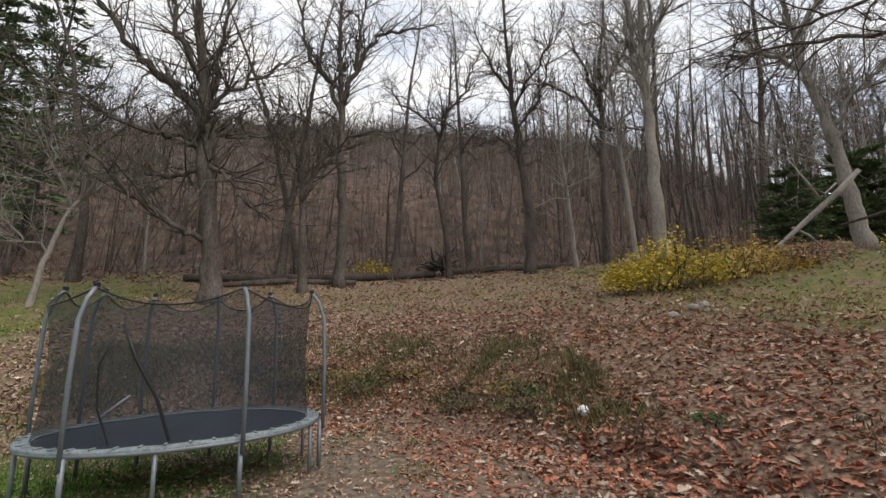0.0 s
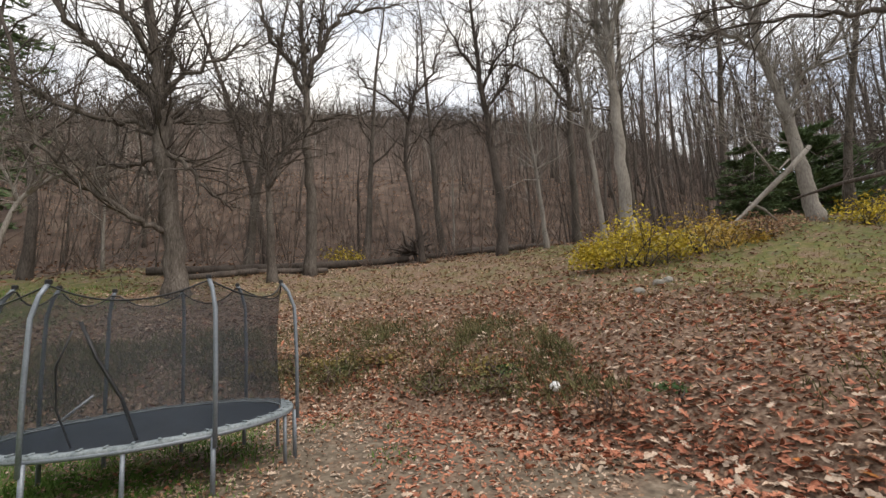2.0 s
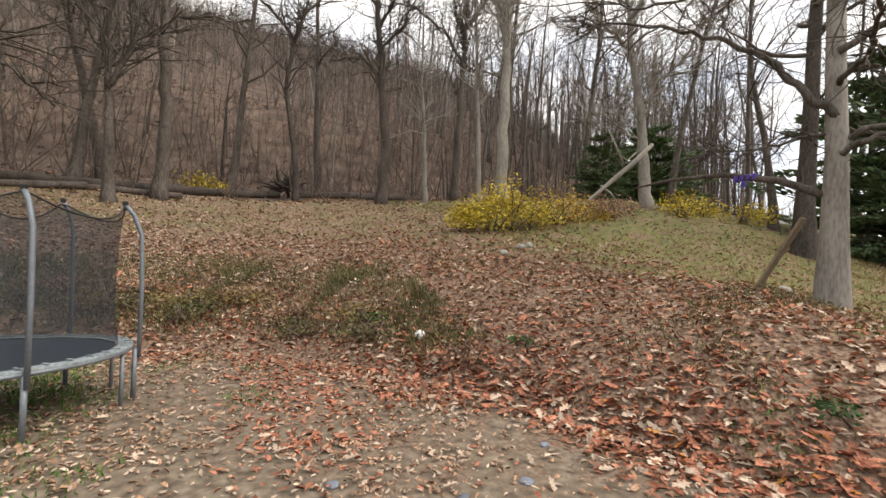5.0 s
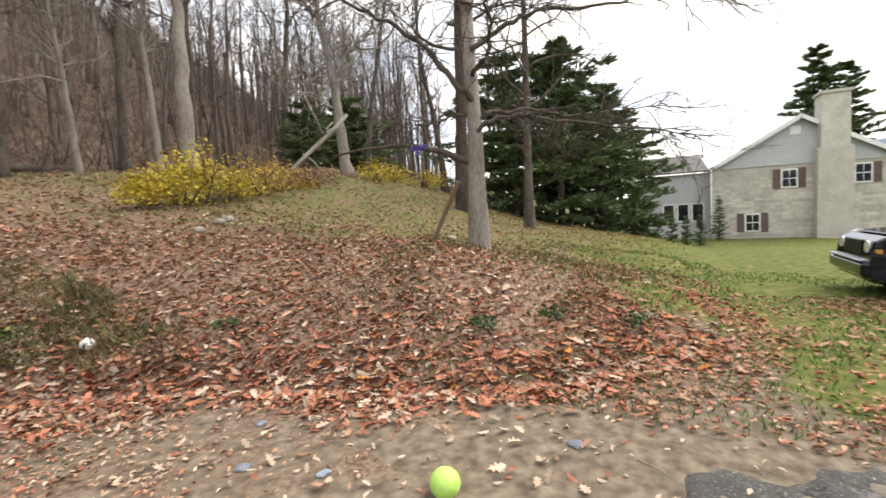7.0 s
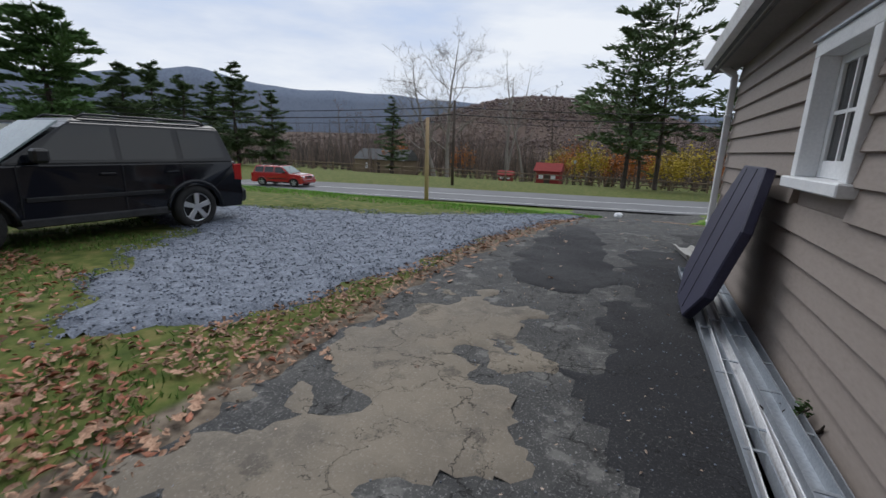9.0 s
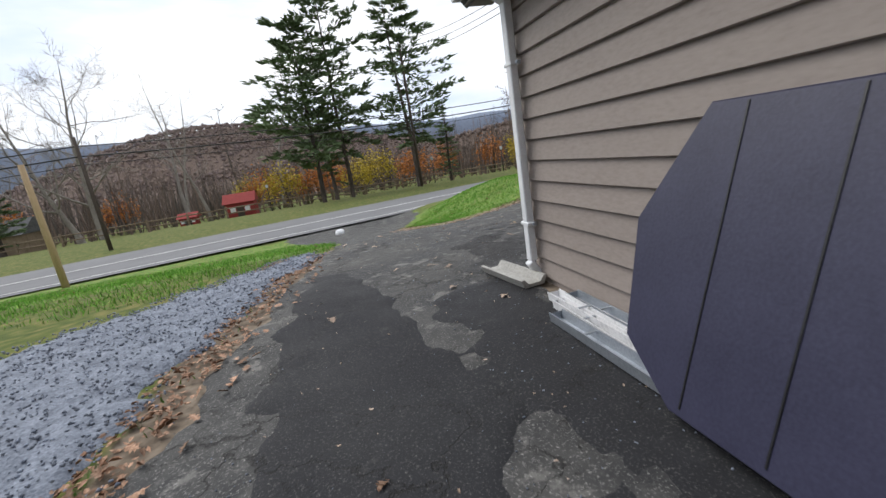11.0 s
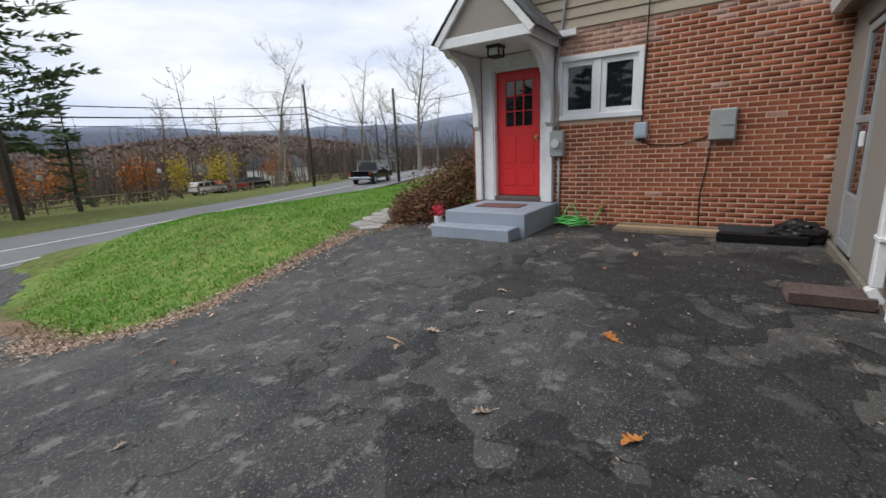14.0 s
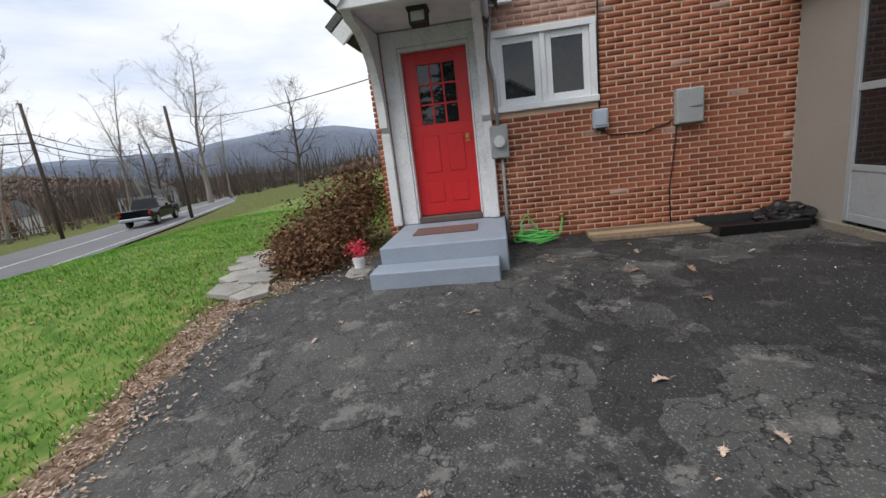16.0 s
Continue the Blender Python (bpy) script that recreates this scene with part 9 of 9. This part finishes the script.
for dz, rr in ((0.0, 0.03), (-0.55, 0.04), (-1.0, 0.02)):
    hanging((15.5, -32.0, 4.4 + dz), (-24.1, -39.1, 5.2 + dz), 0.7, rr)
    hanging((15.5, -32.0, 4.4 + dz), (75.0, -26.0, 5.6 + dz), 0.9, rr)
    hanging((-24.1, -39.1, 5.2 + dz), (-48.0, -52.5, 5.5 + dz), 0.6, rr)
for i, dz in enumerate((0.0, 0.5, 1.1)):
    hanging((-5.2, -42.0, 9.6 + dz), (BX + 0.05, -8.6, 5.4 + dz * 0.2), 0.9, 0.014, "thin overhead service wire to the house")
hanging((-27.8, -32.4, 5.8), (-8.0, BY0 - 0.02, 2.9), 0.5, 0.012, "thin overhead service wire to the house")

fence = thing("rail_fence", "long weathered split-rail fence beyond the road", "fence", (0, 0, 0))
prev_ = None
for i in range(34):
    x = -62 + i * 3.4
    y = -50.5 + 0.10 * x - 0.0012 * x * x
    z = land1(x, y)
    part("post", boxed((x - 0.08, y - 0.08, z - 0.3), (x + 0.08, y + 0.08, z + 1.15), 0.015), "wood", fence)
    if prev_:
        for h in (0.45, 0.95):
            tube("rail", [(prev_[0], prev_[1], prev_[2] + h), (x, y, z + h)], 0.06, "wood", fence, 5)
    prev_ = (x, y, z)


def shed(x, y, w, d, h, mat_, label, turn=0):
    t = thing("shed", label, "shed", (x, y, land1(x, y)), turn)
    part("wall", boxed((-w / 2, -d / 2, -0.3), (w / 2, d / 2, h)), mat_, t)
    bm = bmesh.new()
    profile_along(bm, [(-d / 2 - 0.2, h), (d / 2 + 0.2, h), (0, h + d * 0.42)], -w / 2 - 0.2, w / 2 + 0.2)
    part("roof", bm, "barn_red" if mat_ == "barn_red" else "shingle", t)
    for i in (-1, 1):
        part("window", boxed((i * w * 0.25 - 0.25, d / 2, h * 0.35), (i * w * 0.25 + 0.25, d / 2 + 0.03, h * 0.75)), "paint_white", t)
    part("door", boxed((-0.35, d / 2, 0), (0.35, d / 2 + 0.03, h * 0.8)), "wood_dark", t)
    return t


shed(12.0, -53.0, 2.8, 2.2, 1.5, "barn_red", "small barn-red garden shed beyond the road")
shed(17.5, -54.0, 1.6, 1.2, 0.8, "barn_red", "tiny barn-red hutch beyond the road")
shed(-46.0, -74.0, 9.0, 5.0, 2.6, "paint_old", "low white house beyond the far field", 10)
shed(-36.0, -78.0, 8.0, 4.0, 2.4, "wood", "low tan building beyond the far field", 5)
shed(40.0, -62.0, 10.0, 4.0, 2.2, "wood", "long low brown barn beyond the road", -8)
shed(-70.0, -72.0, 10.0, 6.0, 3.0, "far_siding", "grey house far along the road", 20)
for x, y in ((9.0, -52.0), (-8.0, -48.5), (-16, -49)):
    t = thing("lamp_post", "slim dark lamp post in the far field", "lamp post", (x, y, land1(x, y)))
    tube("post", [(0, 0, -0.2), (0, 0, 2.4)], 0.04, "dark_iron", t, 6)
    part("lantern", boxed((-0.12, -0.12, 2.4), (0.12, 0.12, 2.75), 0.03), "lamp_clear", t)

# ---- bricks ----
rs = random.Random(2)
BL, BH, J = 0.205, 0.054, 0.0135
bm = bmesh.new()
box(bm, (0, 0, 0), (0.022, BL - J, BH), 0.002)
brick_me = bpy.data.meshes.new("brick")
bm.to_mesh(brick_me)
bm.free()
brick_me.materials.append(M["brick"])
pale_me = brick_me.copy()
pale_me.materials.clear()
pale_me.materials.append(M["brick_pale"])
holes = [(-11.67, -10.39, 0.0, 2.74), (WIN[0] - 0.09, WIN[1] + 0.09, WIN[2] - 0.08, WIN[3] + 0.08)]
loose, count = [], 0
row = 0
z = -0.12
while z + BH < BZ - 0.02:
    y = BY0 + (0.0 if row % 2 else -BL / 2)
    while y < BY1 - 0.01:
        a, b_ = max(y, BY0), min(y + BL - J, BY1 - 0.004)
        for h0, h1, z0, z1 in holes:
            if z + BH > z0 and z < z1:
                if a < h0 < b_:
                    b_ = h0 - 0.004
                elif a < h1 < b_:
                    a = h1 + 0.004
                elif a >= h0 and b_ <= h1:
                    a, b_ = 0, 0
        if b_ - a > 0.03:
            pale = (z > 2.56 and y < -9.0) or rs.random() < 0.015 or (z > 2.7 and rs.random() < 0.5)
            dx_b = rs.uniform(-0.003, 0.003)
            if b_ - a > BL - J - 0.002 and 0.55 < z < 1.75 and -9.9 < y < -7.2 and count < 300:
                o = new("brick", pale_me if pale else brick_me)
                o.location = (BX - 0.0155 + dx_b * 0.5, a, z)
                o.parent = brick_wall
                count += 1
            else:
                loose.append((a, b_, z, dx_b, pale))
        y += BL
    z += BH + J
    row += 1
for pale in (False, True):
    V, F, off = [], [], 0
    for a, b_, z, dx_b, p in loose:
        if p != pale:
            continue
        x0, x1 = BX + 0.0005, BX + 0.0065 + dx_b * 0.5
        V += [(x0, a, z), (x0, b_, z), (x0, b_, z + BH), (x0, a, z + BH), (x1, a + 0.002, z + 0.002), (x1, b_ - 0.002, z + 0.002), (x1, b_ - 0.002, z + BH - 0.002), (x1, a + 0.002, z + BH - 0.002)]
        F += [(off + 4, off + 5, off + 6, off + 7), (off, off + 1, off + 5, off + 4), (off + 1, off + 2, off + 6, off + 5), (off + 2, off + 3, off + 7, off + 6), (off + 3, off, off + 4, off + 7)]
        off += 8
    tagged(raw_np("brickwork", V, F, "brick_pale" if pale else "brick", brick_wall), kind="stuff")
